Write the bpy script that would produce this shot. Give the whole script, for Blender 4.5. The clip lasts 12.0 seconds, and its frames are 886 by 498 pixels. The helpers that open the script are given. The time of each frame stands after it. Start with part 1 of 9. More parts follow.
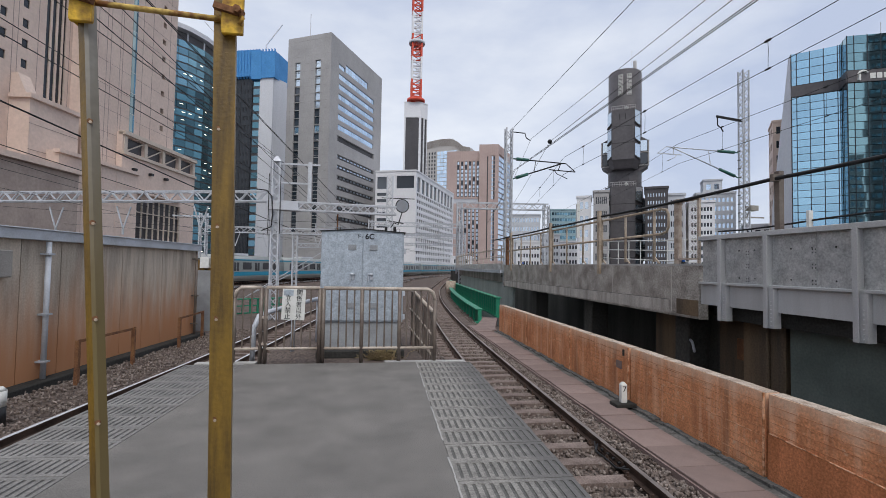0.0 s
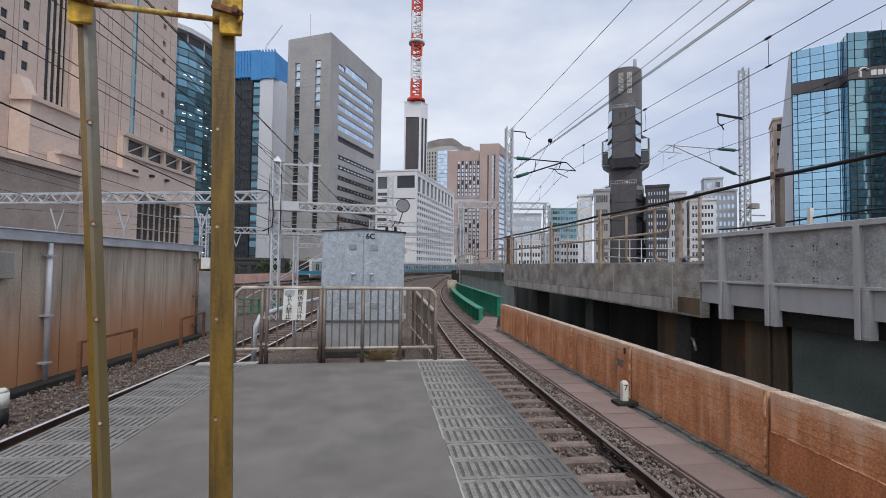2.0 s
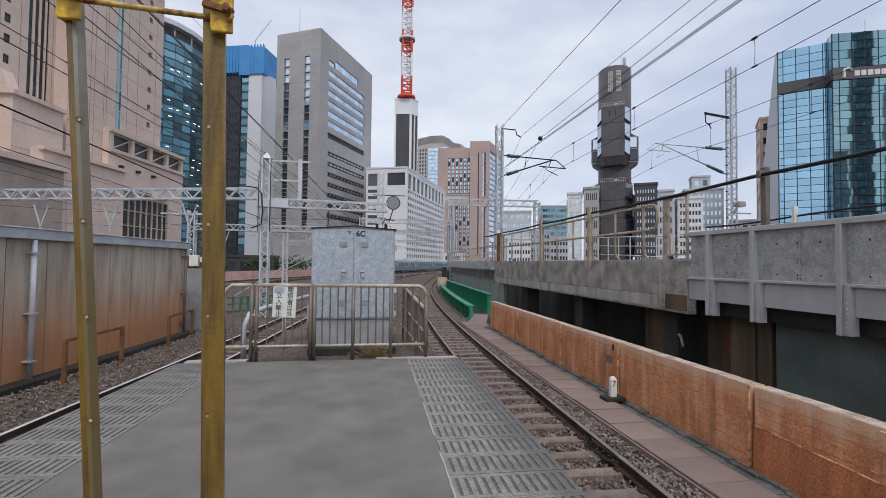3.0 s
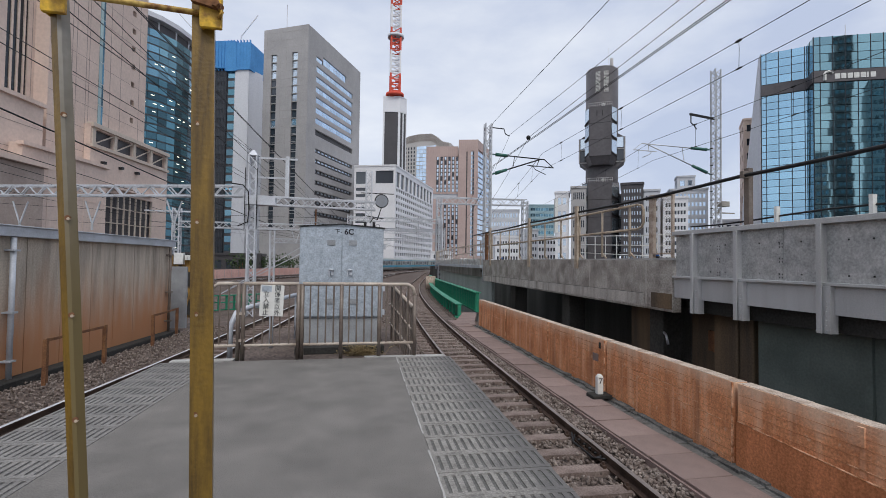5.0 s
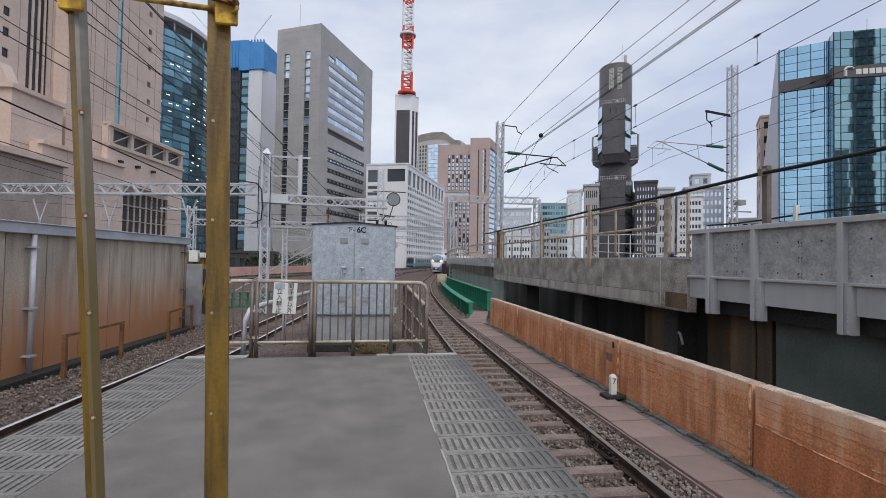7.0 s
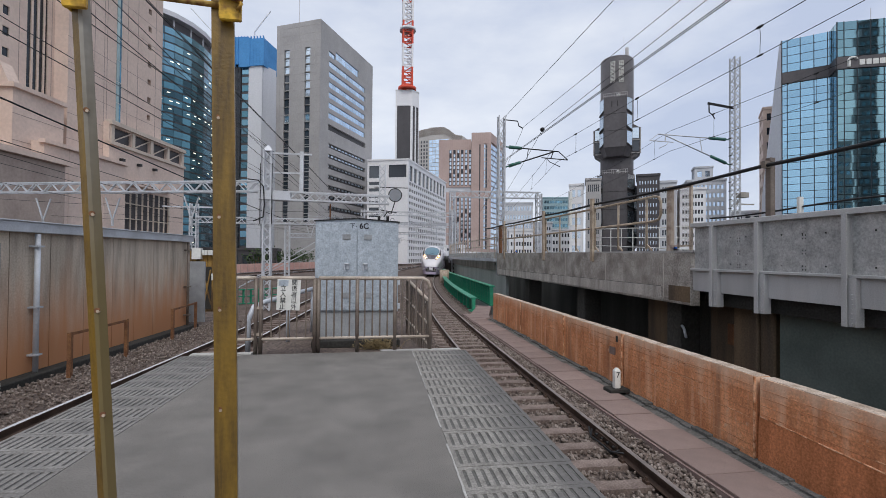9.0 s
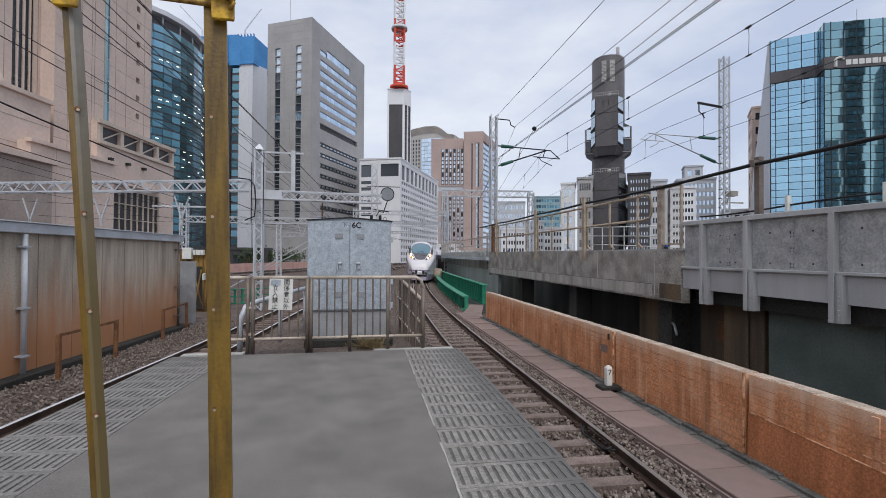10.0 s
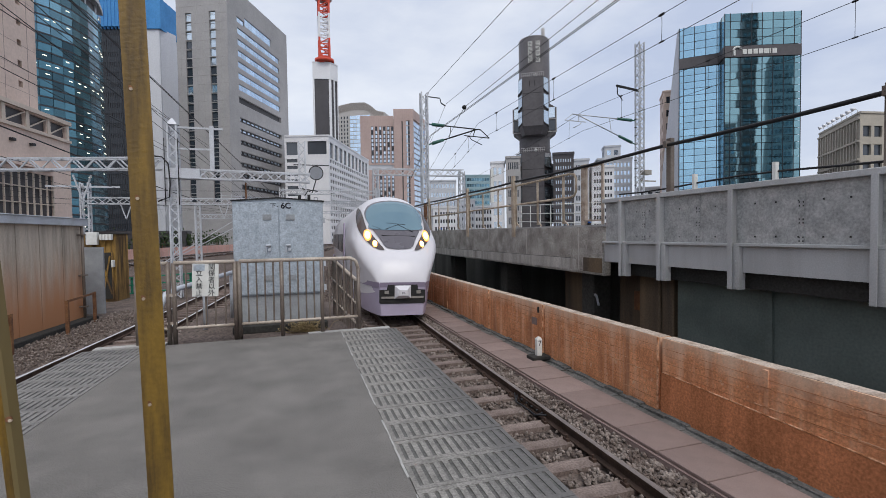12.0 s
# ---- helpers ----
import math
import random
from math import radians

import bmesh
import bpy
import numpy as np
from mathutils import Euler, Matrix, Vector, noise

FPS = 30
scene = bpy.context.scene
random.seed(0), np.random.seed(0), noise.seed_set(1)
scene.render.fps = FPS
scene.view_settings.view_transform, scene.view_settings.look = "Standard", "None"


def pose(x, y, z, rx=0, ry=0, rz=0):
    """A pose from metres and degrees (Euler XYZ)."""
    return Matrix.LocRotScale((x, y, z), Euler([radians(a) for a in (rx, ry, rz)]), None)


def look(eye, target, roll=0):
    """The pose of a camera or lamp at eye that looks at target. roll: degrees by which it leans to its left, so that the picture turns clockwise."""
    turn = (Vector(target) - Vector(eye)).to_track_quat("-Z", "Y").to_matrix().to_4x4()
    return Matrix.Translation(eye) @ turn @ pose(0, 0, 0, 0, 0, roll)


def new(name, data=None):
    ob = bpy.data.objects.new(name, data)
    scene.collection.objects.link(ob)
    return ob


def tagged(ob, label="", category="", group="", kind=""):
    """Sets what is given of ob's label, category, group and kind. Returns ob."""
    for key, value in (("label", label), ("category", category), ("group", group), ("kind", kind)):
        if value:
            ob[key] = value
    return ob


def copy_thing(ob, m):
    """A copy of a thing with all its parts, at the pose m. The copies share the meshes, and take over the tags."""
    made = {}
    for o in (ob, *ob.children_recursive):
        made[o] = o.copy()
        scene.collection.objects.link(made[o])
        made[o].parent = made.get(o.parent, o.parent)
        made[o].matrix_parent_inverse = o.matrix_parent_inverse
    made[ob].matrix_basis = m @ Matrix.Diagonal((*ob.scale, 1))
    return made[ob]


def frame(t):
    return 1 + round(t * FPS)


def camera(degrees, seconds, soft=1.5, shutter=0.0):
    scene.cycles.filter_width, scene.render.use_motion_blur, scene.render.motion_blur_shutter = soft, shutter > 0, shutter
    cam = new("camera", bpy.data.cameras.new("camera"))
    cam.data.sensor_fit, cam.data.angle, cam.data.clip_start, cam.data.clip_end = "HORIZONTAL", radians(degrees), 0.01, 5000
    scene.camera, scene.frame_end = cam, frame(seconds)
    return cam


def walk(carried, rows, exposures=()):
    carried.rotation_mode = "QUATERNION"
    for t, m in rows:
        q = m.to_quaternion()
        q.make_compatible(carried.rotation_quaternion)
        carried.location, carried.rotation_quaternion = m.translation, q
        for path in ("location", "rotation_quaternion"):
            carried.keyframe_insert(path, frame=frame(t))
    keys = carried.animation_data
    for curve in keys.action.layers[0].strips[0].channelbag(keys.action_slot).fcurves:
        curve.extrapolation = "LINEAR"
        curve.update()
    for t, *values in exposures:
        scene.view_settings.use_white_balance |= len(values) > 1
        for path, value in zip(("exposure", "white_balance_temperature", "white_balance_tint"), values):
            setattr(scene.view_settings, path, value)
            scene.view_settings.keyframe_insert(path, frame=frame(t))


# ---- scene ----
cam = camera(87.3, 12.0, 0.55)
PATH = [
    (0, (0.026, 0.246, 1.568), (0.31, 2.225, 1.645), 1.0),
    (0.5, (0.036, 0.242, 1.566), (0.316, 2.221, 1.647), 0.9),
    (1, (0.035, 0.242, 1.568), (0.311, 2.221, 1.65), 0.9),
    (1.5, (0.032, 0.244, 1.569), (0.307, 2.223, 1.649), 0.8),
    (2, (0.031, 0.242, 1.565), (0.311, 2.22, 1.64), 0.7),
    (2.5, (0.032, 0.235, 1.565), (0.328, 2.211, 1.635), 0.6),
    (3, (0.028, 0.223, 1.565), (0.349, 2.196, 1.629), 0.7),
    (5, (0.019, 0.219, 1.566), (0.39, 2.183, 1.624), 0.8),
    (5.5, (0.021, 0.225, 1.565), (0.396, 2.188, 1.625), 0.8),
    (6, (0.033, 0.218, 1.567), (0.403, 2.182, 1.63), 0.9),
    (6.5, (0.017, 0.232, 1.568), (0.363, 2.201, 1.627), 1.0),
    (7, (0.008, 0.245, 1.566), (0.331, 2.218, 1.616), 1.0),
    (9, (-0.007, 0.251, 1.566), (0.308, 2.225, 1.596), 0.5),
    (9.5, (-0.005, 0.249, 1.564), (0.317, 2.222, 1.596), 0.2),
    (10, (-0.012, 0.242, 1.565), (0.335, 2.212, 1.591), 0.3),
    (10.5, (-0.036, 0.247, 1.568), (0.359, 2.208, 1.575), 0.4),
    (11, (-0.056, 0.248, 1.565), (0.4, 2.195, 1.549), 0.2),
    (11.5, (-0.061, 0.248, 1.565), (0.465, 2.177, 1.524), -0.2),
    (12, (-0.057, 0.245, 1.567), (0.571, 2.143, 1.502), -0.8),
]
walk(cam, [(t, look(eye, target, roll)) for t, eye, target, roll in PATH])


# ---- light ----
world = bpy.data.worlds.new("overcast_sky")
scene.world = world
world.use_nodes = True
wn, wl = world.node_tree.nodes, world.node_tree.links
wn.clear()
w_out, w_bg = wn.new("ShaderNodeOutputWorld"), wn.new("ShaderNodeBackground")
w_sky = wn.new("ShaderNodeTexSky")
w_sky.sky_type, w_sky.sun_disc = "NISHITA", False
w_sky.sun_elevation, w_sky.sun_rotation = radians(48), radians(200)
w_sky.dust_density = 3.0
w_dim = wn.new("ShaderNodeVectorMath")
w_dim.operation = "SCALE"
w_dim.inputs["Scale"].default_value = 0.10
w_co, w_map = wn.new("ShaderNodeTexCoord"), wn.new("ShaderNodeMapping")
w_map.inputs["Scale"].default_value = (1.0, 1.0, 2.6)
w_noise = wn.new("ShaderNodeTexNoise")
w_noise.inputs["Scale"].default_value, w_noise.inputs["Detail"].default_value = 2.4, 7.0
w_noise.inputs["Roughness"].default_value = 0.52
w_ramp = wn.new("ShaderNodeValToRGB")
w_ramp.color_ramp.elements[0].position, w_ramp.color_ramp.elements[0].color = 0.36, (0.53, 0.60, 0.77, 1)
w_ramp.color_ramp.elements[1].position, w_ramp.color_ramp.elements[1].color = 0.66, (0.84, 0.88, 0.96, 1)
w_mix = wn.new("ShaderNodeMix")
w_mix.data_type = "RGBA"
w_mix.inputs["Factor"].default_value = 0.86
wl.new(w_sky.outputs["Color"], w_dim.inputs[0])
wl.new(w_co.outputs["Generated"], w_map.inputs["Vector"])
wl.new(w_map.outputs["Vector"], w_noise.inputs["Vector"])
wl.new(w_noise.outputs["Fac"], w_ramp.inputs["Fac"])
wl.new(w_dim.outputs["Vector"], w_mix.inputs["A"])
wl.new(w_ramp.outputs["Color"], w_mix.inputs["B"])
wl.new(w_mix.outputs["Result"], w_bg.inputs["Color"])
w_bg.inputs["Strength"].default_value = 1.08
wl.new(w_bg.outputs["Background"], w_out.inputs["Surface"])

sun_data = bpy.data.lights.new("sun", "SUN")
sun_data.energy, sun_data.angle, sun_data.color = 1.5, radians(25), (1.0, 0.96, 0.9)
sun = new("sun", sun_data)
sun.matrix_world = look((0, 0, 50), (-2, 36, 0))


# ---- materials ----
def make_mat(name, color, rough=0.7, metal=0.0, vary=0.25, grain=30.0, stain=1.2, bump=0.15, spec=0.5, second=None,
             streak=False, random_tint=0.0, coords="Object", edge=(0.38, 0.68)):
    """A surface with grain and larger stains, both at real size; streak stretches the stains downwards."""
    m = bpy.data.materials.new(name)
    m.use_nodes = True
    nt, b = m.node_tree, m.node_tree.nodes["Principled BSDF"]
    n, l = nt.nodes, nt.links
    b.inputs["Metallic"].default_value = metal
    b.inputs["Specular IOR Level"].default_value = spec
    co = n.new("ShaderNodeTexCoord")
    mp = n.new("ShaderNodeMapping")
    l.new(co.outputs[coords], mp.inputs["Vector"])
    if streak:
        mp.inputs["Scale"].default_value = (1, 1, 0.12)
    fine = n.new("ShaderNodeTexNoise")
    fine.inputs["Scale"].default_value, fine.inputs["Detail"].default_value = grain, 3.0
    l.new(co.outputs[coords], fine.inputs["Vector"])
    big = n.new("ShaderNodeTexNoise")
    big.inputs["Scale"].default_value, big.inputs["Detail"].default_value, big.inputs["Roughness"].default_value = stain, 5.0, 0.6
    l.new(mp.outputs["Vector"], big.inputs["Vector"])
    c2 = second or tuple(c * (1 - 1.6 * vary) for c in color)
    mix = n.new("ShaderNodeMix")
    mix.data_type = "RGBA"
    ramp = n.new("ShaderNodeMapRange")
    ramp.inputs["From Min"].default_value, ramp.inputs["From Max"].default_value = edge
    l.new(big.outputs["Fac"], ramp.inputs["Value"])
    l.new(ramp.outputs["Result"], mix.inputs["Factor"])
    mix.inputs["A"].default_value, mix.inputs["B"].default_value = (*color, 1), (*c2, 1)
    mul = n.new("ShaderNodeMix")
    mul.data_type, mul.blend_type = "RGBA", "MULTIPLY"
    mul.inputs["Factor"].default_value = 1.0
    r2 = n.new("ShaderNodeMapRange")
    r2.inputs["From Min"].default_value, r2.inputs["From Max"].default_value = 0.3, 0.7
    r2.inputs["To Min"].default_value, r2.inputs["To Max"].default_value = 1 - vary, 1 + 0.6 * vary
    l.new(fine.outputs["Fac"], r2.inputs["Value"])
    l.new(mix.outputs["Result"], mul.inputs["A"])
    l.new(r2.outputs["Result"], mul.inputs["B"])
    last = mul.outputs["Result"]
    if random_tint:
        info = n.new("ShaderNodeObjectInfo")
        r3 = n.new("ShaderNodeMapRange")
        r3.inputs["To Min"].default_value, r3.inputs["To Max"].default_value = 1 - random_tint, 1 + random_tint
        l.new(info.outputs["Random"], r3.inputs["Value"])
        mm = n.new("ShaderNodeMix")
        mm.data_type, mm.blend_type = "RGBA", "MULTIPLY"
        mm.inputs["Factor"].default_value = 1.0
        l.new(last, mm.inputs["A"])
        l.new(r3.outputs["Result"], mm.inputs["B"])
        last = mm.outputs["Result"]
    l.new(last, b.inputs["Base Color"])
    rr = n.new("ShaderNodeMapRange")
    rr.inputs["To Min"].default_value, rr.inputs["To Max"].default_value = max(0.02, rough - 0.12), min(1.0, rough + 0.12)
    l.new(big.outputs["Fac"], rr.inputs["Value"])
    l.new(rr.outputs["Result"], b.inputs["Roughness"])
    if bump:
        bp = n.new("ShaderNodeBump")
        bp.inputs["Strength"].default_value, bp.inputs["Distance"].default_value = bump, 0.01
        l.new(fine.outputs["Fac"], bp.inputs["Height"])
        l.new(bp.outputs["Normal"], b.inputs["Normal"])
    return m


def glow_mat(name, color, strength):
    m = bpy.data.materials.new(name)
    m.use_nodes = True
    b = m.node_tree.nodes["Principled BSDF"]
    b.inputs["Base Color"].default_value = (*color, 1)
    b.inputs["Emission Color"].default_value, b.inputs["Emission Strength"].default_value = (*color, 1), strength
    return m


def glass_mat(name, color, rough=0.06, metal=0.75, tint=0.25):
    """Coated facade glass: a dark mirror, a little different from pane to pane."""
    return make_mat(name, color, rough + 0.06, metal, 0.06, 0.5, 0.15, 0.0, 0.8, random_tint=tint)


M_ASPHALT = make_mat("platform_asphalt", (0.232, 0.217, 0.20), 0.85, 0, 0.46, 105, 1.7, 0.8, 0.3, (0.152, 0.143, 0.133), edge=(0.34, 0.72))
M_TREAD_BASE = make_mat("tread_groove", (0.150, 0.145, 0.138), 0.9, 0, 0.3, 60, 6, 0.3, 0.3, (0.10, 0.097, 0.093))
M_CONCRETE = make_mat("weathered_concrete", (0.35, 0.33, 0.305), 0.9, 0, 0.25, 45, 0.9, 0.5, 0.3, (0.185, 0.17, 0.155), streak=True)
M_CONC_PALE = make_mat("pale_concrete", (0.45, 0.44, 0.42), 0.9, 0, 0.2, 40, 1.0, 0.4, 0.3, (0.3, 0.29, 0.28))
M_ORANGE_MARK = make_mat("board_mark", (0.60, 0.29, 0.145), 0.9, 0, 0.3, 40, 3.2, 0.4, 0.25, (0.40, 0.155, 0.068), edge=(0.40, 0.62))
M_PARAPET = make_mat("weathered_parapet_concrete", (0.50, 0.465, 0.42), 0.9, 0, 0.4, 22, 1.7, 0.9, 0.3, (0.25, 0.224, 0.198), edge=(0.36, 0.66))
M_ORANGE_LINE = make_mat("limescale_line", (0.78, 0.46, 0.28), 0.9, 0, 0.3, 30, 6, 0.3, 0.3, (0.42, 0.18, 0.08), edge=(0.45, 0.55))
M_ORANGE_CAP = make_mat("wall_capping", (0.56, 0.47, 0.39), 0.9, 0, 0.35, 50, 5, 0.6, 0.3, (0.33, 0.25, 0.19))
M_TROUGH = make_mat("rusty_trough_lid", (0.27, 0.2, 0.18), 0.88, 0, 0.22, 80, 1.3, 0.35, 0.3, (0.2, 0.145, 0.13), random_tint=0.12)
M_BALLAST = make_mat("ballast", (0.175, 0.138, 0.12), 0.95, 0, 0.6, 22, 1.4, 1.0, 0.2, (0.09, 0.07, 0.062))
M_STONE = make_mat("ballast_stone", (0.31, 0.262, 0.232), 0.95, 0, 0.45, 17, 6.0, 0.6, 0.2, (0.13, 0.1, 0.086), edge=(0.4, 0.6))
M_SLEEPER = make_mat("weathered_sleeper", (0.26, 0.205, 0.18), 0.9, 0, 0.35, 35, 2.5, 0.5, 0.25, (0.14, 0.105, 0.092), random_tint=0.15)
M_RAIL = make_mat("rusty_rail_web", (0.10, 0.065, 0.05), 0.8, 0.2, 0.3, 50, 2, 0.3, 0.3)
# sky sheen on the polished heads is put into a pale, barely metallic colour
M_RAIL_TOP = make_mat("polished_head_sheen", (0.74, 0.75, 0.78), 0.32, 0.25, 0.1, 60, 2, 0.05, 0.6)
M_RAIL_DULL = make_mat("dull_rail_head", (0.33, 0.285, 0.255), 0.45, 0.6, 0.2, 60, 2, 0.05, 0.5)
M_FENCE = make_mat("brown_grey_paint", (0.2, 0.165, 0.135), 0.45, 0.1, 0.2, 40, 3, 0.1, 0.5, (0.13, 0.1, 0.085))
M_FENCE_TOP = make_mat("pale_rail_paint", (0.55, 0.48, 0.41), 0.5, 0.1, 0.2, 40, 3, 0.1, 0.5, (0.36, 0.29, 0.23))
M_GALV = make_mat("galvanised_sheet", (0.49, 0.55, 0.605), 0.48, 0.3, 0.22, 34, 9, 0.04, 0.5, (0.365, 0.415, 0.47), edge=(0.36, 0.64))
M_GALV_BASE = make_mat("painted_plinth", (0.36, 0.38, 0.4), 0.7, 0.1, 0.12, 40, 2, 0.1, 0.4, (0.27, 0.28, 0.29))
M_STEEL = make_mat("grey_girder_paint", (0.53, 0.535, 0.535), 0.6, 0.15, 0.1, 40, 1.4, 0.06, 0.4, (0.42, 0.42, 0.415), streak=True)
M_PLATE = make_mat("noise_panel_zinc", (0.54, 0.545, 0.535), 0.6, 0.3, 0.25, 24, 3.2, 0.1, 0.4, (0.33, 0.335, 0.33), edge=(0.34, 0.7))
M_TRUSS = make_mat("galvanised_truss", (0.62, 0.64, 0.68), 0.6, 0.3, 0.12, 20, 1, 0.05, 0.4, (0.46, 0.47, 0.49))
M_YELLOW = make_mat("worn_yellow_paint", (0.225, 0.134, 0.022), 0.4, 0.1, 0.12, 90, 34, 0.15, 0.5, (0.09, 0.054, 0.015), streak=True, edge=(0.38, 0.68))
M_YELLOW_RUST = make_mat("rusted_yellow_paint", (0.66, 0.47, 0.13), 0.6, 0.1, 0.2, 60, 14, 0.3, 0.4, (0.22, 0.09, 0.03), edge=(0.42, 0.6))
M_YELLOW_NEW = make_mat("bright_yellow_clamp", (0.70, 0.43, 0.035), 0.5, 0.1, 0.3, 40, 14, 0.25, 0.4, (0.2, 0.09, 0.025), edge=(0.46, 0.7))
M_PALE_STEEL = make_mat("pale_coping_steel", (0.55, 0.58, 0.63), 0.55, 0.2, 0.1, 30, 1.5, 0.05, 0.4, (0.42, 0.44, 0.47))
M_RUST = make_mat("rusty_iron", (0.17, 0.08, 0.045), 0.9, 0.1, 0.4, 50, 4, 0.4, 0.3, (0.3, 0.15, 0.07))
M_BEIGE_RAIL = make_mat("weathered_beige_rail", (0.52, 0.43, 0.33), 0.6, 0.1, 0.2, 30, 3, 0.1, 0.4, (0.33, 0.25, 0.18))
# darker copy of the bridge green, carrying the shade behind the ribs
M_GREEN_DARK = make_mat("shaded_green_plate", (0.02, 0.15, 0.09), 0.6, 0.1, 0.2, 30, 2, 0.1, 0.4)
M_TREAD_SIDE = make_mat("dusty_tread_plate", (0.262, 0.25, 0.236), 0.8, 0, 0.35, 60, 3.0, 0.3, 0.3, (0.165, 0.158, 0.152), random_tint=0.1)
M_GREEN = make_mat("green_bridge_paint", (0.035, 0.31, 0.18), 0.5, 0.1, 0.25, 30, 2, 0.1, 0.4, (0.022, 0.19, 0.112))
M_INSUL = make_mat("green_insulator", (0.03, 0.13, 0.10), 0.3, 0, 0.1, 30, 2, 0.0, 0.5)
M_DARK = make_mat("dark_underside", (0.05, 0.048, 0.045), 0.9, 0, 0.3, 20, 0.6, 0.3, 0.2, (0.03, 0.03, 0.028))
M_TEALWALL = make_mat("grey_green_bridge_plate", (0.15, 0.18, 0.165), 0.7, 0.1, 0.15, 20, 0.7, 0.05, 0.3, (0.1, 0.125, 0.112))
M_BROWNPIER = make_mat("brown_stained_pier", (0.175, 0.122, 0.075), 0.9, 0, 0.2, 20, 1.1, 0.3, 0.3, (0.075, 0.062, 0.05), streak=True)
M_CONC_BAND = make_mat("pale_concrete_band", (0.56, 0.525, 0.48), 0.9, 0, 0.3, 40, 2.0, 0.5, 0.3, (0.30, 0.27, 0.24), streak=True)
# lighter grey-green: the daylight on the far back wall is in the colour
M_TEALPALE = make_mat("lit_grey_green_wall", (0.48, 0.53, 0.50), 0.8, 0.05, 0.15, 12, 0.5, 0.05, 0.3, (0.36, 0.40, 0.375), streak=True)
M_WIRE = make_mat("wire", (0.03, 0.03, 0.032), 0.6, 0.5, 0.1, 30, 2, 0.0, 0.4)
M_WHITE = make_mat("white_enamel", (0.75, 0.75, 0.72), 0.5, 0, 0.06, 30, 4, 0.03, 0.5, (0.62, 0.62, 0.58))
M_BLACK = make_mat("black_paint", (0.02, 0.02, 0.022), 0.5, 0, 0.2, 30, 3, 0.05, 0.4)
M_INK = make_mat("sign_lettering", (0.015, 0.015, 0.02), 0.6, 0, 0.05, 30, 3, 0.0, 0.3)
M_STREET = make_mat("street", (0.06, 0.06, 0.062), 0.9, 0, 0.2, 3, 0.05, 0.1, 0.3)
M_STRAW = make_mat("dry_grass", (0.5, 0.38, 0.2), 0.9, 0, 0.3, 30, 4, 0.0, 0.2)
M_LEAF = make_mat("shrub_leaf", (0.06, 0.10, 0.035), 0.7, 0, 0.4, 6, 1, 0.0, 0.3)


def stained_wall_mat():
    """Cast concrete soaked in brake dust: deep rust, lime runs, a washed-out rim along the top and lime at the foot."""
    m = make_mat("rust_stained_concrete", (0.78, 0.36, 0.178), 0.92, 0, 0.3, 34, 2.2, 1.0, 0.2, (0.53, 0.212, 0.096), edge=(0.34, 0.68))
    n, l = m.node_tree.nodes, m.node_tree.links
    b = n["Principled BSDF"]
    co, sep = n.new("ShaderNodeTexCoord"), n.new("ShaderNodeSeparateXYZ")
    l.new(co.outputs["Object"], sep.inputs["Vector"])
    last = b.inputs["Base Color"].links[0].from_socket

    def layer(color, scale, noise_scale, lo, hi, most, z_range=None, sway=0.0):
        nonlocal last
        mp, noi, rg = n.new("ShaderNodeMapping"), n.new("ShaderNodeTexNoise"), n.new("ShaderNodeMapRange")
        mp.inputs["Scale"].default_value = scale
        noi.inputs["Scale"].default_value, noi.inputs["Detail"].default_value = noise_scale, 5.0
        l.new(co.outputs["Object"], mp.inputs["Vector"])
        l.new(mp.outputs["Vector"], noi.inputs["Vector"])
        rg.inputs["From Min"].default_value, rg.inputs["From Max"].default_value, rg.inputs["To Max"].default_value = lo, hi, most
        if z_range is None:
            l.new(noi.outputs["Fac"], rg.inputs["Value"])
            fac = rg.outputs["Result"]
        else:
            add = n.new("ShaderNodeMath")
            add.operation = "MULTIPLY_ADD"
            add.inputs[1].default_value = sway
            l.new(noi.outputs["Fac"], add.inputs[0])
            l.new(sep.outputs["Z"], add.inputs[2])
            rg.inputs["From Min"].default_value, rg.inputs["From Max"].default_value = z_range
            l.new(add.outputs["Value"], rg.inputs["Value"])
            fac = rg.outputs["Result"]
        mx = n.new("ShaderNodeMix")
        mx.data_type = "RGBA"
        l.new(fac, mx.inputs["Factor"])
        l.new(last, mx.inputs["A"])
        mx.inputs["B"].default_value = (*color, 1)
        last = mx.outputs["Result"]

    layer((0.80, 0.48, 0.31), (1, 1, 0.08), 6.5, 0.51, 0.7, 0.8)
    layer((0.27, 0.11, 0.052), (1, 1, 0.07), 4.1, 0.55, 0.74, 0.8)
    layer((0.76, 0.56, 0.41), (1, 1, 0.3), 3.5, 0, 1, 0.8, (0.06, 0.42), 0.55)
    layer((0.70, 0.50, 0.34), (1, 1, 1), 9.0, 0.63, 0.74, 0.6)
    l.new(last, b.inputs["Base Color"])
    return m


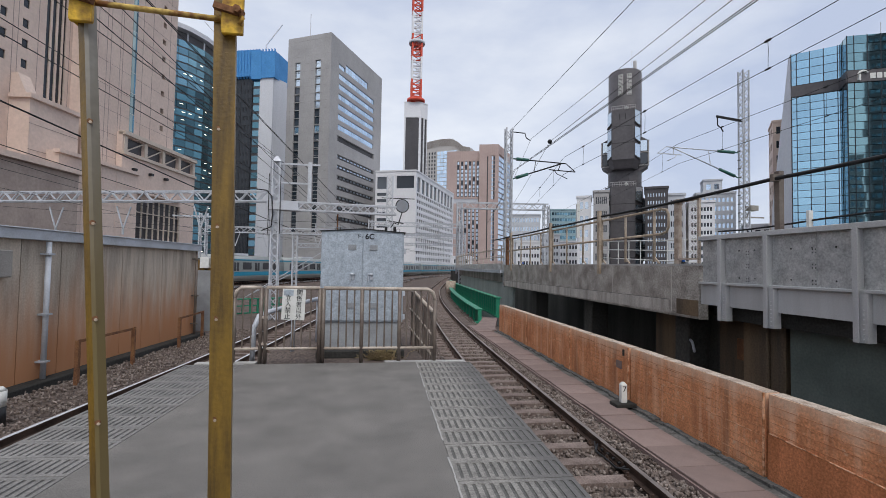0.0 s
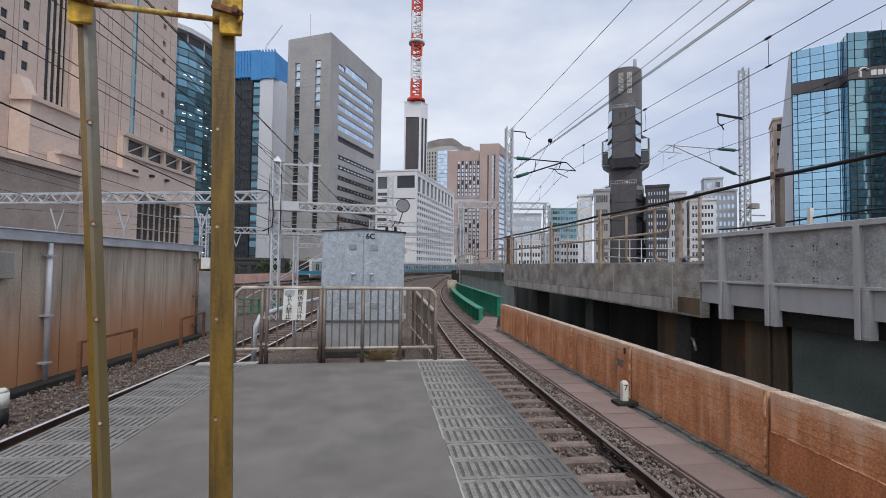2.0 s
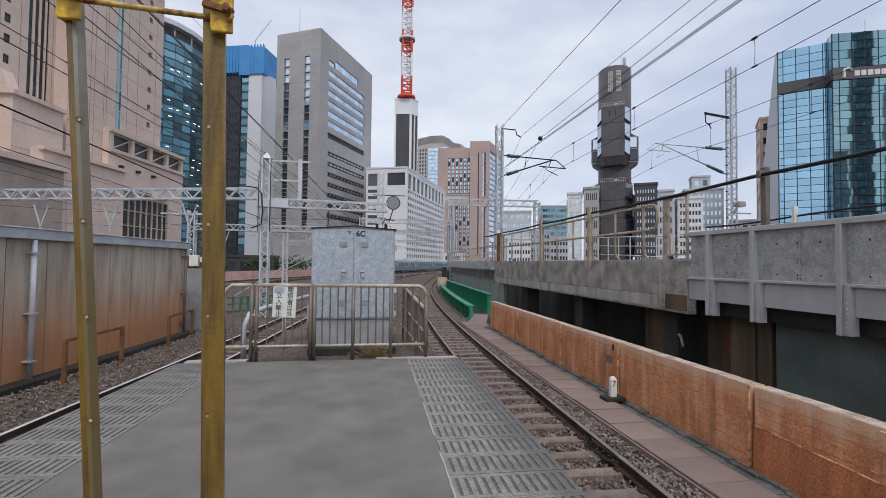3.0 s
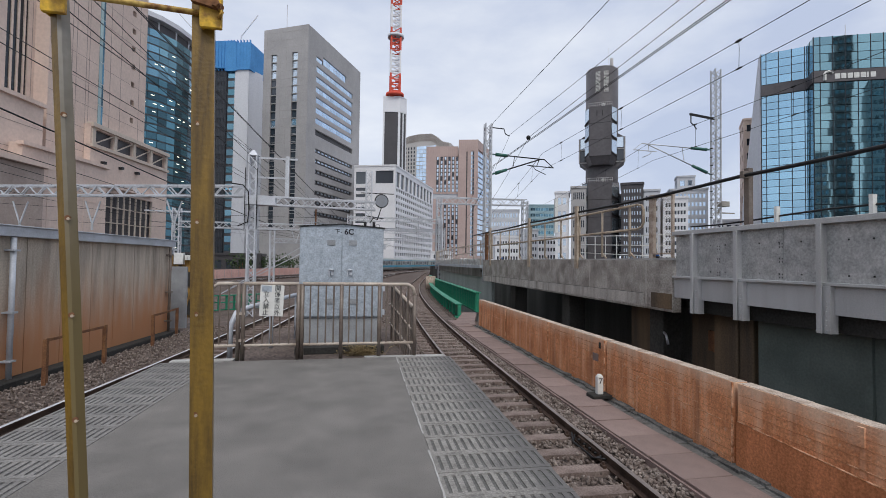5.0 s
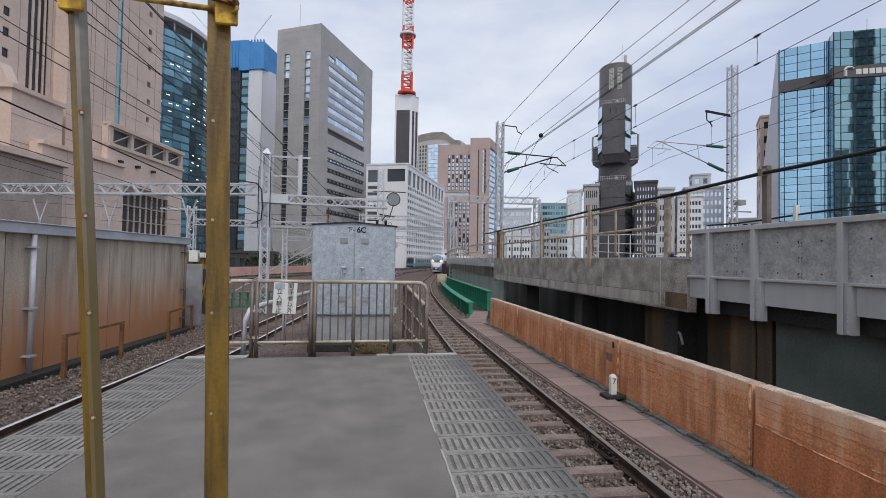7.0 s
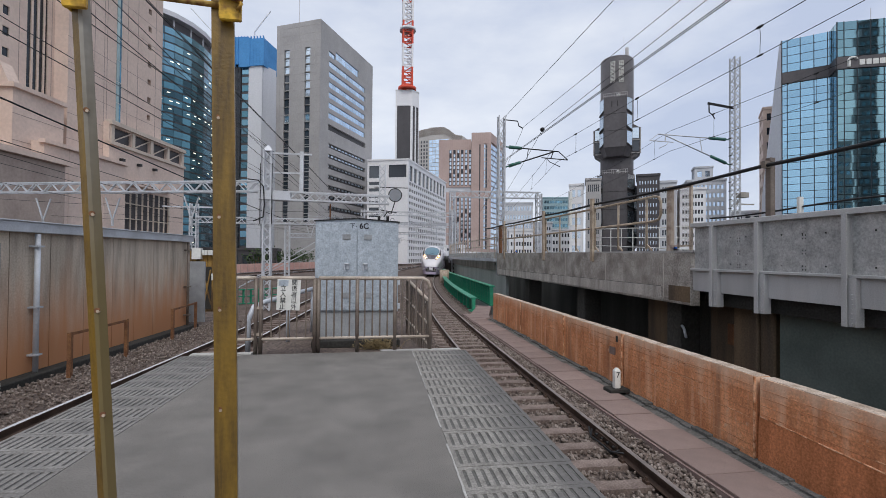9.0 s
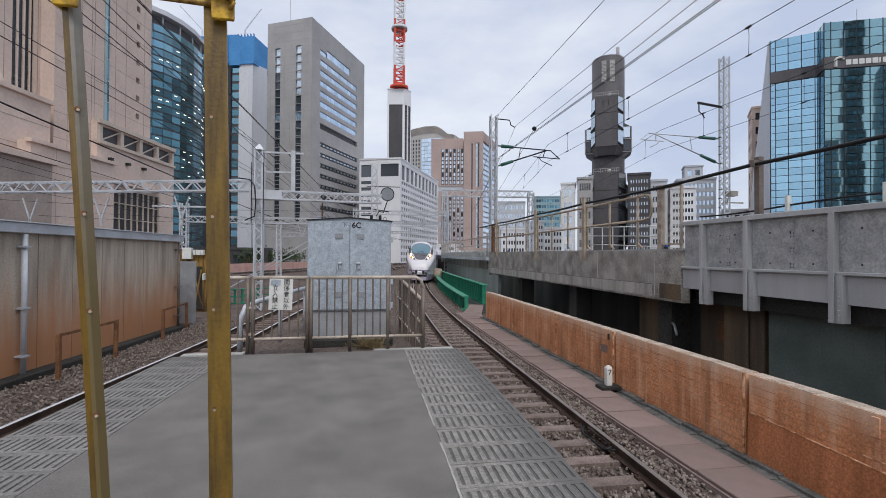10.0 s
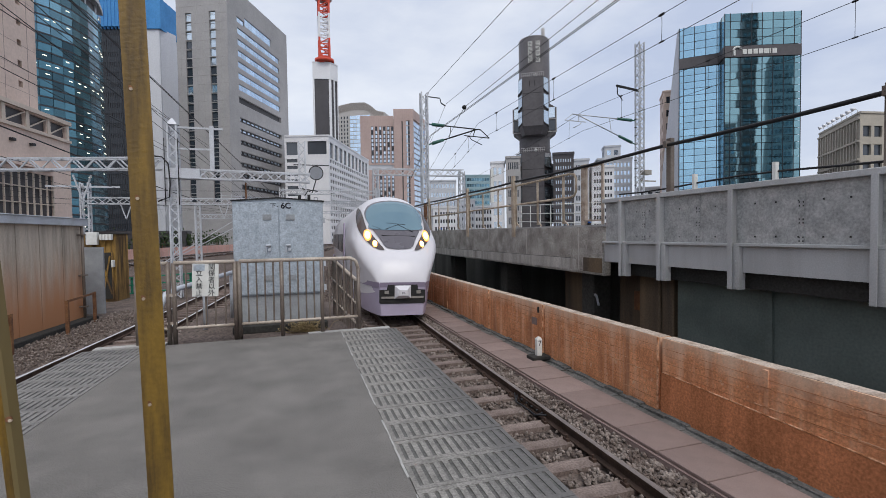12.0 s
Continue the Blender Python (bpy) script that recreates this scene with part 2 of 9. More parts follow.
def trodden_mat(name, color, dark, width):
    """Ribbed edge plate: pale where people tread, blackened with a ragged limit towards the track."""
    m = make_mat(name, color, 0.75, 0, 0.4, 55, 7.0, 0.4, 0.3, tuple(c * 0.62 for c in color), random_tint=0.1)
    n, l = m.node_tree.nodes, m.node_tree.links
    b = n["Principled BSDF"]
    before = b.inputs["Base Color"].links[0].from_socket
    co, sep, geo = n.new("ShaderNodeTexCoord"), n.new("ShaderNodeSeparateXYZ"), n.new("ShaderNodeNewGeometry")
    noi, add, rg, mx = n.new("ShaderNodeTexNoise"), n.new("ShaderNodeMath"), n.new("ShaderNodeMapRange"), n.new("ShaderNodeMix")
    l.new(co.outputs["Object"], sep.inputs["Vector"])
    l.new(geo.outputs["Position"], noi.inputs["Vector"])
    noi.inputs["Scale"].default_value, noi.inputs["Detail"].default_value = 5.0, 5.0
    add.operation = "MULTIPLY_ADD"
    add.inputs[1].default_value = 0.7
    l.new(noi.outputs["Fac"], add.inputs[0])
    l.new(sep.outputs["X"], add.inputs[2])
    rg.inputs["From Min"].default_value, rg.inputs["From Max"].default_value, rg.inputs["To Max"].default_value = width * 0.5 + 0.32, width * 0.8 + 0.4, 0.85
    l.new(add.outputs["Value"], rg.inputs["Value"])
    mx.data_type = "RGBA"
    l.new(rg.outputs["Result"], mx.inputs["Factor"])
    l.new(before, mx.inputs["A"])
    mx.inputs["B"].default_value = (*dark, 1)
    l.new(mx.outputs["Result"], b.inputs["Base Color"])
    return m


M_ORANGE = stained_wall_mat()
# rust-brown render, darker than the wall to carry the near end's shade
M_SKIRT = make_mat("rust_render_with_shade", (0.58, 0.222, 0.10), 0.92, 0, 0.3, 34, 2.6, 1.0, 0.2, (0.34, 0.13, 0.055), streak=True)
M_TREAD = trodden_mat("worn_tread_plate", (0.31, 0.294, 0.27), (0.12, 0.115, 0.112), 0.89)
M_MORTAR = make_mat("damp_mortar", (0.17, 0.168, 0.16), 0.9, 0, 0.4, 30, 3, 0.8, 0.3, (0.085, 0.083, 0.078))
# concrete darkened in its colour to give the shade under the bridge
M_UNDERCONC = make_mat("shade_dark_concrete", (0.098, 0.095, 0.086), 0.9, 0, 0.3, 12, 0.6, 0.3, 0.25, (0.05, 0.048, 0.044), streak=True)


# ---- building tools ----
def add_box(bm, x0, x1, y0, y1, z0, z1, m=None):
    vs = [bm.verts.new((x, y, z)) for x in (x0, x1) for y in (y0, y1) for z in (z0, z1)]
    if m is not None:
        for v in vs:
            v.co = m @ v.co
    out = []
    for f in ((0, 1, 3, 2), (4, 6, 7, 5), (0, 4, 5, 1), (2, 3, 7, 6), (0, 2, 6, 4), (1, 5, 7, 3)):
        out.append(bm.faces.new([vs[i] for i in f]))
    return out


def add_tube(bm, p, q, r, n=8, r2=None):
    p, q = Vector(p), Vector(q)
    d = (q - p).normalized()
    a = d.orthogonal().normalized()
    c = d.cross(a)
    r2 = r if r2 is None else r2
    rings = [[bm.verts.new(e + (a * math.cos(6.28319 * i / n) + c * math.sin(6.28319 * i / n)) * rad) for i in range(n)]
             for e, rad in ((p, r), (q, r2))]
    for i in range(n):
        j = (i + 1) % n
        bm.faces.new((rings[0][i], rings[0][j], rings[1][j], rings[1][i])).smooth = n > 6
    bm.faces.new(rings[0][::-1])
    bm.faces.new(rings[1])


def add_line(bm, pts, r, n=6):
    """A bent pipe through the points, with shared rings at the bends."""
    pts = [Vector(p) for p in pts]
    rings = []
    side = None
    for i, p in enumerate(pts):
        d = (pts[min(i + 1, len(pts) - 1)] - pts[max(i - 1, 0)]).normalized()
        if side is None:
            side = d.orthogonal().normalized()
        side = (side - d * side.dot(d)).normalized()
        c = d.cross(side)
        rings.append([bm.verts.new(p + (side * math.cos(6.28319 * k / n) + c * math.sin(6.28319 * k / n)) * r) for k in range(n)])
    for a, b in zip(rings, rings[1:]):
        for k in range(n):
            j = (k + 1) % n
            bm.faces.new((a[k], a[j], b[j], b[k])).smooth = True
    bm.faces.new(rings[0][::-1])
    bm.faces.new(rings[-1])


def add_bar(bm, p, q, w, h):
    """A square bar from p to q, w wide and h high."""
    p, q = Vector(p), Vector(q)
    d = q - p
    length = d.length
    d.normalize()
    up = Vector((0, 0, 1)) if abs(d.z) < 0.95 else Vector((1, 0, 0))
    s = d.cross(up).normalized()
    up = s.cross(d)
    m = Matrix((s, d, up)).transposed().to_4x4()
    m.translation = p
    add_box(bm, -w / 2, w / 2, 0, length, -h / 2, h / 2, m)


def link(name, bm, materials, bevel=0.0):
    if bevel:
        bmesh.ops.bevel(bm, geom=[e for e in bm.edges], offset=bevel, segments=1, affect="EDGES", clamp_overlap=True)
    bmesh.ops.recalc_face_normals(bm, faces=bm.faces)
    me = bpy.data.meshes.new(name)
    bm.to_mesh(me)
    bm.free()
    for m in (materials if isinstance(materials, (list, tuple)) else [materials]):
        me.materials.append(m)
    return new(name, me)


def part(name, bm, material, parent, label="", bevel=0.0):
    ob = link(name, bm, material, bevel)
    ob.parent = parent
    if label:
        ob["label"] = label
    return ob


def empty(name, m=None):
    ob = new(name)
    ob.empty_display_size = 0.2
    if m is not None:
        ob.matrix_world = m
    return ob


def piece(name, mesh, parent, m):
    """A piece that shares its mesh with the other pieces of its kind."""
    ob = new(name, mesh)
    ob.parent = parent
    ob.matrix_basis = m
    return ob


def mesh_of(name, bm, materials):
    bmesh.ops.recalc_face_normals(bm, faces=bm.faces)
    me = bpy.data.meshes.new(name)
    bm.to_mesh(me)
    bm.free()
    for m in (materials if isinstance(materials, (list, tuple)) else [materials]):
        me.materials.append(m)
    return me


class Course:
    """A smooth line in plan through the given points, by arc length."""

    def __init__(self, pts):
        pts = [Vector((*p, 0)) for p in pts]
        out = []
        for i in range(len(pts) - 1):
            a, b = pts[max(i - 1, 0)], pts[i]
            c, d = pts[i + 1], pts[min(i + 2, len(pts) - 1)]
            for k in range(16):
                t = k / 16
                out.append(0.5 * ((2 * b) + (c - a) * t + (2 * a - 5 * b + 4 * c - d) * t * t + (3 * b - a - 3 * c + d) * t ** 3))
        out.append(pts[-1])
        self.p = out
        self.s = [0.0]
        for a, b in zip(out, out[1:]):
            self.s.append(self.s[-1] + (b - a).length)

    def at(self, s):
        s = max(0.0, min(self.s[-1] - 1e-4, s))
        i = int(np.searchsorted(self.s, s, side="right")) - 1
        i = max(0, min(i, len(self.p) - 2))
        f = (s - self.s[i]) / (self.s[i + 1] - self.s[i])
        return self.p[i].lerp(self.p[i + 1], f)

    def way(self, s):
        return (self.at(s + 0.6) - self.at(s - 0.6)).normalized()

    def of_y(self, y):
        """The arc length at which the line first reaches y."""
        for i in range(len(self.p) - 1):
            if self.p[i + 1].y >= y:
                a, b = self.p[i].y, self.p[i + 1].y
                return self.s[i] + (self.s[i + 1] - self.s[i]) * (y - a) / (b - a)
        return self.s[-1]


def sweep(bm, course, s0, s1, step, profile, close=True):
    """Draws a profile of (sideways, height) along a course."""
    n = max(2, int((s1 - s0) / step) + 1)
    rings = []
    for i in range(n):
        s = s0 + (s1 - s0) * i / (n - 1)
        p, d = course.at(s), course.way(s)
        r = Vector((d.y, -d.x, 0))
        rings.append([bm.verts.new((p.x + r.x * u, p.y + r.y * u, h)) for u, h in profile])
    k = len(profile)
    faces = []
    for a, b in zip(rings, rings[1:]):
        for i in range(k if close else k - 1):
            j = (i + 1) % k
            faces.append((i, bm.faces.new((a[i], a[j], b[j], b[i]))))
    if close:
        bm.faces.new(rings[0][::-1])
        bm.faces.new(rings[-1])
    return faces


RAIL_Z = -1.02


def curve_x(y):
    """Centre of the express track."""
    if y < 12:
        return 2.75 + 0.025 * y
    if y < 60:
        return 2.75 + 0.025 * y + 0.0016 * (y - 12) ** 2
    if y < 105:
        return 7.94 + 0.1786 * (y - 60)
    return 7.94 + 0.1786 * (y - 60) + 0.007 * (y - 105) ** 2


EXPRESS = Course([(curve_x(y), y) for y in range(-60, 300, 6)])
NEAR_LEFT = Course([(-9.3, -40), (-6.3, -8), (-5.15, 3), (-4.6, 9), (-4.1, 14), (-3.1, 25), (-1.2, 45), (3.4, 75), (11, 110), (24, 150), (46, 195)])
COMMUTER = Course([(-33, -10), (-28.6, 20), (-24.8, 40), (-20.9, 55.5), (-16.7, 70), (-12.3, 84.5), (-7.5, 97.5), (0.4, 117), (8.2, 137), (13.4, 150), (21.5, 168), (36, 195), (60, 232), (92, 270), (140, 310), (215, 350)])
MIDDLE = Course([(-24, -10), (-20.5, 20), (-17.6, 40), (-12.8, 65), (-7.9, 84), (-3.2, 97), (4.9, 117), (12.8, 137), (18, 149), (36, 184), (58, 220)])


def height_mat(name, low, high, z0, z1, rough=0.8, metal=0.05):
    """A foot colour, such as creeping rust, that rises up a surface with a ragged upper limit and runs."""
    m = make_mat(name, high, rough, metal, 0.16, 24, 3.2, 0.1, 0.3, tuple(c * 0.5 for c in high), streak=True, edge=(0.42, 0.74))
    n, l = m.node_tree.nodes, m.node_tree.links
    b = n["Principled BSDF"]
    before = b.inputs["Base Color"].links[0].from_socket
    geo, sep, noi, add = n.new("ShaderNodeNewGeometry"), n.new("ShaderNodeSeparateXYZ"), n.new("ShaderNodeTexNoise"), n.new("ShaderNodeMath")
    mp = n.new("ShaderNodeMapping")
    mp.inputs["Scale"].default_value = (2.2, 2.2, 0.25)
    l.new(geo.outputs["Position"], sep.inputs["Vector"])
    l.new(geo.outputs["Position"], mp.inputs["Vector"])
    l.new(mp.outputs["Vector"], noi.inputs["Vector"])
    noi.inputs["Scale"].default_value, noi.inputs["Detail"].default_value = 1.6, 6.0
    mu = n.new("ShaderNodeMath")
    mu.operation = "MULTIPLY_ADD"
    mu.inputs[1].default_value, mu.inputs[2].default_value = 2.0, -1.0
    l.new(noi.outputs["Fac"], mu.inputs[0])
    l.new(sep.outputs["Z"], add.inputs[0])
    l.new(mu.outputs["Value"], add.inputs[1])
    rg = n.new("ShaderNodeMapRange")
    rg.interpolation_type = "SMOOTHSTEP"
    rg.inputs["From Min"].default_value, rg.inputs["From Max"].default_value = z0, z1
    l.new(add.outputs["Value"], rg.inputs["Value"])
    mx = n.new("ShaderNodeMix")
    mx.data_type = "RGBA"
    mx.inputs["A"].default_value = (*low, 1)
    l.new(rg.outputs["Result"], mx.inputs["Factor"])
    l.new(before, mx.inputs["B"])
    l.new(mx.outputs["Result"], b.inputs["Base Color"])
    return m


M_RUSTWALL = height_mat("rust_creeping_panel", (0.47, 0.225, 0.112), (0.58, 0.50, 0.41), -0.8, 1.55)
M_GREY_POST = height_mat("grey_flank_olive_below", (0.19, 0.145, 0.065), (0.45, 0.42, 0.37), 1.35, 2.15, 0.5, 0.2)


def left_edge(y):
    return -2.99 + 0.055 * (y - 4.6)


# ---- ground and track bed ----
def make_ground():
    bm = bmesh.new()
    bmesh.ops.create_grid(bm, x_segments=8, y_segments=8, size=4000)
    for v in bm.verts:
        v.co.z = -7.0
    tagged(link("ground", bm, M_STREET), "dark asphalt street level below the viaduct", "ground", kind="structure")
    # viaduct deck under all tracks
    bm = bmesh.new()
    rows = []
    for y in range(-40, 262, 3):
        xl = float(np.interp(y, (-40, 0, 19, 24, 60, 100, 160, 260), (-9, -9, -8.5, -24, -24, -19, -3, 45)))
        xr = 4.95 if y < 20 else curve_x(y) + 2.4
        rows.append([bm.verts.new((xl + (xr - xl) * k / 12, y, z)) for z in (-1.24, -2.4) for k in range(13)])
    for a, b in zip(rows, rows[1:]):
        for k in range(12):
            bm.faces.new((a[k], a[k + 1], b[k + 1], b[k]))
            bm.faces.new((a[13 + k], b[13 + k], b[14 + k], a[14 + k]))
        bm.faces.new((a[0], b[0], b[13], a[13]))
        bm.faces.new((a[12], a[25], b[25], b[12]))
    tagged(link("track_bed", bm, M_BALLAST), "brownish crushed stone ballast bed carrying the tracks", "ballast", kind="structure")


def make_shoulder():
    bm = bmesh.new()
    sweep(bm, EXPRESS, EXPRESS.of_y(-6), EXPRESS.of_y(60), 0.7, [(0.64, -1.26), (1.12, -1.26), (1.12, -1.1), (0.74, -1.11), (0.64, -1.2)])
    tagged(link("ballast_shoulder", bm, M_BALLAST), "raised ballast shoulder between rail and cable trough", "ballast", kind="structure")


def make_rail(name, course, s0, s1, off, parent, head):
    bm = bmesh.new()
    z = RAIL_Z
    prof = [(off - 0.066, z - 0.155), (off + 0.066, z - 0.155), (off + 0.066, z - 0.138), (off + 0.012, z - 0.118), (off + 0.012, z - 0.045),
            (off + 0.034, z - 0.036), (off + 0.034, z - 0.006), (off + 0.027, z), (off - 0.027, z), (off - 0.034, z - 0.006),
            (off - 0.034, z - 0.036), (off - 0.012, z - 0.045), (off - 0.012, z - 0.118), (off - 0.066, z - 0.138)]
    for i, f in sweep(bm, course, s0, s1, 0.8, prof):
        f.material_index = 1 if i in (6, 7, 8) else 0
    return part(name, bm, [M_RAIL, head], parent)


def make_track(label, course, y0, y1, near_to, clips, head=M_RAIL_TOP):
    track = empty("railway_track")
    tagged(track, label, "railway track", "railway tracks", kind="structure")
    s0, s1 = course.of_y(y0), course.of_y(y1)
    for off in (-0.566, 0.566):
        make_rail("rail", course, s0, s1, off, track, head)
    bm = bmesh.new()
    add_box(bm, -1.0, 1.0, -0.11, 0.11, -0.13, 0)
    sleeper = mesh_of("sleeper", bm, M_SLEEPER)
    bm = bmesh.new()
    for sx in (-1, 1):
        add_box(bm, -0.05, 0.05, sx * 0.075, sx * 0.12, 0.0, 0.035)
        add_tube(bm, (0, sx * 0.095, 0), (0, sx * 0.095, 0.075), 0.018, 6)
    clip = mesh_of("rail_clip", bm, M_RAIL)
    rest = bmesh.new()
    rng = random.Random(5)
    s = s0
    while s < s1:
        p, d = course.at(s), course.way(s)
        turn = Matrix.Translation((p.x, p.y, RAIL_Z - 0.155 + rng.uniform(-0.006, 0.004))) @ Matrix.Rotation(math.atan2(-d.x, d.y) + rng.uniform(-0.012, 0.012), 4, "Z")
        if s < course.of_y(near_to):
            piece("sleeper", sleeper, track, turn)
            if clips:
                for off in (-0.566, 0.566):
                    piece("rail_clip", clip, track, turn @ Matrix.Translation((off, 0, 0)) @ Matrix.Rotation(radians(90), 4, "Z"))
        else:
            add_box(rest, -1.0, 1.0, -0.11, 0.11, -0.13, 0, turn)
        s += 0.58
    if rest.verts:
        ob = part("far_sleepers", rest, M_SLEEPER, track)
        tagged(ob, kind="stuff")
    return track


def make_rail_joint():
    j = empty("rail_joint", pose(curve_x(6.6) + 0.566, 6.6, RAIL_Z))
    tagged(j, "dark bolted fishplate joint with bond cables on the rail", "rail joint")
    for sx in (-1, 1):
        bm = bmesh.new()
        add_box(bm, *sorted((sx * 0.014, sx * 0.05)), -0.32, 0.32, -0.12, -0.04)
        part("fishplate", bm, M_RAIL, j, bevel=0.006)
    for k in range(4):
        bm = bmesh.new()
        add_tube(bm, (-0.085, -0.24 + 0.16 * k, -0.08), (0.085, -0.24 + 0.16 * k, -0.08), 0.02, 6)
        part("bolt", bm, M_WIRE, j)
    for k in (0, 1):
        bm = bmesh.new()
        add_line(bm, [(-0.06, -0.5 + 0.1 * k, -0.06), (-0.13, -0.3, -0.12 - 0.02 * k), (-0.15, 0.0, -0.1), (-0.13, 0.3, -0.13), (-0.06, 0.5 - 0.1 * k, -0.06)], 0.013, 6)
        part("bond_cable", bm, M_BLACK, j)


def make_beacons():
    m_blue = make_mat("blue_lens", (0.03, 0.16, 0.6), 0.2, 0, 0.05, 5, 1, 0.0, 0.6)
    for y in (13.05, 28.5):
        b = empty("beacon", pose(9.18, y, 1.79))
        tagged(b, "small unlit blue warning beacon on the parapet", "beacon", "parapet beacons")
        bm = bmesh.new()
        add_tube(bm, (0, 0, 0), (0, 0, 0.06), 0.06, 10)
        part("base", bm, M_BLACK, b)
        bm = bmesh.new()
        add_tube(bm, (0, 0, 0.06), (0, 0, 0.15), 0.05, 10, 0.035)
        part("lens", bm, m_blue, b)


def stones(name, count, spots, seed):
    """Loose ballast, one joined mesh."""
    rng = random.Random(seed)
    bm = bmesh.new()
    ico = bmesh.new()
    bmesh.ops.create_icosphere(ico, subdivisions=1, radius=1)
    base = [v.co.copy() for v in ico.verts]
    tris = [[v.index for v in f.verts] for f in ico.faces]
    ico.free()
    verts, faces = [], []
    for _ in range(count):
        x, y, z = spots(rng)
        r = rng.uniform(0.018, 0.036)
        m = Euler((rng.uniform(0, 6), rng.uniform(0, 6), rng.uniform(0, 6))).to_matrix() @ Matrix.Diagonal((r * rng.uniform(0.8, 1.5), r, r * rng.uniform(0.6, 1)))
        k = len(verts)
        for v in base:
            q = m @ (v * rng.uniform(0.8, 1.15))
            verts.append((x + q.x, y + q.y, z + q.z))
        faces += [[k + i for i in t] for t in tris]
    bm.free()
    me = bpy.data.meshes.new(name)
    me.from_pydata(verts, [], faces)
    me.materials.append(M_STONE)
    return tagged(new(name, me), "loose brown and grey crushed stones beside the rails", "ballast", kind="stuff")


def spot_right(rng):
    y = 2.5 + 18 * rng.random() ** 1.3
    u = rng.choice((0, 0, 1))
    x = curve_x(y) + (rng.uniform(0.64, 1.08) if u == 0 else rng.uniform(-0.5, 0.5))
    if u == 1 and ((EXPRESS.of_y(y) - EXPRESS.of_y(-9.0) + 0.11) % 0.58) < 0.23:
        y += 0.26
    return x, y, (-1.11 if u == 0 else -1.225) + rng.uniform(0, 0.045)


def spot_far(rng):
    y = 14.0 + 34 * rng.random() ** 1.2
    u = rng.choice((rng.uniform(-2.2, -0.66), rng.uniform(0.66, 1.5), rng.uniform(-0.5, 0.5)))
    d = EXPRESS.way(EXPRESS.of_y(y))
    return curve_x(y) + u * d.y, y - u * d.x, -1.215 + rng.uniform(0, 0.04)


def spot_between(rng):
    y = 8.6 + 26 * rng.random() ** 1.3
    return rng.uniform(-4.2 + 0.05 * y, -2.1 + 0.02 * y), y, -1.225 + rng.uniform(0, 0.04)


def spot_left(rng):
    y = 5.0 + 16 * rng.random() ** 1.2
    x = -5.2 + 0.085 * (y - 9) - 0.2 - rng.random() * 2.0
    return x, y, -1.235 + rng.uniform(0, 0.05)


# ---- platform ----
def tread_x(y):
    """Where the asphalt meets the ribbed plates."""
    return 0.648 + 0.016 * (y - 3.6)


def make_platform():
    y0, y1 = -9.0, 7.9
    bm = bmesh.new()
    c = [(left_edge(y0) + 0.86, y0), (tread_x(y0), y0), (tread_x(y1), y1), (left_edge(y1) + 0.86, y1)]
    top = [bm.verts.new((x, y, 0)) for x, y in c]
    low = [bm.verts.new((x, y, -0.25)) for x, y in c]
    bm.faces.new(top)
    bm.faces.new(low[::-1])
    for i in range(4):
        j = (i + 1) % 4
        bm.faces.new((top[i], low[i], low[j], top[j]))
    ob = tagged(link("platform", bm, M_ASPHALT), "grey worn asphalt platform end", "platform", kind="structure")
    bm = bmesh.new()
    for x0, x1, s in ((0.5, 1.50, 0), (-2.97, -2.15, 1)):
        a, b = (left_edge(y0) - left_edge(4.6), left_edge(y1) - left_edge(4.6)) if s else (0, 0)
        vs = [bm.verts.new(q) for q in ((x0 + a, y0, -0.03), (x1 + a, y0, -0.03), (x1 + b, y1, -0.03), (x0 + b, y1, -0.03),
                                        (x0 + a, y0, -1.3), (x1 + a, y0, -1.3), (x1 + b, y1, -1.3), (x0 + b, y1, -1.3))]
        for f in ((0, 1, 2, 3), (0, 4, 5, 1), (1, 5, 6, 2), (2, 6, 7, 3), (3, 7, 4, 0)):
            bm.faces.new([vs[i] for i in f])
    part("edge_wall", bm, M_CONCRETE, ob)
    bm = bmesh.new()
    add_box(bm, -2.0, 0.8, y1 - 0.3, y1, -1.3, -0.25)
    part("end_wall", bm, M_CONCRETE, ob)
    bm = bmesh.new()
    add_box(bm, left_edge(y1) + 0.1, left_edge(y1) + 1.0, y1 + 0.004, y1 + 0.16, -0.25, 0.012)
    part("end_kerb", bm, M_CONC_PALE, ob, "pale concrete kerb")
    bm = bmesh.new()
    add_box(bm, 0.2, 1.52, y1 + 0.004, y1 + 0.14, -0.25, 0.008)
    part("end_kerb", bm, M_CONC_PALE, ob, "pale concrete kerb")
    return ob


def tread_mesh(name, width, length, ribs, mats):
    """A plate with dark grooves sunk between broad ribs, and plain bands along its seams."""
    bm = bmesh.new()
    for f in add_box(bm, 0, width, 0.003, length - 0.003, -0.04, -0.008):
        f.material_index = 1
    pitch = (width - 0.03) / ribs
    for i in range(ribs + 1):
        x = 0.002 if i == 0 else 0.015 + pitch * i - pitch * 0.3
        x2 = min(width - 0.002, 0.015 + pitch * i + pitch * 0.3)
        add_box(bm, x, x2, 0.045, length - 0.045, -0.02, 0.0)
    add_box(bm, 0, width, 0.003, 0.047, -0.02, 0.0012)
    add_box(bm, 0, width, length - 0.047, length - 0.003, -0.02, 0.0012)
    return mesh_of(name, bm, mats)


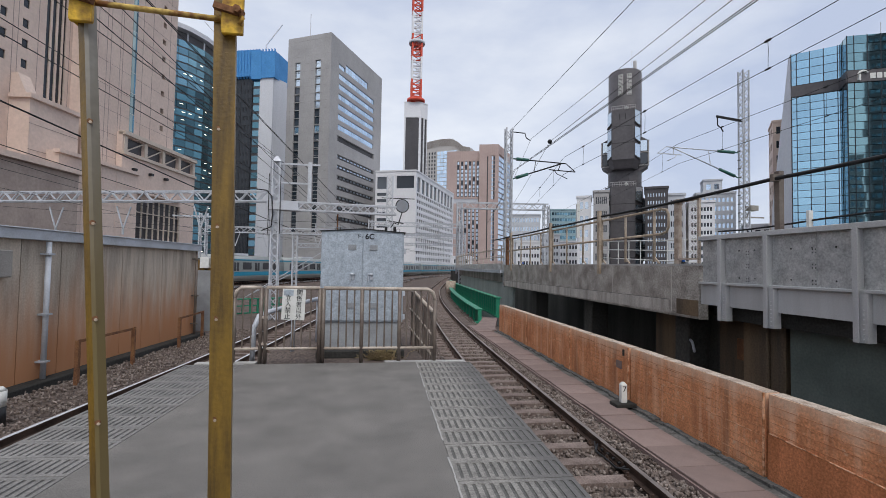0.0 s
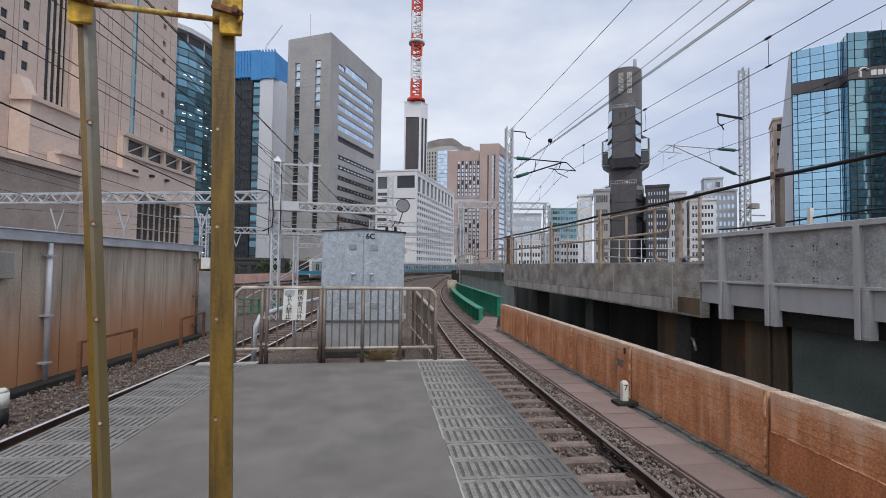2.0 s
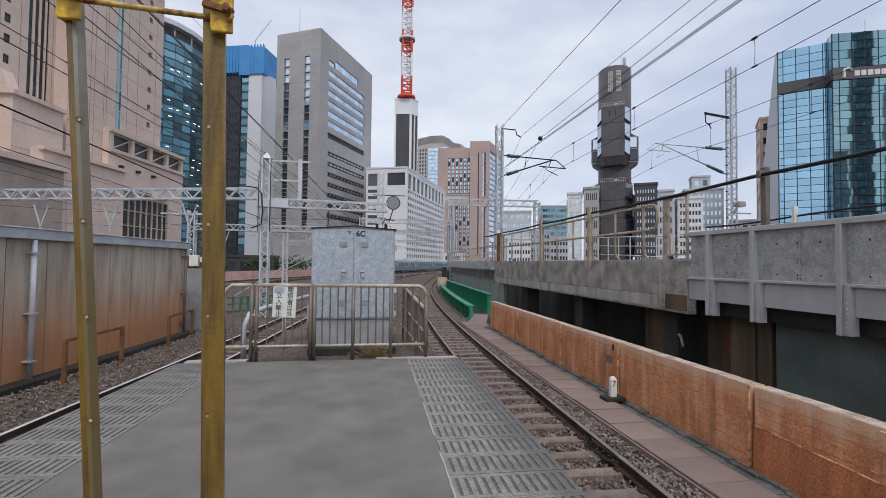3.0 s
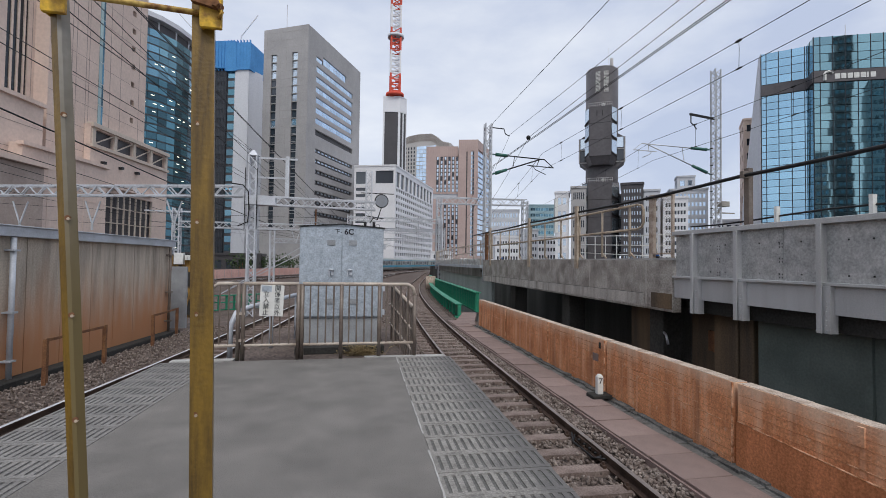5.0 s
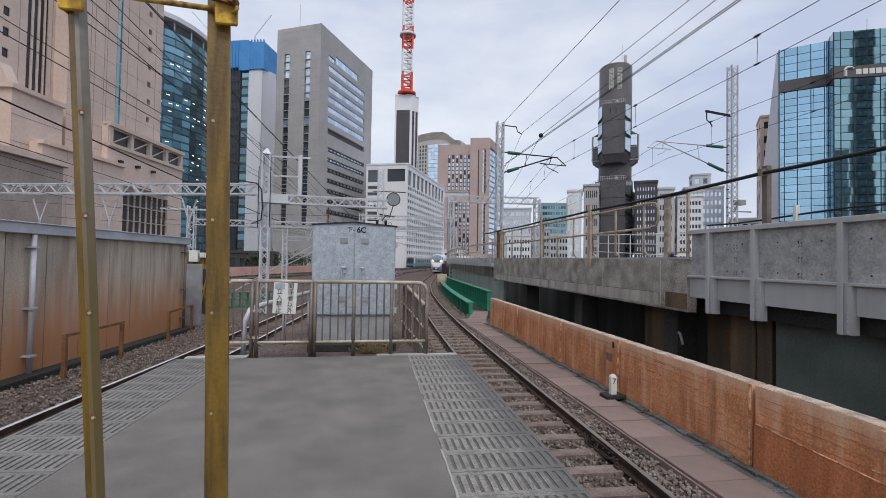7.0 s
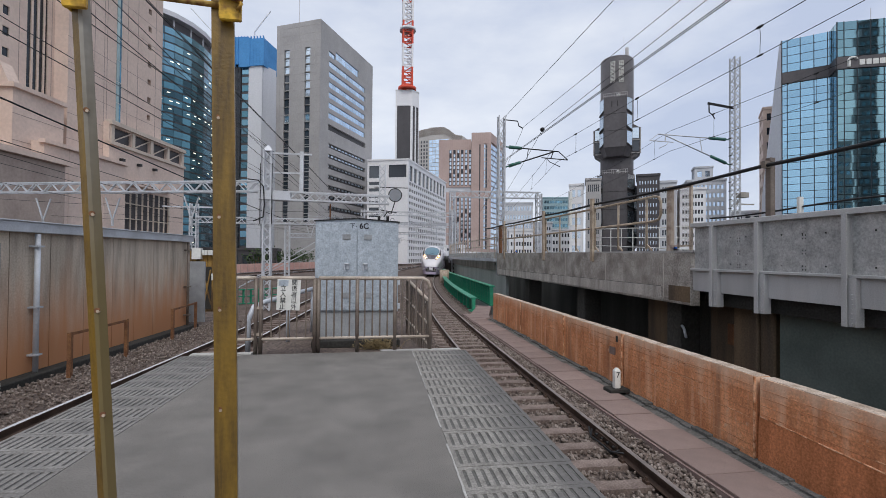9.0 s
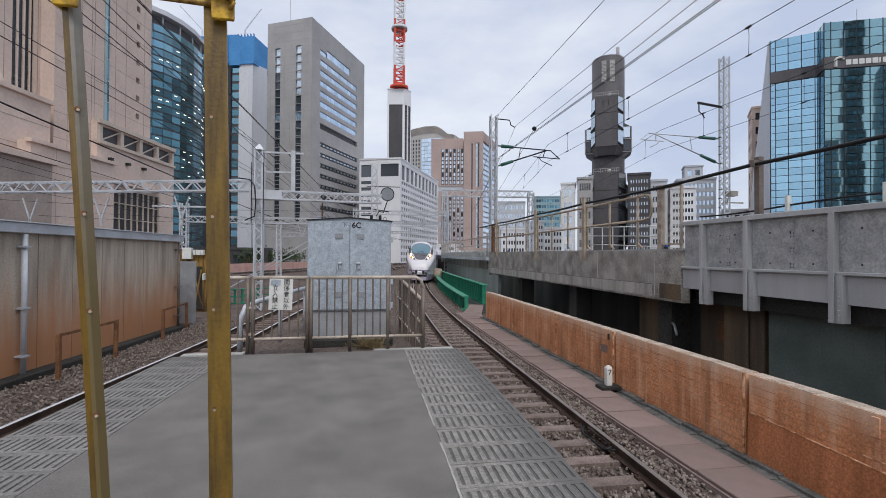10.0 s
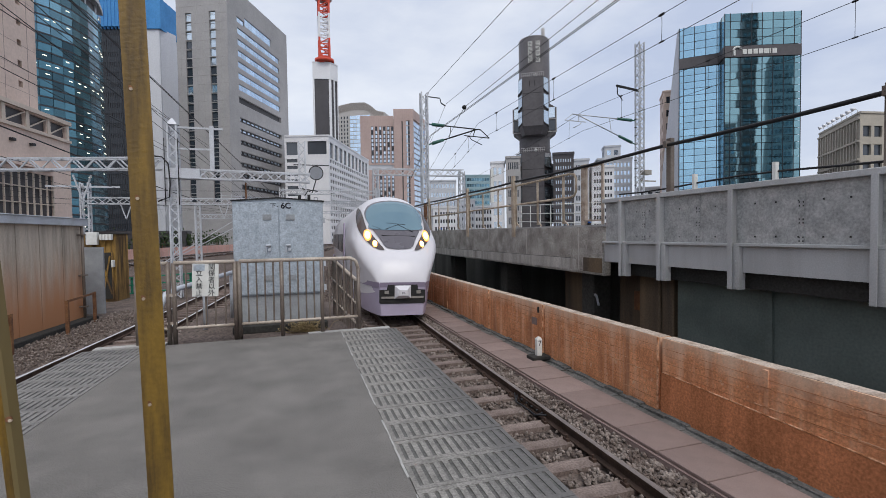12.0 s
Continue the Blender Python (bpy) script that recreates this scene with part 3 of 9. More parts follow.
def make_treads(platform):
    plate = tread_mesh("tread_plate", 0.89, 0.352, 13, [M_TREAD, M_TREAD_BASE])
    rng = random.Random(3)
    for i in range(40):
        y = 7.843 - 0.352 * (i + 1) + 0.03
        piece("tread_plate", plate, platform, pose(tread_x(y) + rng.uniform(-0.006, 0.006), y, 0.002 + rng.uniform(0, 0.003), 0, 0, -1.0))
    left = tread_mesh("tread_plate", 0.86, 0.346, 13, [M_TREAD_SIDE, M_TREAD_BASE])
    for i in range(36):
        y = 7.88 - 0.346 * (i + 1)
        piece("tread_plate", left, platform, pose(left_edge(y) - 0.005, y, 0.002, 0, 0, -3.15))
    # worn pale bead where the asphalt breaks off along the plates
    bm = bmesh.new()
    y = -2.0
    while y < 7.8:
        d = rng.uniform(0.05, 0.22)
        if rng.random() < 0.75:
            w = rng.uniform(0.004, 0.013)
            add_box(bm, tread_x(y) - w, tread_x(y) + 0.004, y, y + d, -0.02, 0.006)
        y += d
    tagged(part("worn_bead", bm, M_CONC_PALE, platform), kind="stuff")


# ---- fence at the platform end ----
def make_fence():
    fence = empty("platform_fence", pose(0, 8.0, 0))
    tagged(fence, "brown-grey painted tubular steel fence closing the platform end", "fence")
    top, low = 1.19, 0.22

    def panel(x0, x1, posts, bars, round_left, round_right):
        bm = bmesh.new()
        pts = []
        if round_left:
            pts += [(x0, 0, top - 0.16), (x0 + 0.03, 0, top - 0.06), (x0 + 0.1, 0, top)]
        else:
            pts += [(x0, 0, top)]
        if round_right:
            pts += [(x1 - 0.12, 0, top), (x1 - 0.04, 0, top - 0.05), (x1, 0, top - 0.18)]
        else:
            pts += [(x1, 0, top)]
        add_line(bm, pts, 0.03, 10)
        part("top_rail", bm, M_FENCE_TOP, fence, "pale top rail")
        bm = bmesh.new()
        add_line(bm, [(x0, 0, low), (x1, 0, low)], 0.024, 8)
        part("bottom_rail", bm, M_FENCE_TOP, fence)
        for x in posts:
            bm = bmesh.new()
            add_tube(bm, (x, 0, -0.05), (x, 0, top - (0.17 if (round_right and x > x1 - 0.05) or (round_left and x < x0 + 0.05) else 0)), 0.032, 10)
            part("post", bm, M_FENCE, fence)
        for x in bars:
            bm = bmesh.new()
            add_tube(bm, (x, 0, low), (x, 0, top - 0.02), 0.0135, 6)
            part("bar", bm, M_FENCE, fence)

    panel(-2.17, -1.765, (-2.17, -1.765), (-2.04, -1.91), True, False)
    panel(-1.69, -0.86, (-1.69, -0.86), (-1.53, -1.4, -1.27, -1.14, -1.0), False, False)
    posts = (-0.80, -0.185, 0.43, 1.02)
    bars = [a + (b - a) * k / 5 for a, b in zip(posts, posts[1:]) for k in (1, 2, 3, 4)]
    panel(-0.80, 1.02, posts, bars, False, True)
    for z in (0.3, 0.72):
        bm = bmesh.new()
        add_box(bm, -1.79, -1.66, -0.025, 0.025, z - 0.02, z + 0.02)
        part("hinge", bm, M_FENCE_TOP, fence)
    # side fence along the track
    side = empty("side_fence", pose(1.04, 8.1, 0))
    tagged(side, "brown steel side fence running back beside the track", "fence")
    for za, zb, r in ((0.80, 1.04, 0.03), (0.40, 0.62, 0.02), (0.06, 0.2, 0.022)):
        bm = bmesh.new()
        add_line(bm, [(-0.03, 0, za), (-0.21, 2.0, zb), (-0.23, 2.6, zb)], r, 8)
        part("rail", bm, M_FENCE_TOP, side)
    for i in range(14):
        bm = bmesh.new()
        f = min(1.0, i * 0.19 / 2.0)
        x, y = -0.03 - 0.18 * f, 0.19 * i
        add_tube(bm, (x, y, -0.2), (x, y, 0.80 + 0.24 * f), 0.03 if i % 4 == 0 else 0.014, 6)
        part("bar", bm, M_FENCE, side)
    # concrete apron that carries fence and cabinet
    bm = bmesh.new()
    add_box(bm, -1.95, 1.12, 8.06, 12.4, -1.3, -0.13)
    tagged(link("apron", bm, M_BALLAST, 0.02), "dark weathered apron behind the fence", "apron", kind="structure")
    # pale handrail pipes beside the apron
    rail = empty("handrail", pose(-1.9, 8.5, -0.13))
    tagged(rail, "pale painted pipe handrail beside the steps to the track", "handrail")
    bm = bmesh.new()
    add_line(bm, [(-0.1, 0, 0.05), (-0.1, 0.02, 0.6), (-0.04, 0.12, 0.8), (0.1, 0.35, 0.86), (1.0, 3.4, 1.0)], 0.045, 8)
    part("top_rail", bm, M_PALE_STEEL, rail)
    for k in (0.35, 0.68, 1.0):
        bm = bmesh.new()
        add_tube(bm, (k, 3.4 * k, 0), (k, 3.4 * k, 0.83 + 0.15 * k), 0.04, 8)
        part("post", bm, M_PALE_STEEL, rail)
    return fence


def text_mesh(name, body, size, material, depth=0.002, bold=0.0):
    cu = bpy.data.curves.new(name, "FONT")
    cu.body, cu.size, cu.extrude, cu.offset = body, size, depth, bold
    cu.align_x, cu.align_y = "CENTER", "CENTER"
    ob = bpy.data.objects.new(name, cu)
    scene.collection.objects.link(ob)
    dg = bpy.context.evaluated_depsgraph_get()
    me = bpy.data.meshes.new_from_object(ob.evaluated_get(dg))
    bpy.data.objects.remove(ob)
    me.name = name
    me.materials.clear()
    me.materials.append(material)
    return me


def make_sign():
    sign = empty("notice_board", pose(-1.262, 7.955, 0.925, 0, 2, 0))
    tagged(sign, "white enamel notice with black vertical lettering hung on fence bars", "sign")
    bm = bmesh.new()
    add_box(bm, -0.18, 0.18, -0.006, 0.006, -0.245, 0.245)
    part("board", bm, M_WHITE, sign, bevel=0.004)
    for col, text, z0 in ((0.085, "関係者以外", 0.195), (-0.085, "立入禁止", 0.10)):
        for i, ch in enumerate(text):
            ob = piece("letter", text_mesh("letter", ch, 0.098, M_INK), sign, pose(col, -0.009, z0 - 0.098 * i, 90, 0, 0))
    bm = bmesh.new()
    add_box(bm, -0.16, -0.01, -0.0085, -0.0055, 0.14, 0.235)
    part("blank_patch", bm, M_GALV, sign, "grey patch pasted over the notice")


def make_cabinet():
    cab = empty("relay_cabinet", pose(-0.225, 9.2, 0, 0, 0, -1.0))
    tagged(cab, "galvanised steel two-door relay cabinet with sloped cap", "cabinet")
    w, TOP = 0.775, 2.2
    bm = bmesh.new()
    ga = [bm.verts.new((x, 0.0, z)) for x, z in ((-w, 0.5), (w, 0.5), (w, TOP), (0, TOP + 0.055), (-w, TOP))]
    gb = [bm.verts.new((v.co.x, 1.0, v.co.z)) for v in ga]
    bm.faces.new(ga)
    bm.faces.new(gb[::-1])
    for i in range(5):
        bm.faces.new((ga[i], gb[i], gb[(i + 1) % 5], ga[(i + 1) % 5]))
    part("body", bm, M_GALV, cab, bevel=0.008)
    bm = bmesh.new()
    add_box(bm, -w + 0.03, w - 0.03, 0.03, 0.97, 0.0, 0.5)
    part("plinth", bm, M_GALV_BASE, cab, "pale painted plinth")
    bm = bmesh.new()
    prof = [(-w - 0.025, TOP), (0, TOP + 0.055), (w + 0.025, TOP), (w + 0.025, TOP + 0.016), (0, TOP + 0.073), (-w - 0.025, TOP + 0.016)]
    a = [bm.verts.new((x, -0.04, z)) for x, z in prof]
    b = [bm.verts.new((x, 1.04, z)) for x, z in prof]
    bm.faces.new(a)
    bm.faces.new(b[::-1])
    for i in range(6):
        j = (i + 1) % 6
        bm.faces.new((a[i], b[i], b[j], a[j]))
    part("cap", bm, M_BLACK, cab, "thin dark sloped cap")
    for sx in (-1, 1):
        bm = bmesh.new()
        x0, x1 = sorted((sx * 0.008, sx * (w - 0.03)))
        add_box(bm, x0, x1, -0.022, -0.002, 0.53, TOP - 0.015)
        door = part("door", bm, M_GALV, cab, bevel=0.003)
        for k in range(1, 3):
            bm = bmesh.new()
            xs = x0 + (x1 - x0) * k / 3
            add_box(bm, xs - 0.006, xs + 0.006, -0.0245, -0.0225, 0.55, TOP - 0.03)
            part("seam", bm, M_GALV, door)
        for z in (0.81, 1.91):
            bm = bmesh.new()
            add_box(bm, sx * 0.2 - 0.075, sx * 0.2 + 0.075, -0.036, -0.024, z - 0.05, z + 0.05)
            for k in range(4):
                add_box(bm, sx * 0.2 - 0.068, sx * 0.2 + 0.068, -0.039, -0.034, z - 0.042 + k * 0.023, z - 0.028 + k * 0.023)
            part("vent", bm, M_GALV_BASE, door)
        bm = bmesh.new()
        add_box(bm, sx * 0.17 - 0.025, sx * 0.17 + 0.025, -0.06, -0.022, 1.3, 1.4)
        add_tube(bm, (sx * 0.17 - 0.06, -0.07, 1.4), (sx * 0.17 + 0.03, -0.07, 1.4), 0.022, 8)
        add_tube(bm, (sx * 0.17 - 0.055, -0.07, 1.4), (sx * 0.17 - 0.055, -0.07, 1.27), 0.013, 6)
        part("handle", bm, M_PALE_STEEL, door, "pale steel latch handle")
    for z in (0.6, 1.05, 1.85):
        bm = bmesh.new()
        add_box(bm, w, w + 0.04, 0.0, 0.06, z - 0.05, z + 0.05)
        part("hinge", bm, M_PALE_STEEL, cab)
    bm = bmesh.new()
    for x in (-0.5, 0.66):
        bmesh.ops.create_circle(bm, segments=10, radius=0.001)
        add_line(bm, [(x + 0.035 * math.cos(a * 0.6283), 0.1, TOP + 0.055 + 0.035 * math.sin(a * 0.6283)) for a in range(11)], 0.007, 5)
    part("lifting_eye", bm, M_GALV_BASE, cab)
    piece("lettering", text_mesh("lettering", "下-", 0.11, M_INK), cab, pose(-0.075, -0.026, TOP - 0.085, 90, 0, 0))
    piece("lettering", text_mesh("lettering", "6C", 0.145, M_INK, bold=0.004), cab, pose(0.125, -0.026, TOP - 0.085, 90, 0, 0))
    # one dark block for the beams and the shade in the gap below
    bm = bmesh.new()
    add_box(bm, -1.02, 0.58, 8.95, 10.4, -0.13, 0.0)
    tagged(link("cabinet_footing", bm, M_DARK, 0.01), "footing under the relay cabinet, dark for its beams and the shaded gap", "footing", kind="structure")
    rng = random.Random(8)
    bm = bmesh.new()
    for _ in range(170):
        p = Vector((rng.gauss(0.18, 0.14), rng.gauss(8.75, 0.07), -0.12))
        q = p + Vector((rng.gauss(0, 0.1), rng.gauss(0, 0.05), rng.uniform(0.03, 0.22)))
        r = q + Vector((rng.gauss(0, 0.07), rng.gauss(0, 0.04), rng.uniform(-0.1, 0.05)))
        add_line(bm, [p, q, r], 0.0035, 3)
    tagged(link("dry_grass", bm, M_STRAW), "tuft of dry straw-coloured grass under the fence", "grass", kind="stuff")


# ---- yellow posts close to the camera ----
def make_posts():
    frame_ob = empty("post_frame", pose(0, 1.76, 0))
    tagged(frame_ob, "worn yellow steel post frame with clamps, standing on the platform", "post frame")
    for x0, x1, ang in ((-0.458, -0.408, 12), (-0.85, -0.697, -25)):
        bm = bmesh.new()
        h = 2.75
        turn = Matrix.Rotation(radians(ang), 3, "Z")
        ring = []
        prof = [(-0.031, -0.02), (0.031, -0.02), (0.031, 0.03), (0.026, 0.03), (0.026, -0.015), (-0.026, -0.015), (-0.026, 0.03), (-0.031, 0.03)]
        if ang < 0:
            prof = [(-0.012, -0.022), (0.012, -0.022), (0.018, -0.014), (0.018, 0.012), (0.012, 0.012), (0.012, -0.012), (-0.012, -0.012), (-0.012, 0.012), (-0.020, 0.012), (-0.020, -0.016)]
        for z in (0.0, 0.6, 1.2, 1.8, h):
            xc = x1 + (x0 - x1) * z / 2.3
            ring.append([bm.verts.new(Vector((xc, 0, z)) + turn @ Vector((u, v, 0))) for u, v in prof])
        k = len(prof)
        for a, b in zip(ring, ring[1:]):
            for i in range(k):
                bm.faces.new((a[i], a[(i + 1) % k], b[(i + 1) % k], b[i]))
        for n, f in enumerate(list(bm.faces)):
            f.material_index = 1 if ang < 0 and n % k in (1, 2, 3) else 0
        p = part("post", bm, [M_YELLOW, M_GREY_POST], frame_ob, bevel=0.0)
        for z in (0.55, 1.1, 1.4, 1.68, 1.98):
            xc = x1 + (x0 - x1) * z / 2.3
            c = Vector((xc - 0.012, -0.0215, z)) if ang > 0 else Vector((xc + 0.009, -0.0235, z))
            bm = bmesh.new()
            add_tube(bm, (c.x, c.y - 0.002, z), (c.x, c.y + 0.004, z), 0.0075, 10)
            hole = part("bolt_hole", bm, M_RUST, p, "dark bolt hole")
            bm = bmesh.new()
            add_tube(bm, (c.x + 0.003, c.y - 0.003, z - 0.003), (c.x + 0.003, c.y + 0.003, z - 0.003), 0.0045, 8)
            part("pale_spot", bm, M_BEIGE_RAIL, hole, "small pale spot, off the hole's centre")
        bm = bmesh.new()
        add_box(bm, x1 - 0.07, x1 + 0.07, -0.07, 0.07, 0.0, 0.012)
        part("base_plate", bm, M_YELLOW, frame_ob)
    bm = bmesh.new()
    add_line(bm, [(-0.86, -0.03, 2.335), (-0.44, -0.03, 2.315)], 0.009, 8)
    part("cross_bar", bm, M_YELLOW_RUST, frame_ob, "rusted yellow cross bar")
    for xc, s in ((-0.425, 1), (-0.845, -1)):
        bm = bmesh.new()
        add_box(bm, xc - 0.03, xc + 0.032, -0.05, -0.035, 2.265, 2.60 if s > 0 else 2.36)
        add_box(bm, xc - 0.032, xc - 0.024, -0.05, 0.03, 2.27, 2.36)
        part("clamp", bm, M_YELLOW_NEW, frame_ob, "bright yellow clamp plate", bevel=0.003)
        bm = bmesh.new()
        add_bar(bm, (xc - 0.05, -0.055, 2.345), (xc + 0.035, -0.055, 2.325), 0.02, 0.018)
        add_tube(bm, (xc + 0.02, -0.08, 2.33), (xc + 0.02, -0.03, 2.33), 0.012, 6)
        part("clamp_bolt", bm, M_RUST, frame_ob)
    bm = bmesh.new()
    add_line(bm, [(-0.405, -0.052, 2.33), (-0.39, -0.06, 2.31), (-0.4, -0.06, 2.29)], 0.006, 5)
    part("hook", bm, M_YELLOW_NEW, frame_ob)


# ---- right side: parapet, troughs, girder bridge ----
def wall_x(y):
    return 4.86 + 0.012 * y


def make_orange_wall():
    ob = empty("wall_track_side")
    tagged(ob, "low rust-orange stained concrete track wall with pale capping", "wall", kind="structure")
    ends = (-8.0, -3.2, 0.9, 5.5, 8.75, 11.6, 15.2, 18.9)
    for y0, y1 in zip(ends, ends[1:]):
        bm = bmesh.new()
        n = 8
        for i in range(n):
            a, b = y0 + 0.028 + (y1 - y0 - 0.056) * i / n, y0 + 0.028 + (y1 - y0 - 0.056) * (i + 1) / n
            m = Matrix()
            vs = [bm.verts.new(q) for q in ((wall_x(a), a, -1.25), (wall_x(a) + 0.2, a, -1.25), (wall_x(a) + 0.2, a, 0.05), (wall_x(a), a, 0.05),
                                            (wall_x(b), b, -1.25), (wall_x(b) + 0.2, b, -1.25), (wall_x(b) + 0.2, b, 0.05), (wall_x(b), b, 0.05))]
            for f in ((0, 1, 2, 3), (4, 7, 6, 5), (0, 3, 7, 4), (1, 5, 6, 2), (3, 2, 6, 7), (0, 4, 5, 1)):
                bm.faces.new([vs[k] for k in f])
        bmesh.ops.remove_doubles(bm, verts=bm.verts, dist=0.001)
        rng = random.Random(int(y0 * 10))
        part("wall_panel", bm, M_ORANGE, ob)
        # board marks left by the formwork
        bm = bmesh.new()
        for z in (-0.95, -0.84, -0.73, -0.62, -0.51, -0.4, -0.29, -0.18, -0.08):
            add_bar(bm, (wall_x(y0) - 0.002, y0 + 0.05, z + rng.uniform(-0.015, 0.015)), (wall_x(y1) - 0.002, y1 - 0.05, z + rng.uniform(-0.015, 0.015)), 0.007, 0.005)
        tagged(part("board_mark", bm, M_ORANGE_MARK, ob), kind="stuff")
        for z in (-0.86, -0.5, -0.4, -0.3, -0.2, -0.1):
            bm = bmesh.new()
            z += rng.uniform(-0.03, 0.03)
            a, b = sorted((rng.uniform(y0 + 0.1, y1 - 0.1), rng.uniform(y0 + 0.1, y1 - 0.1)))
            add_bar(bm, (wall_x(a) - 0.001, a, z), (wall_x(b) - 0.001, b, z + rng.uniform(-0.01, 0.01)), 0.007, 0.009)
            part("formwork_ridge", bm, M_ORANGE_LINE, ob)
        bm = bmesh.new()
        add_bar(bm, (wall_x(y0) - 0.001, y0 + 0.05, -1.1), (wall_x(y0) - 0.001, y0 + 0.05, 0.045), 0.02, 0.04)
        part("joint_fillet", bm, M_ORANGE_LINE, ob)
        bm = bmesh.new()
        y = y0 + 0.03
        while y < y1 - 0.03:
            e = min(y1 - 0.03, y + rng.uniform(0.06, 0.3))
            d, h = rng.uniform(0.0, 0.02), rng.uniform(0.053, 0.06)
            add_box(bm, wall_x(y) + 0.004 + d, wall_x(y) + 0.2, y, e, 0.045, h)
            y = e
        tagged(part("capping", bm, M_ORANGE_CAP, ob, "pale crumbling capping"), kind="stuff")
    # dark strip added in each open joint to give the gap's shade
    for y in ends[1:-1]:
        bm = bmesh.new()
        add_box(bm, wall_x(y) + 0.07, wall_x(y) + 0.15, y - 0.026, y + 0.026, -1.2, 0.03)
        part("joint_gap_backing", bm, M_MORTAR, ob, "dark backing in the open joint gap")
    # lower render skirt of the nearest panels
    bm = bmesh.new()
    vs = []
    for y, z in ((5.46, -0.43), (2.0, -0.55), (-3.0, -0.6)):
        vs.append([bm.verts.new((wall_x(y) - dx, y, zz)) for dx, zz in ((0.0, z), (0.03, z), (0.05, -1.2), (0.0, -1.2))])
    for a, b in zip(vs, vs[1:]):
        for i in range(4):
            bm.faces.new((a[i], a[(i + 1) % 4], b[(i + 1) % 4], b[i]))
    bm.faces.new(vs[0][::-1])
    bm.faces.new(vs[-1])
    part("render_skirt", bm, M_SKIRT, ob, "rust-brown lower render, darkened in colour for the shade at the near end")
    bm = bmesh.new()
    add_line(bm, [(wall_x(y) - 0.026, y, z + 0.004) for y, z in ((5.44, -0.43), (4.6, -0.462), (3.4, -0.497), (2.0, -0.55), (-3.0, -0.6))], 0.009, 6)
    part("skirt_edge", bm, M_ORANGE_LINE, ob, "pale edge of the lower render")
    rng = random.Random(77)
    bm = bmesh.new()
    y = -2.0
    while y < 18.5:
        h, w = abs(rng.gauss(0, 0.02)) + 0.004, rng.uniform(0.01, 0.05)
        off = 0.048 if y < 5.4 else 0.0
        add_box(bm, wall_x(y) - off - 0.004, wall_x(y) + 0.01, y, y + w, -1.16, -1.06 + h)
        y += w * rng.uniform(0.8, 2.2)
    tagged(part("limescale_crust", bm, M_ORANGE_LINE, ob, "pale limescale crust at the foot"), kind="stuff")
    for y, z0, z1, mt, w in ((9.15, -0.42, -0.27, M_TROUGH, 0.1), (3.95, -0.17, 0.02, M_ORANGE, 0.035), (8.98, -0.14, -0.02, M_DARK, 0.02)):
        bm = bmesh.new()
        add_box(bm, wall_x(y) - 0.025, wall_x(y) + 0.005, y - w, y + w, z0, z1)
        part("wall_fitting", bm, mt, ob)
    return ob


def make_troughs():
    run = empty("cable_trough")
    tagged(run, "line of brownish concrete cable trough lids beside the track", "cable trough", kind="structure")
    bm = bmesh.new()
    for y0, y1 in ((-8, 6), (6, 20)):
        xa, xb = (3.84 + 0.012 * y0, 3.84 + 0.012 * y1)
        vs = [bm.verts.new(q) for q in ((xa, y0, -1.02), (xa + 0.74, y0, -1.02), (xb + 0.74, y1, -1.02), (xb, y1, -1.02),
                                        (xa, y0, -1.3), (xa + 0.74, y0, -1.3), (xb + 0.74, y1, -1.3), (xb, y1, -1.3))]
        for f in ((0, 1, 2, 3), (0, 3, 7, 4), (1, 5, 6, 2), (0, 4, 5, 1), (3, 2, 6, 7)):
            bm.faces.new([vs[k] for k in f])
    part("trough_body", bm, M_TROUGH, run)
    bm = bmesh.new()
    add_box(bm, 0, 0.68, 0.01, 0.69, -0.04, 0)
    bmesh.ops.bevel(bm, geom=list(bm.edges), offset=0.006, segments=1, affect="EDGES")
    lid = mesh_of("trough_lid", bm, M_TROUGH)
    rng = random.Random(4)
    for i in range(36):
        y = -4.6 + 0.7 * i
        piece("trough_lid", lid, run, pose(3.87 + 0.012 * y, y, -0.985 + rng.uniform(-0.01, 0.01), rng.uniform(-0.5, 0.5), rng.uniform(-0.6, 0.6), -0.7))
    bm = bmesh.new()
    y = -8.0
    while y < 18.8:
        x, d = wall_x(y), rng.uniform(0.12, 0.4)
        w, h = rng.uniform(0.08, 0.15), rng.uniform(-0.015, 0.025)
        add_box(bm, x - 0.27, x + 0.02, y, y + d, -1.3, -1.03 + 0.4 * h)
        add_box(bm, x - w, x + 0.02, y, y + d, -1.3, -1.0 + h)
        y += d
    part("gutter_mortar", bm, M_MORTAR, run)


def make_marker():
    mk = empty("distance_marker", pose(4.68, 8.5, -0.985))
    tagged(mk, "white concrete post with black numeral 7 on dark block", "marker post")
    bm = bmesh.new()
    add_box(bm, -0.2, 0.2, -0.14, 0.14, 0, 0.07)
    part("base_block", bm, M_DARK, mk, "dark base block", bevel=0.01)
    bm = bmesh.new()
    add_box(bm, -0.058, 0.058, -0.05, 0.05, 0.07, 0.4)
    vs = [v for v in bm.verts if v.co.z > 0.39]
    g = bmesh.ops.extrude_face_region(bm, geom=[f for f in bm.faces if all(v.co.z > 0.39 for v in f.verts)])
    for v in g["geom"]:
        if isinstance(v, bmesh.types.BMVert):
            v.co = Vector((v.co.x * 0.45, v.co.y * 0.45, 0.45))
    part("post", bm, M_WHITE, mk, bevel=0.006)
    piece("numeral", text_mesh("numeral", "7", 0.15, M_INK), mk, pose(0, -0.054, 0.32, 90, 0, 0))


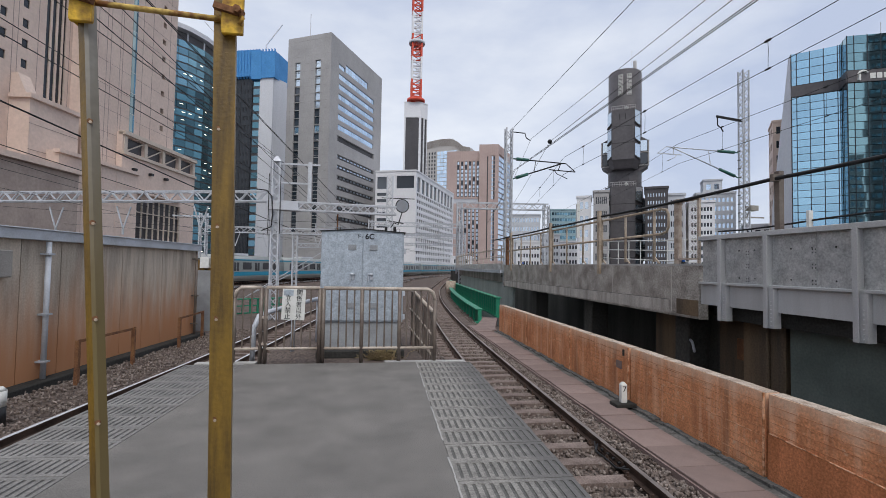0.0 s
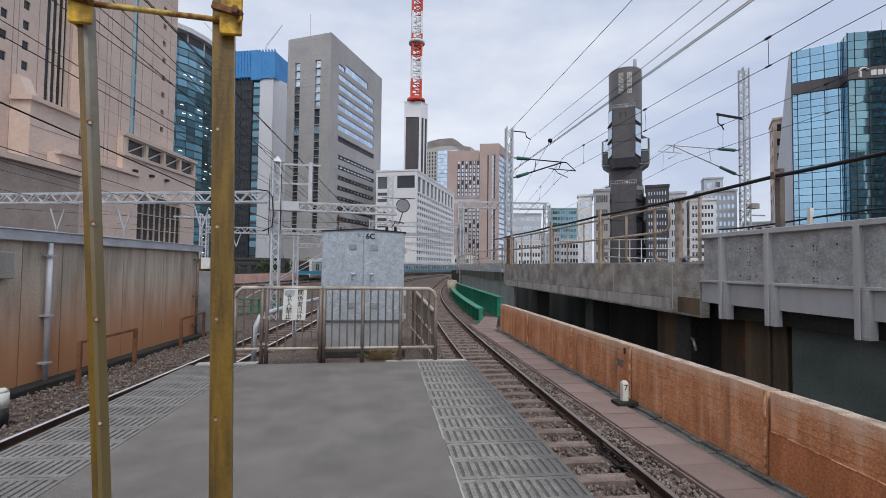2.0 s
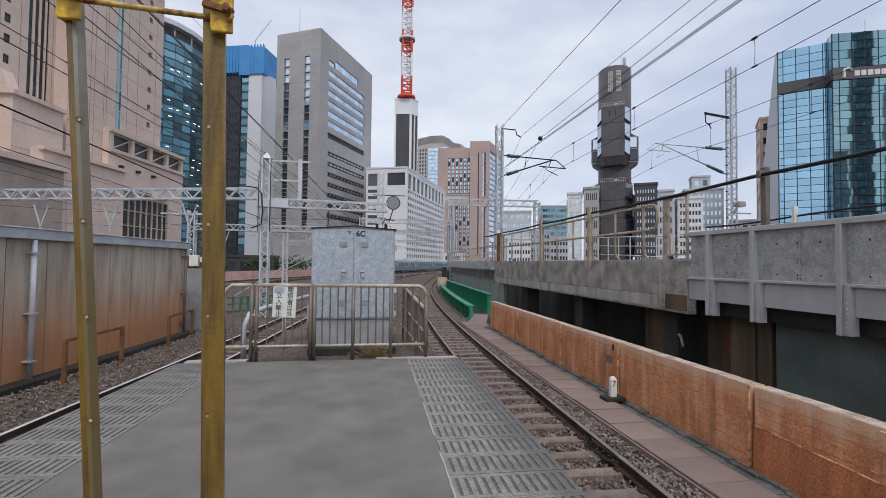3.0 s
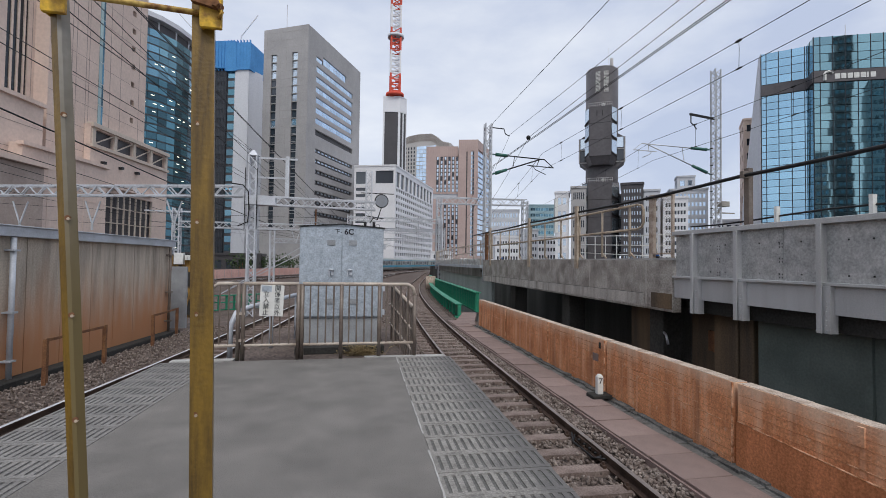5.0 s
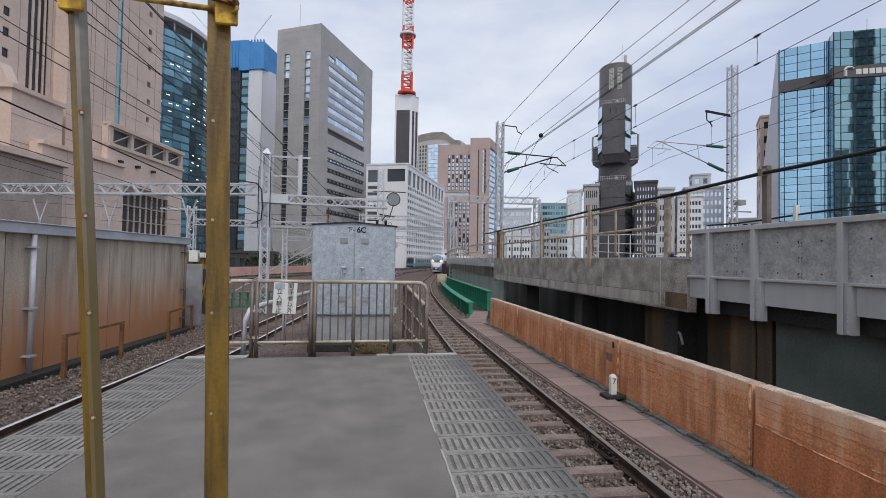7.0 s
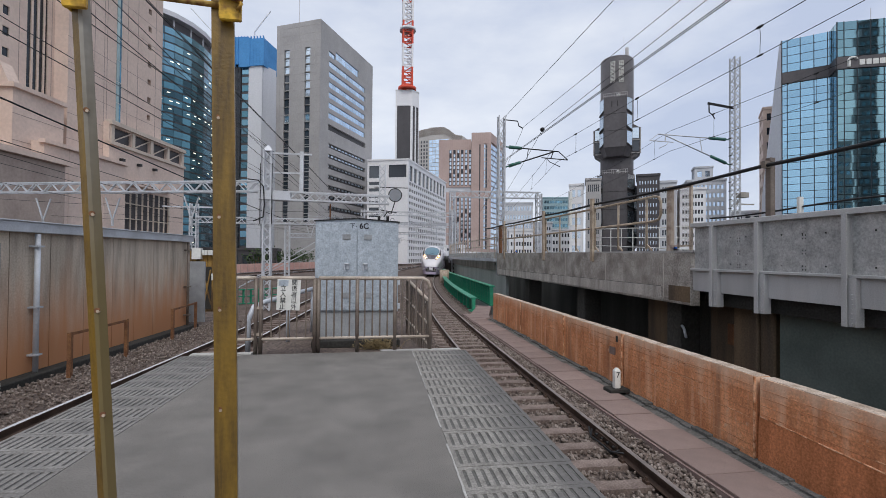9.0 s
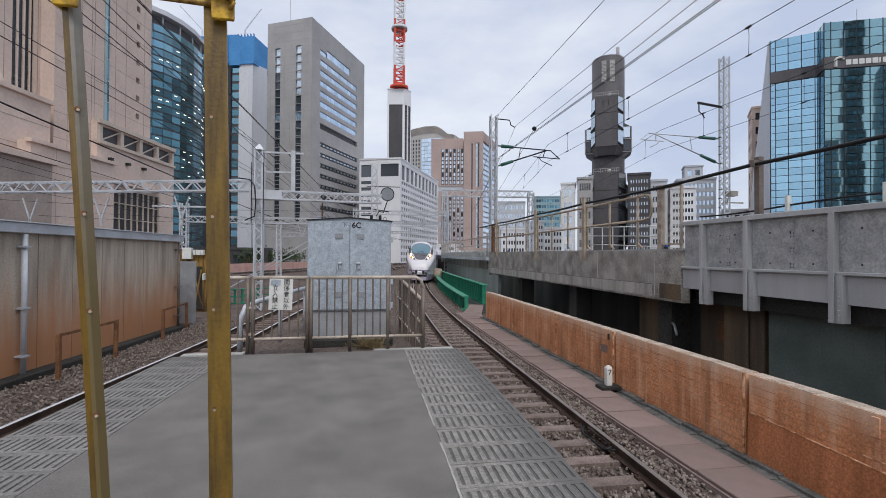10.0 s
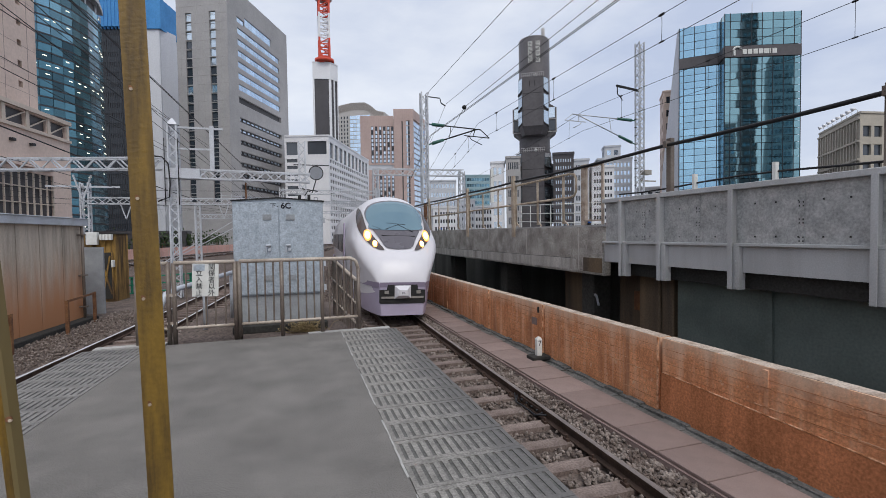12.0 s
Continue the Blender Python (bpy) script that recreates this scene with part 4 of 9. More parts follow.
def make_girder_bridge():
    X = 9.0
    br = empty("girder_bridge")
    tagged(br, "grey painted steel girder bridge with riveted zinc noise panels", "bridge", kind="structure")
    bm = bmesh.new()
    add_box(bm, X + 0.06, X + 0.1, -14, 12.05, 1.28, 2.42)
    part("panel_sheet", bm, M_PLATE, br, "mottled zinc noise panel sheet")
    bm = bmesh.new()
    add_box(bm, X - 0.06, X + 0.22, -14, 12.1, 2.42, 2.54)
    part("coping", bm, M_STEEL, br, bevel=0.01)
    bm = bmesh.new()
    add_box(bm, X - 0.05, X + 0.2, -14, 12.1, 1.215, 1.28)
    part("ledge", bm, M_STEEL, br, bevel=0.01)
    bm = bmesh.new()
    add_box(bm, X + 0.05, X + 0.16, -14, 12.12, 0.66, 1.215)
    part("web", bm, M_STEEL, br)
    # dark plate added below the web in place of the recess's shade
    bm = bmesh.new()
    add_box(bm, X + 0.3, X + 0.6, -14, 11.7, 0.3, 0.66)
    part("recess_shade_plate", bm, M_DARK, br)
    ribs = (11.22, 9.77, 7.74, 5.16, 2.7, 0.3, -2, -4.5, -7, -9.5)
    for i, y in enumerate(ribs):
        bm = bmesh.new()
        w = 0.05
        add_box(bm, X - 0.13, X - 0.11, y - w, y + w, 0.3, 2.44)
        add_box(bm, X - 0.11, X + 0.06, y - 0.012, y + 0.012, 0.3, 2.44)
        add_box(bm, X - 0.07, X + 0.12, y - 0.17, y - 0.02, 0.3, 1.215)
        for k in range(7):
            add_tube(bm, (X - 0.09, y - 0.1, 0.36 + 0.09 * k), (X - 0.06, y - 0.1, 0.36 + 0.09 * k), 0.018, 6)
        part("rib", bm, M_STEEL, br, bevel=0.0)
    bm = bmesh.new()
    rng = random.Random(9)
    for a, b in zip(ribs[1:6], ribs):
        m = int((b - a) / 0.42)
        for k in range(1, m):
            for z in (1.42, 2.1):
                y = a + (b - a) * k / m
                add_box(bm, X + 0.045, X + 0.06, y - 0.012, y + 0.012, z - 0.016, z + 0.016)
        for dz in (1.34, 1.41, 1.68, 1.75, 2.0, 2.07):
            for dy in (-0.035, 0.035):
                y = a + (b - a) * 0.48 + dy
                add_box(bm, X + 0.045, X + 0.06, y - 0.01, y + 0.01, dz - 0.014, dz + 0.014)
    tagged(part("rivets", bm, M_BLACK, br), kind="stuff")
    for a, b in zip(ribs[1:6], ribs):
        bm = bmesh.new()
        y = a + (b - a) * 0.48
        add_box(bm, X + 0.05, X + 0.06, y - 0.06, y + 0.06, 1.285, 2.4)
        part("cover_strip", bm, M_PLATE, br)
    # concrete parapet beam
    cp = empty("wall_parapet")
    tagged(cp, "stained grey concrete viaduct parapet with damp patches", "parapet", kind="structure")
    bm = bmesh.new()
    prof = [(X, 1.72), (X + 0.3, 1.72), (X + 0.3, 0.22), (X + 0.02, 0.22), (X, 0.28)]
    ys = (12.15, 16.0, 20.0, 24, 28.0, 32.3)
    for y0, y1 in zip(ys, ys[1:]):
        a = [bm.verts.new((x, y0 + 0.004, z + 0.004 * (y0 - 12))) for x, z in prof]
        b = [bm.verts.new((x, y1 - 0.004, z + 0.004 * (y1 - 12))) for x, z in prof]
        bm.faces.new(a)
        bm.faces.new(b[::-1])
        for i in range(5):
            bm.faces.new((a[i], b[i], b[(i + 1) % 5], a[(i + 1) % 5]))
    part("beam", bm, M_PARAPET, cp)
    # the lit look of the lower band is given by paler concrete
    bm = bmesh.new()
    add_box(bm, X - 0.012, X, 13.5, 32.2, 0.32, 0.69)
    part("lower_band", bm, M_CONC_BAND, cp, "lower band, paler in colour because it looks lit")
    bm = bmesh.new()
    add_box(bm, X - 0.02, X + 0.01, 12.16, 13.1, 0.3, 0.75)
    part("patch", bm, M_BROWNPIER, cp, "rust-brown broken corner")
    for y in (13.35, 16.9, 20.6, 26.2):
        bm = bmesh.new()
        add_box(bm, X - 0.014, X + 0.004, y, y + 0.03, 0.34, 1.7)
        part("joint_strip", bm, M_CONC_BAND, cp)
    rng = random.Random(17)
    bm = bmesh.new()
    for _ in range(16):
        y, z1 = rng.uniform(12.4, 32), rng.uniform(0.8, 1.7)
        add_box(bm, X - 0.0025, X + 0.002, y, y + rng.uniform(0.012, 0.035), z1 - rng.uniform(0.06, 0.3), z1)
    tagged(part("lime_run", bm, M_CONC_BAND, cp, "pale lime runs"), kind="stuff")
    bm = bmesh.new()
    add_box(bm, X - 0.016, X + 0.002, 13.5, 32.2, 0.69, 0.705)
    part("band_crack", bm, M_MORTAR, cp)
    bm = bmesh.new()
    add_box(bm, X + 0.02, X + 0.5, 12.1, 32.3, 1.73, 1.79)
    part("coping_strip", bm, M_CONC_PALE, cp, "pale coping strip")
    # deck, underside and space beneath, with the shade put into their dark colours
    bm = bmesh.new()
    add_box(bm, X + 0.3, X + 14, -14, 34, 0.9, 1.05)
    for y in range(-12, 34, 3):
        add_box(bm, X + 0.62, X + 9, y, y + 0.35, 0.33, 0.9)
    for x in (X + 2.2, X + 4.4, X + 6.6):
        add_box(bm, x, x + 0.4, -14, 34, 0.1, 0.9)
    tagged(link("bridge_deck", bm, M_UNDERCONC), "concrete and steel underside of the bridge deck, coloured dark for its shade", "bridge deck", kind="structure")
    bm = bmesh.new()
    add_box(bm, X + 0.75, X + 1.0, -14, 10.0, -7, 0.86)
    under = tagged(link("wall_under_bridge", bm, M_TEALWALL), "grey-green riveted plate wall under the bridge", "wall", kind="structure")
    for y in (-9, -5, -1, 2.2, 5.2, 7.4):
        bm = bmesh.new()
        add_box(bm, X + 0.68, X + 0.747, y, y + 0.14, -7, 0.3)
        part("stiffener", bm, M_TEALWALL, under)
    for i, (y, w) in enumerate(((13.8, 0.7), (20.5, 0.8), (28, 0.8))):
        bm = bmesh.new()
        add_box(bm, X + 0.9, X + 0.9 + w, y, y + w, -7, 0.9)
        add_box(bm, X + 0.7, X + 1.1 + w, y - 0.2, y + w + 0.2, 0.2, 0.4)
        tagged(link("bridge_pier", bm, M_UNDERCONC, 0.03), "stained concrete pier under the bridge, shade put into its colour", "pier", "bridge piers", kind="structure")
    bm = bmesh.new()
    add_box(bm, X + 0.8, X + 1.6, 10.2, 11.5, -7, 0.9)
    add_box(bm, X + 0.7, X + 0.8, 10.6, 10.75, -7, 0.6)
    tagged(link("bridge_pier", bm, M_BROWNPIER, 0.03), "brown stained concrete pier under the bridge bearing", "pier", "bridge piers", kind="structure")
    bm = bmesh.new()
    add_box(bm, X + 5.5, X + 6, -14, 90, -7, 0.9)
    tagged(link("wall_back_of_bridge", bm, M_UNDERCONC), "back wall beneath the bridge, coloured dark for the shade there", "wall", kind="structure")
    bm = bmesh.new()
    add_box(bm, X + 1.5, X + 1.8, 11.5, 13.2, -7, 0.86)
    rec = tagged(link("wall_recess", bm, M_BROWNPIER), "brown stained wall in the recess under the bridge", "wall", kind="structure")
    bm = bmesh.new()
    add_box(bm, X + 1.44, X + 1.497, 11.75, 12.45, -0.95, -0.35)
    part("hatch", bm, M_RUST, rec, "rusty hatch plate")
    # panel takes the dark pier colour so that it sinks into the shade
    bm = bmesh.new()
    add_box(bm, X + 1.2, X + 1.35, 14.9, 16.0, -7, 0.05)
    pan = tagged(link("wall_shaded_panel", bm, M_BROWNPIER), "panel under the bridge, given a dark brown for the shade there", "wall panel", kind="structure")
    for y in (13.9, 14.25):
        bm = bmesh.new()
        add_box(bm, X + 1.2, X + 1.28, y, y + 0.16, -1.2, -0.35)
        tagged(link("upright_plate", bm, M_CONC_PALE), "small pale upright plate under the bridge", "plate", "plates under the bridge")
    for k, (y, z) in enumerate(((13.4, -0.72),)):
        bm = bmesh.new()
        add_line(bm, [(X + 0.8, y, z - 0.2), (X + 0.75, y, z), (X + 0.8, y + 0.12, z + 0.1), (X + 1.0, y + 0.5, z + 0.12)], 0.04, 8)
        tagged(link("bent_pipe", bm, M_PALE_STEEL), "pale bent pipe under the bridge", "pipe")
    # railing on the concrete part
    rl = empty("parapet_railing")
    tagged(rl, "weathered beige pipe railing on the concrete parapet", "railing")
    for z, y0 in ((3.55, 14.0), (2.75, 14.0)):
        bm = bmesh.new()
        add_line(bm, [(X + 0.1, y0, z), (X + 0.1, 32.2, z)], 0.042, 8)
        part("rail", bm, M_BEIGE_RAIL, rl)
    bm = bmesh.new()
    add_line(bm, [(X + 0.1, 14.0, 3.55), (X + 0.1, 13.75, 3.5), (X + 0.1, 13.65, 3.35), (X + 0.1, 13.65, 2.95), (X + 0.1, 13.75, 2.8), (X + 0.1, 14, 2.75)], 0.042, 8)
    part("rail_end", bm, M_BEIGE_RAIL, rl)
    y = 14.41
    while y < 32:
        bm = bmesh.new()
        add_tube(bm, (X + 0.1, y, 1.85), (X + 0.1, y, 3.55), 0.042, 8)
        add_bar(bm, (X + 0.1, y, 2.0), (X + 0.1, y - 0.3, 1.8), 0.03, 0.06)
        part("post", bm, M_BEIGE_RAIL, rl)
        y += 1.78
    for y in (17.97, 23.3, 30.4):
        bm = bmesh.new()
        add_box(bm, X - 0.08, X + 0.02, y - 0.1, y + 0.1, 1.4, 3.95)
        part("channel_post", bm, M_BEIGE_RAIL, rl)
    bm = bmesh.new()
    add_box(bm, X + 0.05, X + 0.16, 13.1, 13.3, 1.78, 3.75)
    add_box(bm, X + 0.05, X + 0.12, 12.2, 12.27, 1.78, 3.68)
    add_box(bm, X + 0.05, X + 0.12, 12.25, 13.15, 3.62, 3.68)
    add_box(bm, X + 0.05, X + 0.12, 12.25, 13.15, 1.9, 1.95)
    part("gate_frame", bm, M_ORANGE_CAP, rl, "rusty mesh gate frame")
    bm = bmesh.new()
    k = 0.075
    for i in range(-12, 34):
        a, b = [], []
        z0 = 1.95 + i * k
        for s in (1, -1):
            p = Vector((X + 0.085, 12.62, z0 if s > 0 else z0))
            ya, yb = 12.27, 13.12
            za, zb = (z0, z0 + 0.5) if s > 0 else (z0 + 0.5, z0)
            lo, hi = max(min(za, zb), 1.95), min(max(za, zb), 3.62)
            if hi - lo < 0.05:
                continue
            f = lambda z: ya + (yb - ya) * (z - za) / (zb - za)
            add_bar(bm, (X + 0.085, f(lo), lo), (X + 0.085, f(hi), hi), 0.005, 0.005)
    tagged(part("wire_mesh", bm, M_ORANGE_CAP, rl, "diamond wire mesh"), kind="stuff")
    wr = empty("deck_railing")
    tagged(wr, "light white guard railing on the viaduct deck", "railing")
    for z in (1.9, 2.35, 2.8):
        bm = bmesh.new()
        add_line(bm, [(X + 3.5, 16.6, z), (X + 3.5, 25.0, z + 0.35)], 0.022, 6)
        part("rail", bm, M_WHITE, wr)
    for k in range(9):
        bm = bmesh.new()
        add_tube(bm, (X + 3.5, 16.7 + k * 1.03, 1.05), (X + 3.5, 16.7 + k * 1.03, 2.83 + 0.043 * k), 0.025, 6)
        part("post", bm, M_WHITE, wr)
    # cable carried on posts above the girder
    cb = empty("feeder_cable")
    tagged(cb, "thick black feeder cable on brown bracket posts above the bridge", "cable")
    bm = bmesh.new()
    pts = []
    for y0, y1 in ((-8, 5.1), (5.1, 9.66), (9.66, 17.97), (17.97, 23.3), (23.3, 30.4), (30.4, 36)):
        for j in range(6):
            t = j / 6
            pts.append((X + 0.02, y0 + (y1 - y0) * t, 3.72 - 0.05 * 4 * t * (1 - t) * min(1, (y1 - y0) / 8)))
    add_line(bm, pts, 0.045, 7)
    part("cable", bm, M_WIRE, cb)
    for y in (9.66, 5.1, 0.5):
        bm = bmesh.new()
        add_box(bm, X + 0.1, X + 0.22, y - 0.07, y + 0.07, 2.5, 3.9)
        add_box(bm, X - 0.05, X + 0.14, y - 0.07, y + 0.03, 3.66, 3.82)
        part("bracket_post", bm, M_FENCE, cb, "brown bracket post")
    bm = bmesh.new()
    add_line(bm, [(X + 0.5, y, 2.72 + 0.05 * math.sin(y)) for y in range(-8, 13)], 0.022, 6)
    part("thin_cable", bm, M_WIRE, cb)
    for y in (7.2, 4.9, 3.1, 1.4, 9.2):
        bm = bmesh.new()
        add_box(bm, X + 0.42, X + 0.52, y - 0.035, y + 0.035, 2.53, 2.95)
        part("cable_stub", bm, M_WHITE, cb, "short white cable stub")


def green_panel_run(owner, course, spacing, z0, z1, depth, solid=True):
    """A run of green plate with flanges and proud vertical ribs."""
    L = course.s[-1]
    for nm, prof, mt in (("top_flange", [(-depth, z1), (0.08, z1), (0.08, z1 + 0.06), (-depth, z1 + 0.06)], M_GREEN),
                         ("web", [(0.0, z0), (0.04, z0), (0.04, z1), (0.0, z1)], M_GREEN_DARK),
                         ("middle_rail", [(-0.05, z0 + (z1 - z0) * 0.52), (-0.003, z0 + (z1 - z0) * 0.52), (-0.003, z0 + (z1 - z0) * 0.6), (-0.05, z0 + (z1 - z0) * 0.6)], M_GREEN),
                         ("bottom_flange", [(-depth, z0), (-0.003, z0), (-0.003, z0 + 0.07), (-depth, z0 + 0.07)], M_GREEN)):
        if nm == "web" and not solid:
            continue
        bm = bmesh.new()
        sweep(bm, course, 0, L, 1.5, prof)
        part(nm, bm, mt, owner)
    bm = bmesh.new()
    add_box(bm, -depth, -0.004, -0.045, 0.045, z0 + 0.07, z1)
    rib = mesh_of("stiffener", bm, M_GREEN)
    s = 0.1
    while s < L:
        p, d = course.at(s), course.way(s)
        piece("stiffener", rib, owner, Matrix.Translation((p.x, p.y, 0)) @ Matrix.Rotation(math.atan2(-d.x, d.y), 4, "Z"))
        s += spacing


def make_green_bridge():
    gb = empty("green_girder")
    tagged(gb, "low green plate girder beside the track, with an end post", "bridge girder", "green girders", kind="structure")
    s0, s1 = EXPRESS.of_y(23.3), EXPRESS.of_y(62)
    bm = bmesh.new()
    sweep(bm, EXPRESS, s0, s1, 1.5, [(1.53, -0.58), (1.88, -0.58), (1.88, -0.52), (1.53, -0.52)])
    part("top_flange", bm, M_GREEN, gb)
    bm = bmesh.new()
    sweep(bm, EXPRESS, s0, s1, 1.5, [(1.70, -1.6), (1.73, -1.6), (1.73, -0.58), (1.70, -0.58)])
    part("web", bm, M_GREEN_DARK, gb)
    bm = bmesh.new()
    p = EXPRESS.at(s0)
    add_box(bm, p.x + 1.62, p.x + 1.80, p.y - 0.12, p.y + 0.1, -1.25, -0.58)
    add_box(bm, p.x + 1.48, p.x + 1.94, p.y - 0.2, p.y + 0.2, -1.25, -1.14)
    part("end_post", bm, M_GREEN, gb)
    rib_bm = bmesh.new()
    add_box(rib_bm, -0.14, -0.004, -0.03, 0.03, -1.2, -0.61)
    rib = mesh_of("stiffener", rib_bm, M_GREEN)
    s = s0 + 1.4
    while s < s0 + 20:
        p, d = EXPRESS.at(s), EXPRESS.way(s)
        q = p + Vector((d.y, -d.x, 0)) * 1.70
        piece("stiffener", rib, gb, Matrix.Translation((q.x, q.y, 0)) @ Matrix.Rotation(math.atan2(-d.x, d.y), 4, "Z"))
        s += 1.4
    bm = bmesh.new()
    plan = [(4.05, 18.95), (5.02, 18.95), (5.15, 19.8), (6.2, 23.4), (5.6, 23.9), (4.4, 20.2)]
    hi, lo = ([bm.verts.new((x, y, z)) for x, y in plan] for z in (-0.985, -1.3))
    bm.faces.new(hi)
    bm.faces.new(lo[::-1])
    for k in range(6):
        bm.faces.new((hi[k], lo[k], lo[(k + 1) % 6], hi[(k + 1) % 6]))
    part("landing_pad", bm, M_TROUGH, gb, "brownish concrete pad", bevel=0.02)
    rail = empty("green_girder")
    tagged(rail, "green ribbed girder railing beyond the low girder", "bridge girder", "green girders", kind="structure")
    green_panel_run(rail, Course([(7.05, 26.0), (7.6, 36), (8.45, 48.4), (9.7, 60)]), 0.66, -1.25, -0.17, 0.22, False)
    left = empty("green_girder")
    tagged(left, "short green ribbed bridge girder between the tracks", "bridge girder", "green girders", kind="structure")
    green_panel_run(left, Course([(-8.4, 26.8), (-6.6, 28.0), (-4.9, 29.4)]), 0.42, -1.25, -0.45, 0.1, False)


def make_far_viaduct():
    """The neighbouring viaduct as it bends away beyond the parapet."""
    fv = empty("far_viaduct")
    tagged(fv, "pale steel viaduct edge with railing bending away beside the track", "viaduct", kind="structure")
    c = Course([(9.0, 32.4), (9.35, 42), (10.1, 52), (11.3, 64), (13.6, 78), (17.2, 95), (24, 118), (36, 145), (52, 165)])
    L = c.s[-1]
    for nm, prof, mt in (("edge_beam", [(-0.2, 1.2), (0.3, 1.2), (0.3, 1.42), (-0.2, 1.42)], M_PALE_STEEL),
                         ("fascia", [(0.45, 0.5), (0.6, 0.5), (0.6, 1.2), (0.45, 1.2)], M_CONCRETE),
                         ("screen", [(0.0, 1.42), (0.04, 1.42), (0.04, 1.85), (0.0, 1.85)], M_PLATE),
                         ("top_rail", [(0.0, 2.9), (0.07, 2.9), (0.07, 2.98), (0.0, 2.98)], M_FENCE_TOP),
                         ("back_wall", [(0.7, -7), (0.9, -7), (0.9, 1.2), (0.7, 1.2)], M_TEALPALE),
                         ("middle_rail", [(0.0, 2.3), (0.05, 2.3), (0.05, 2.36), (0.0, 2.36)], M_FENCE_TOP)):
        bm = bmesh.new()
        sweep(bm, c, 0, L, 2.0, prof)
        part(nm, bm, mt, fv)
    s = 0.6
    bm = bmesh.new()
    add_box(bm, -0.04, 0.04, -0.04, 0.04, 1.25, 3.2)
    post = mesh_of("post", bm, M_FENCE_TOP)
    while s < 60:
        p = c.at(s)
        piece("post", post, fv, pose(p.x, p.y, 0))
        s += 2.2
    bm = bmesh.new()
    s = 0.2
    while s < L - 0.5:
        p, d = c.at(s), c.way(s)
        add_box(bm, -0.05, 0.0, -0.05, 0.05, 1.42, 1.9, Matrix.Translation((p.x, p.y, 0)) @ Matrix.Rotation(math.atan2(-d.x, d.y), 4, "Z"))
        s += 0.42
    tagged(part("panel_ribs", bm, M_PLATE, fv, "close-set panel ribs"), kind="stuff")
    # stub post where the rail lands
    bm = bmesh.new()
    add_box(bm, 9.05, 9.2, 31.6, 32.0, 1.8, 3.7)
    part("end_post", bm, M_RUST, fv)
    bm = bmesh.new()
    add_tube(bm, (7.7, 47.5, -1.2), (7.7, 47.5, 0.15), 0.5, 12)
    part("round_footing", bm, M_ORANGE_CAP, fv, "rust-stained round footing")


# ---- left side ----
LW_O, LW_U = Vector((-6.72, 19.0, 0)), Vector((0.095, 0.9955, 0))


def left_wall_pose(along, off=0.0):
    n = Vector((-LW_U.y, LW_U.x, 0))
    p = LW_O + LW_U * along + n * off
    return Matrix.Translation(p) @ Matrix.Rotation(math.atan2(-LW_U.x, LW_U.y), 4, "Z")


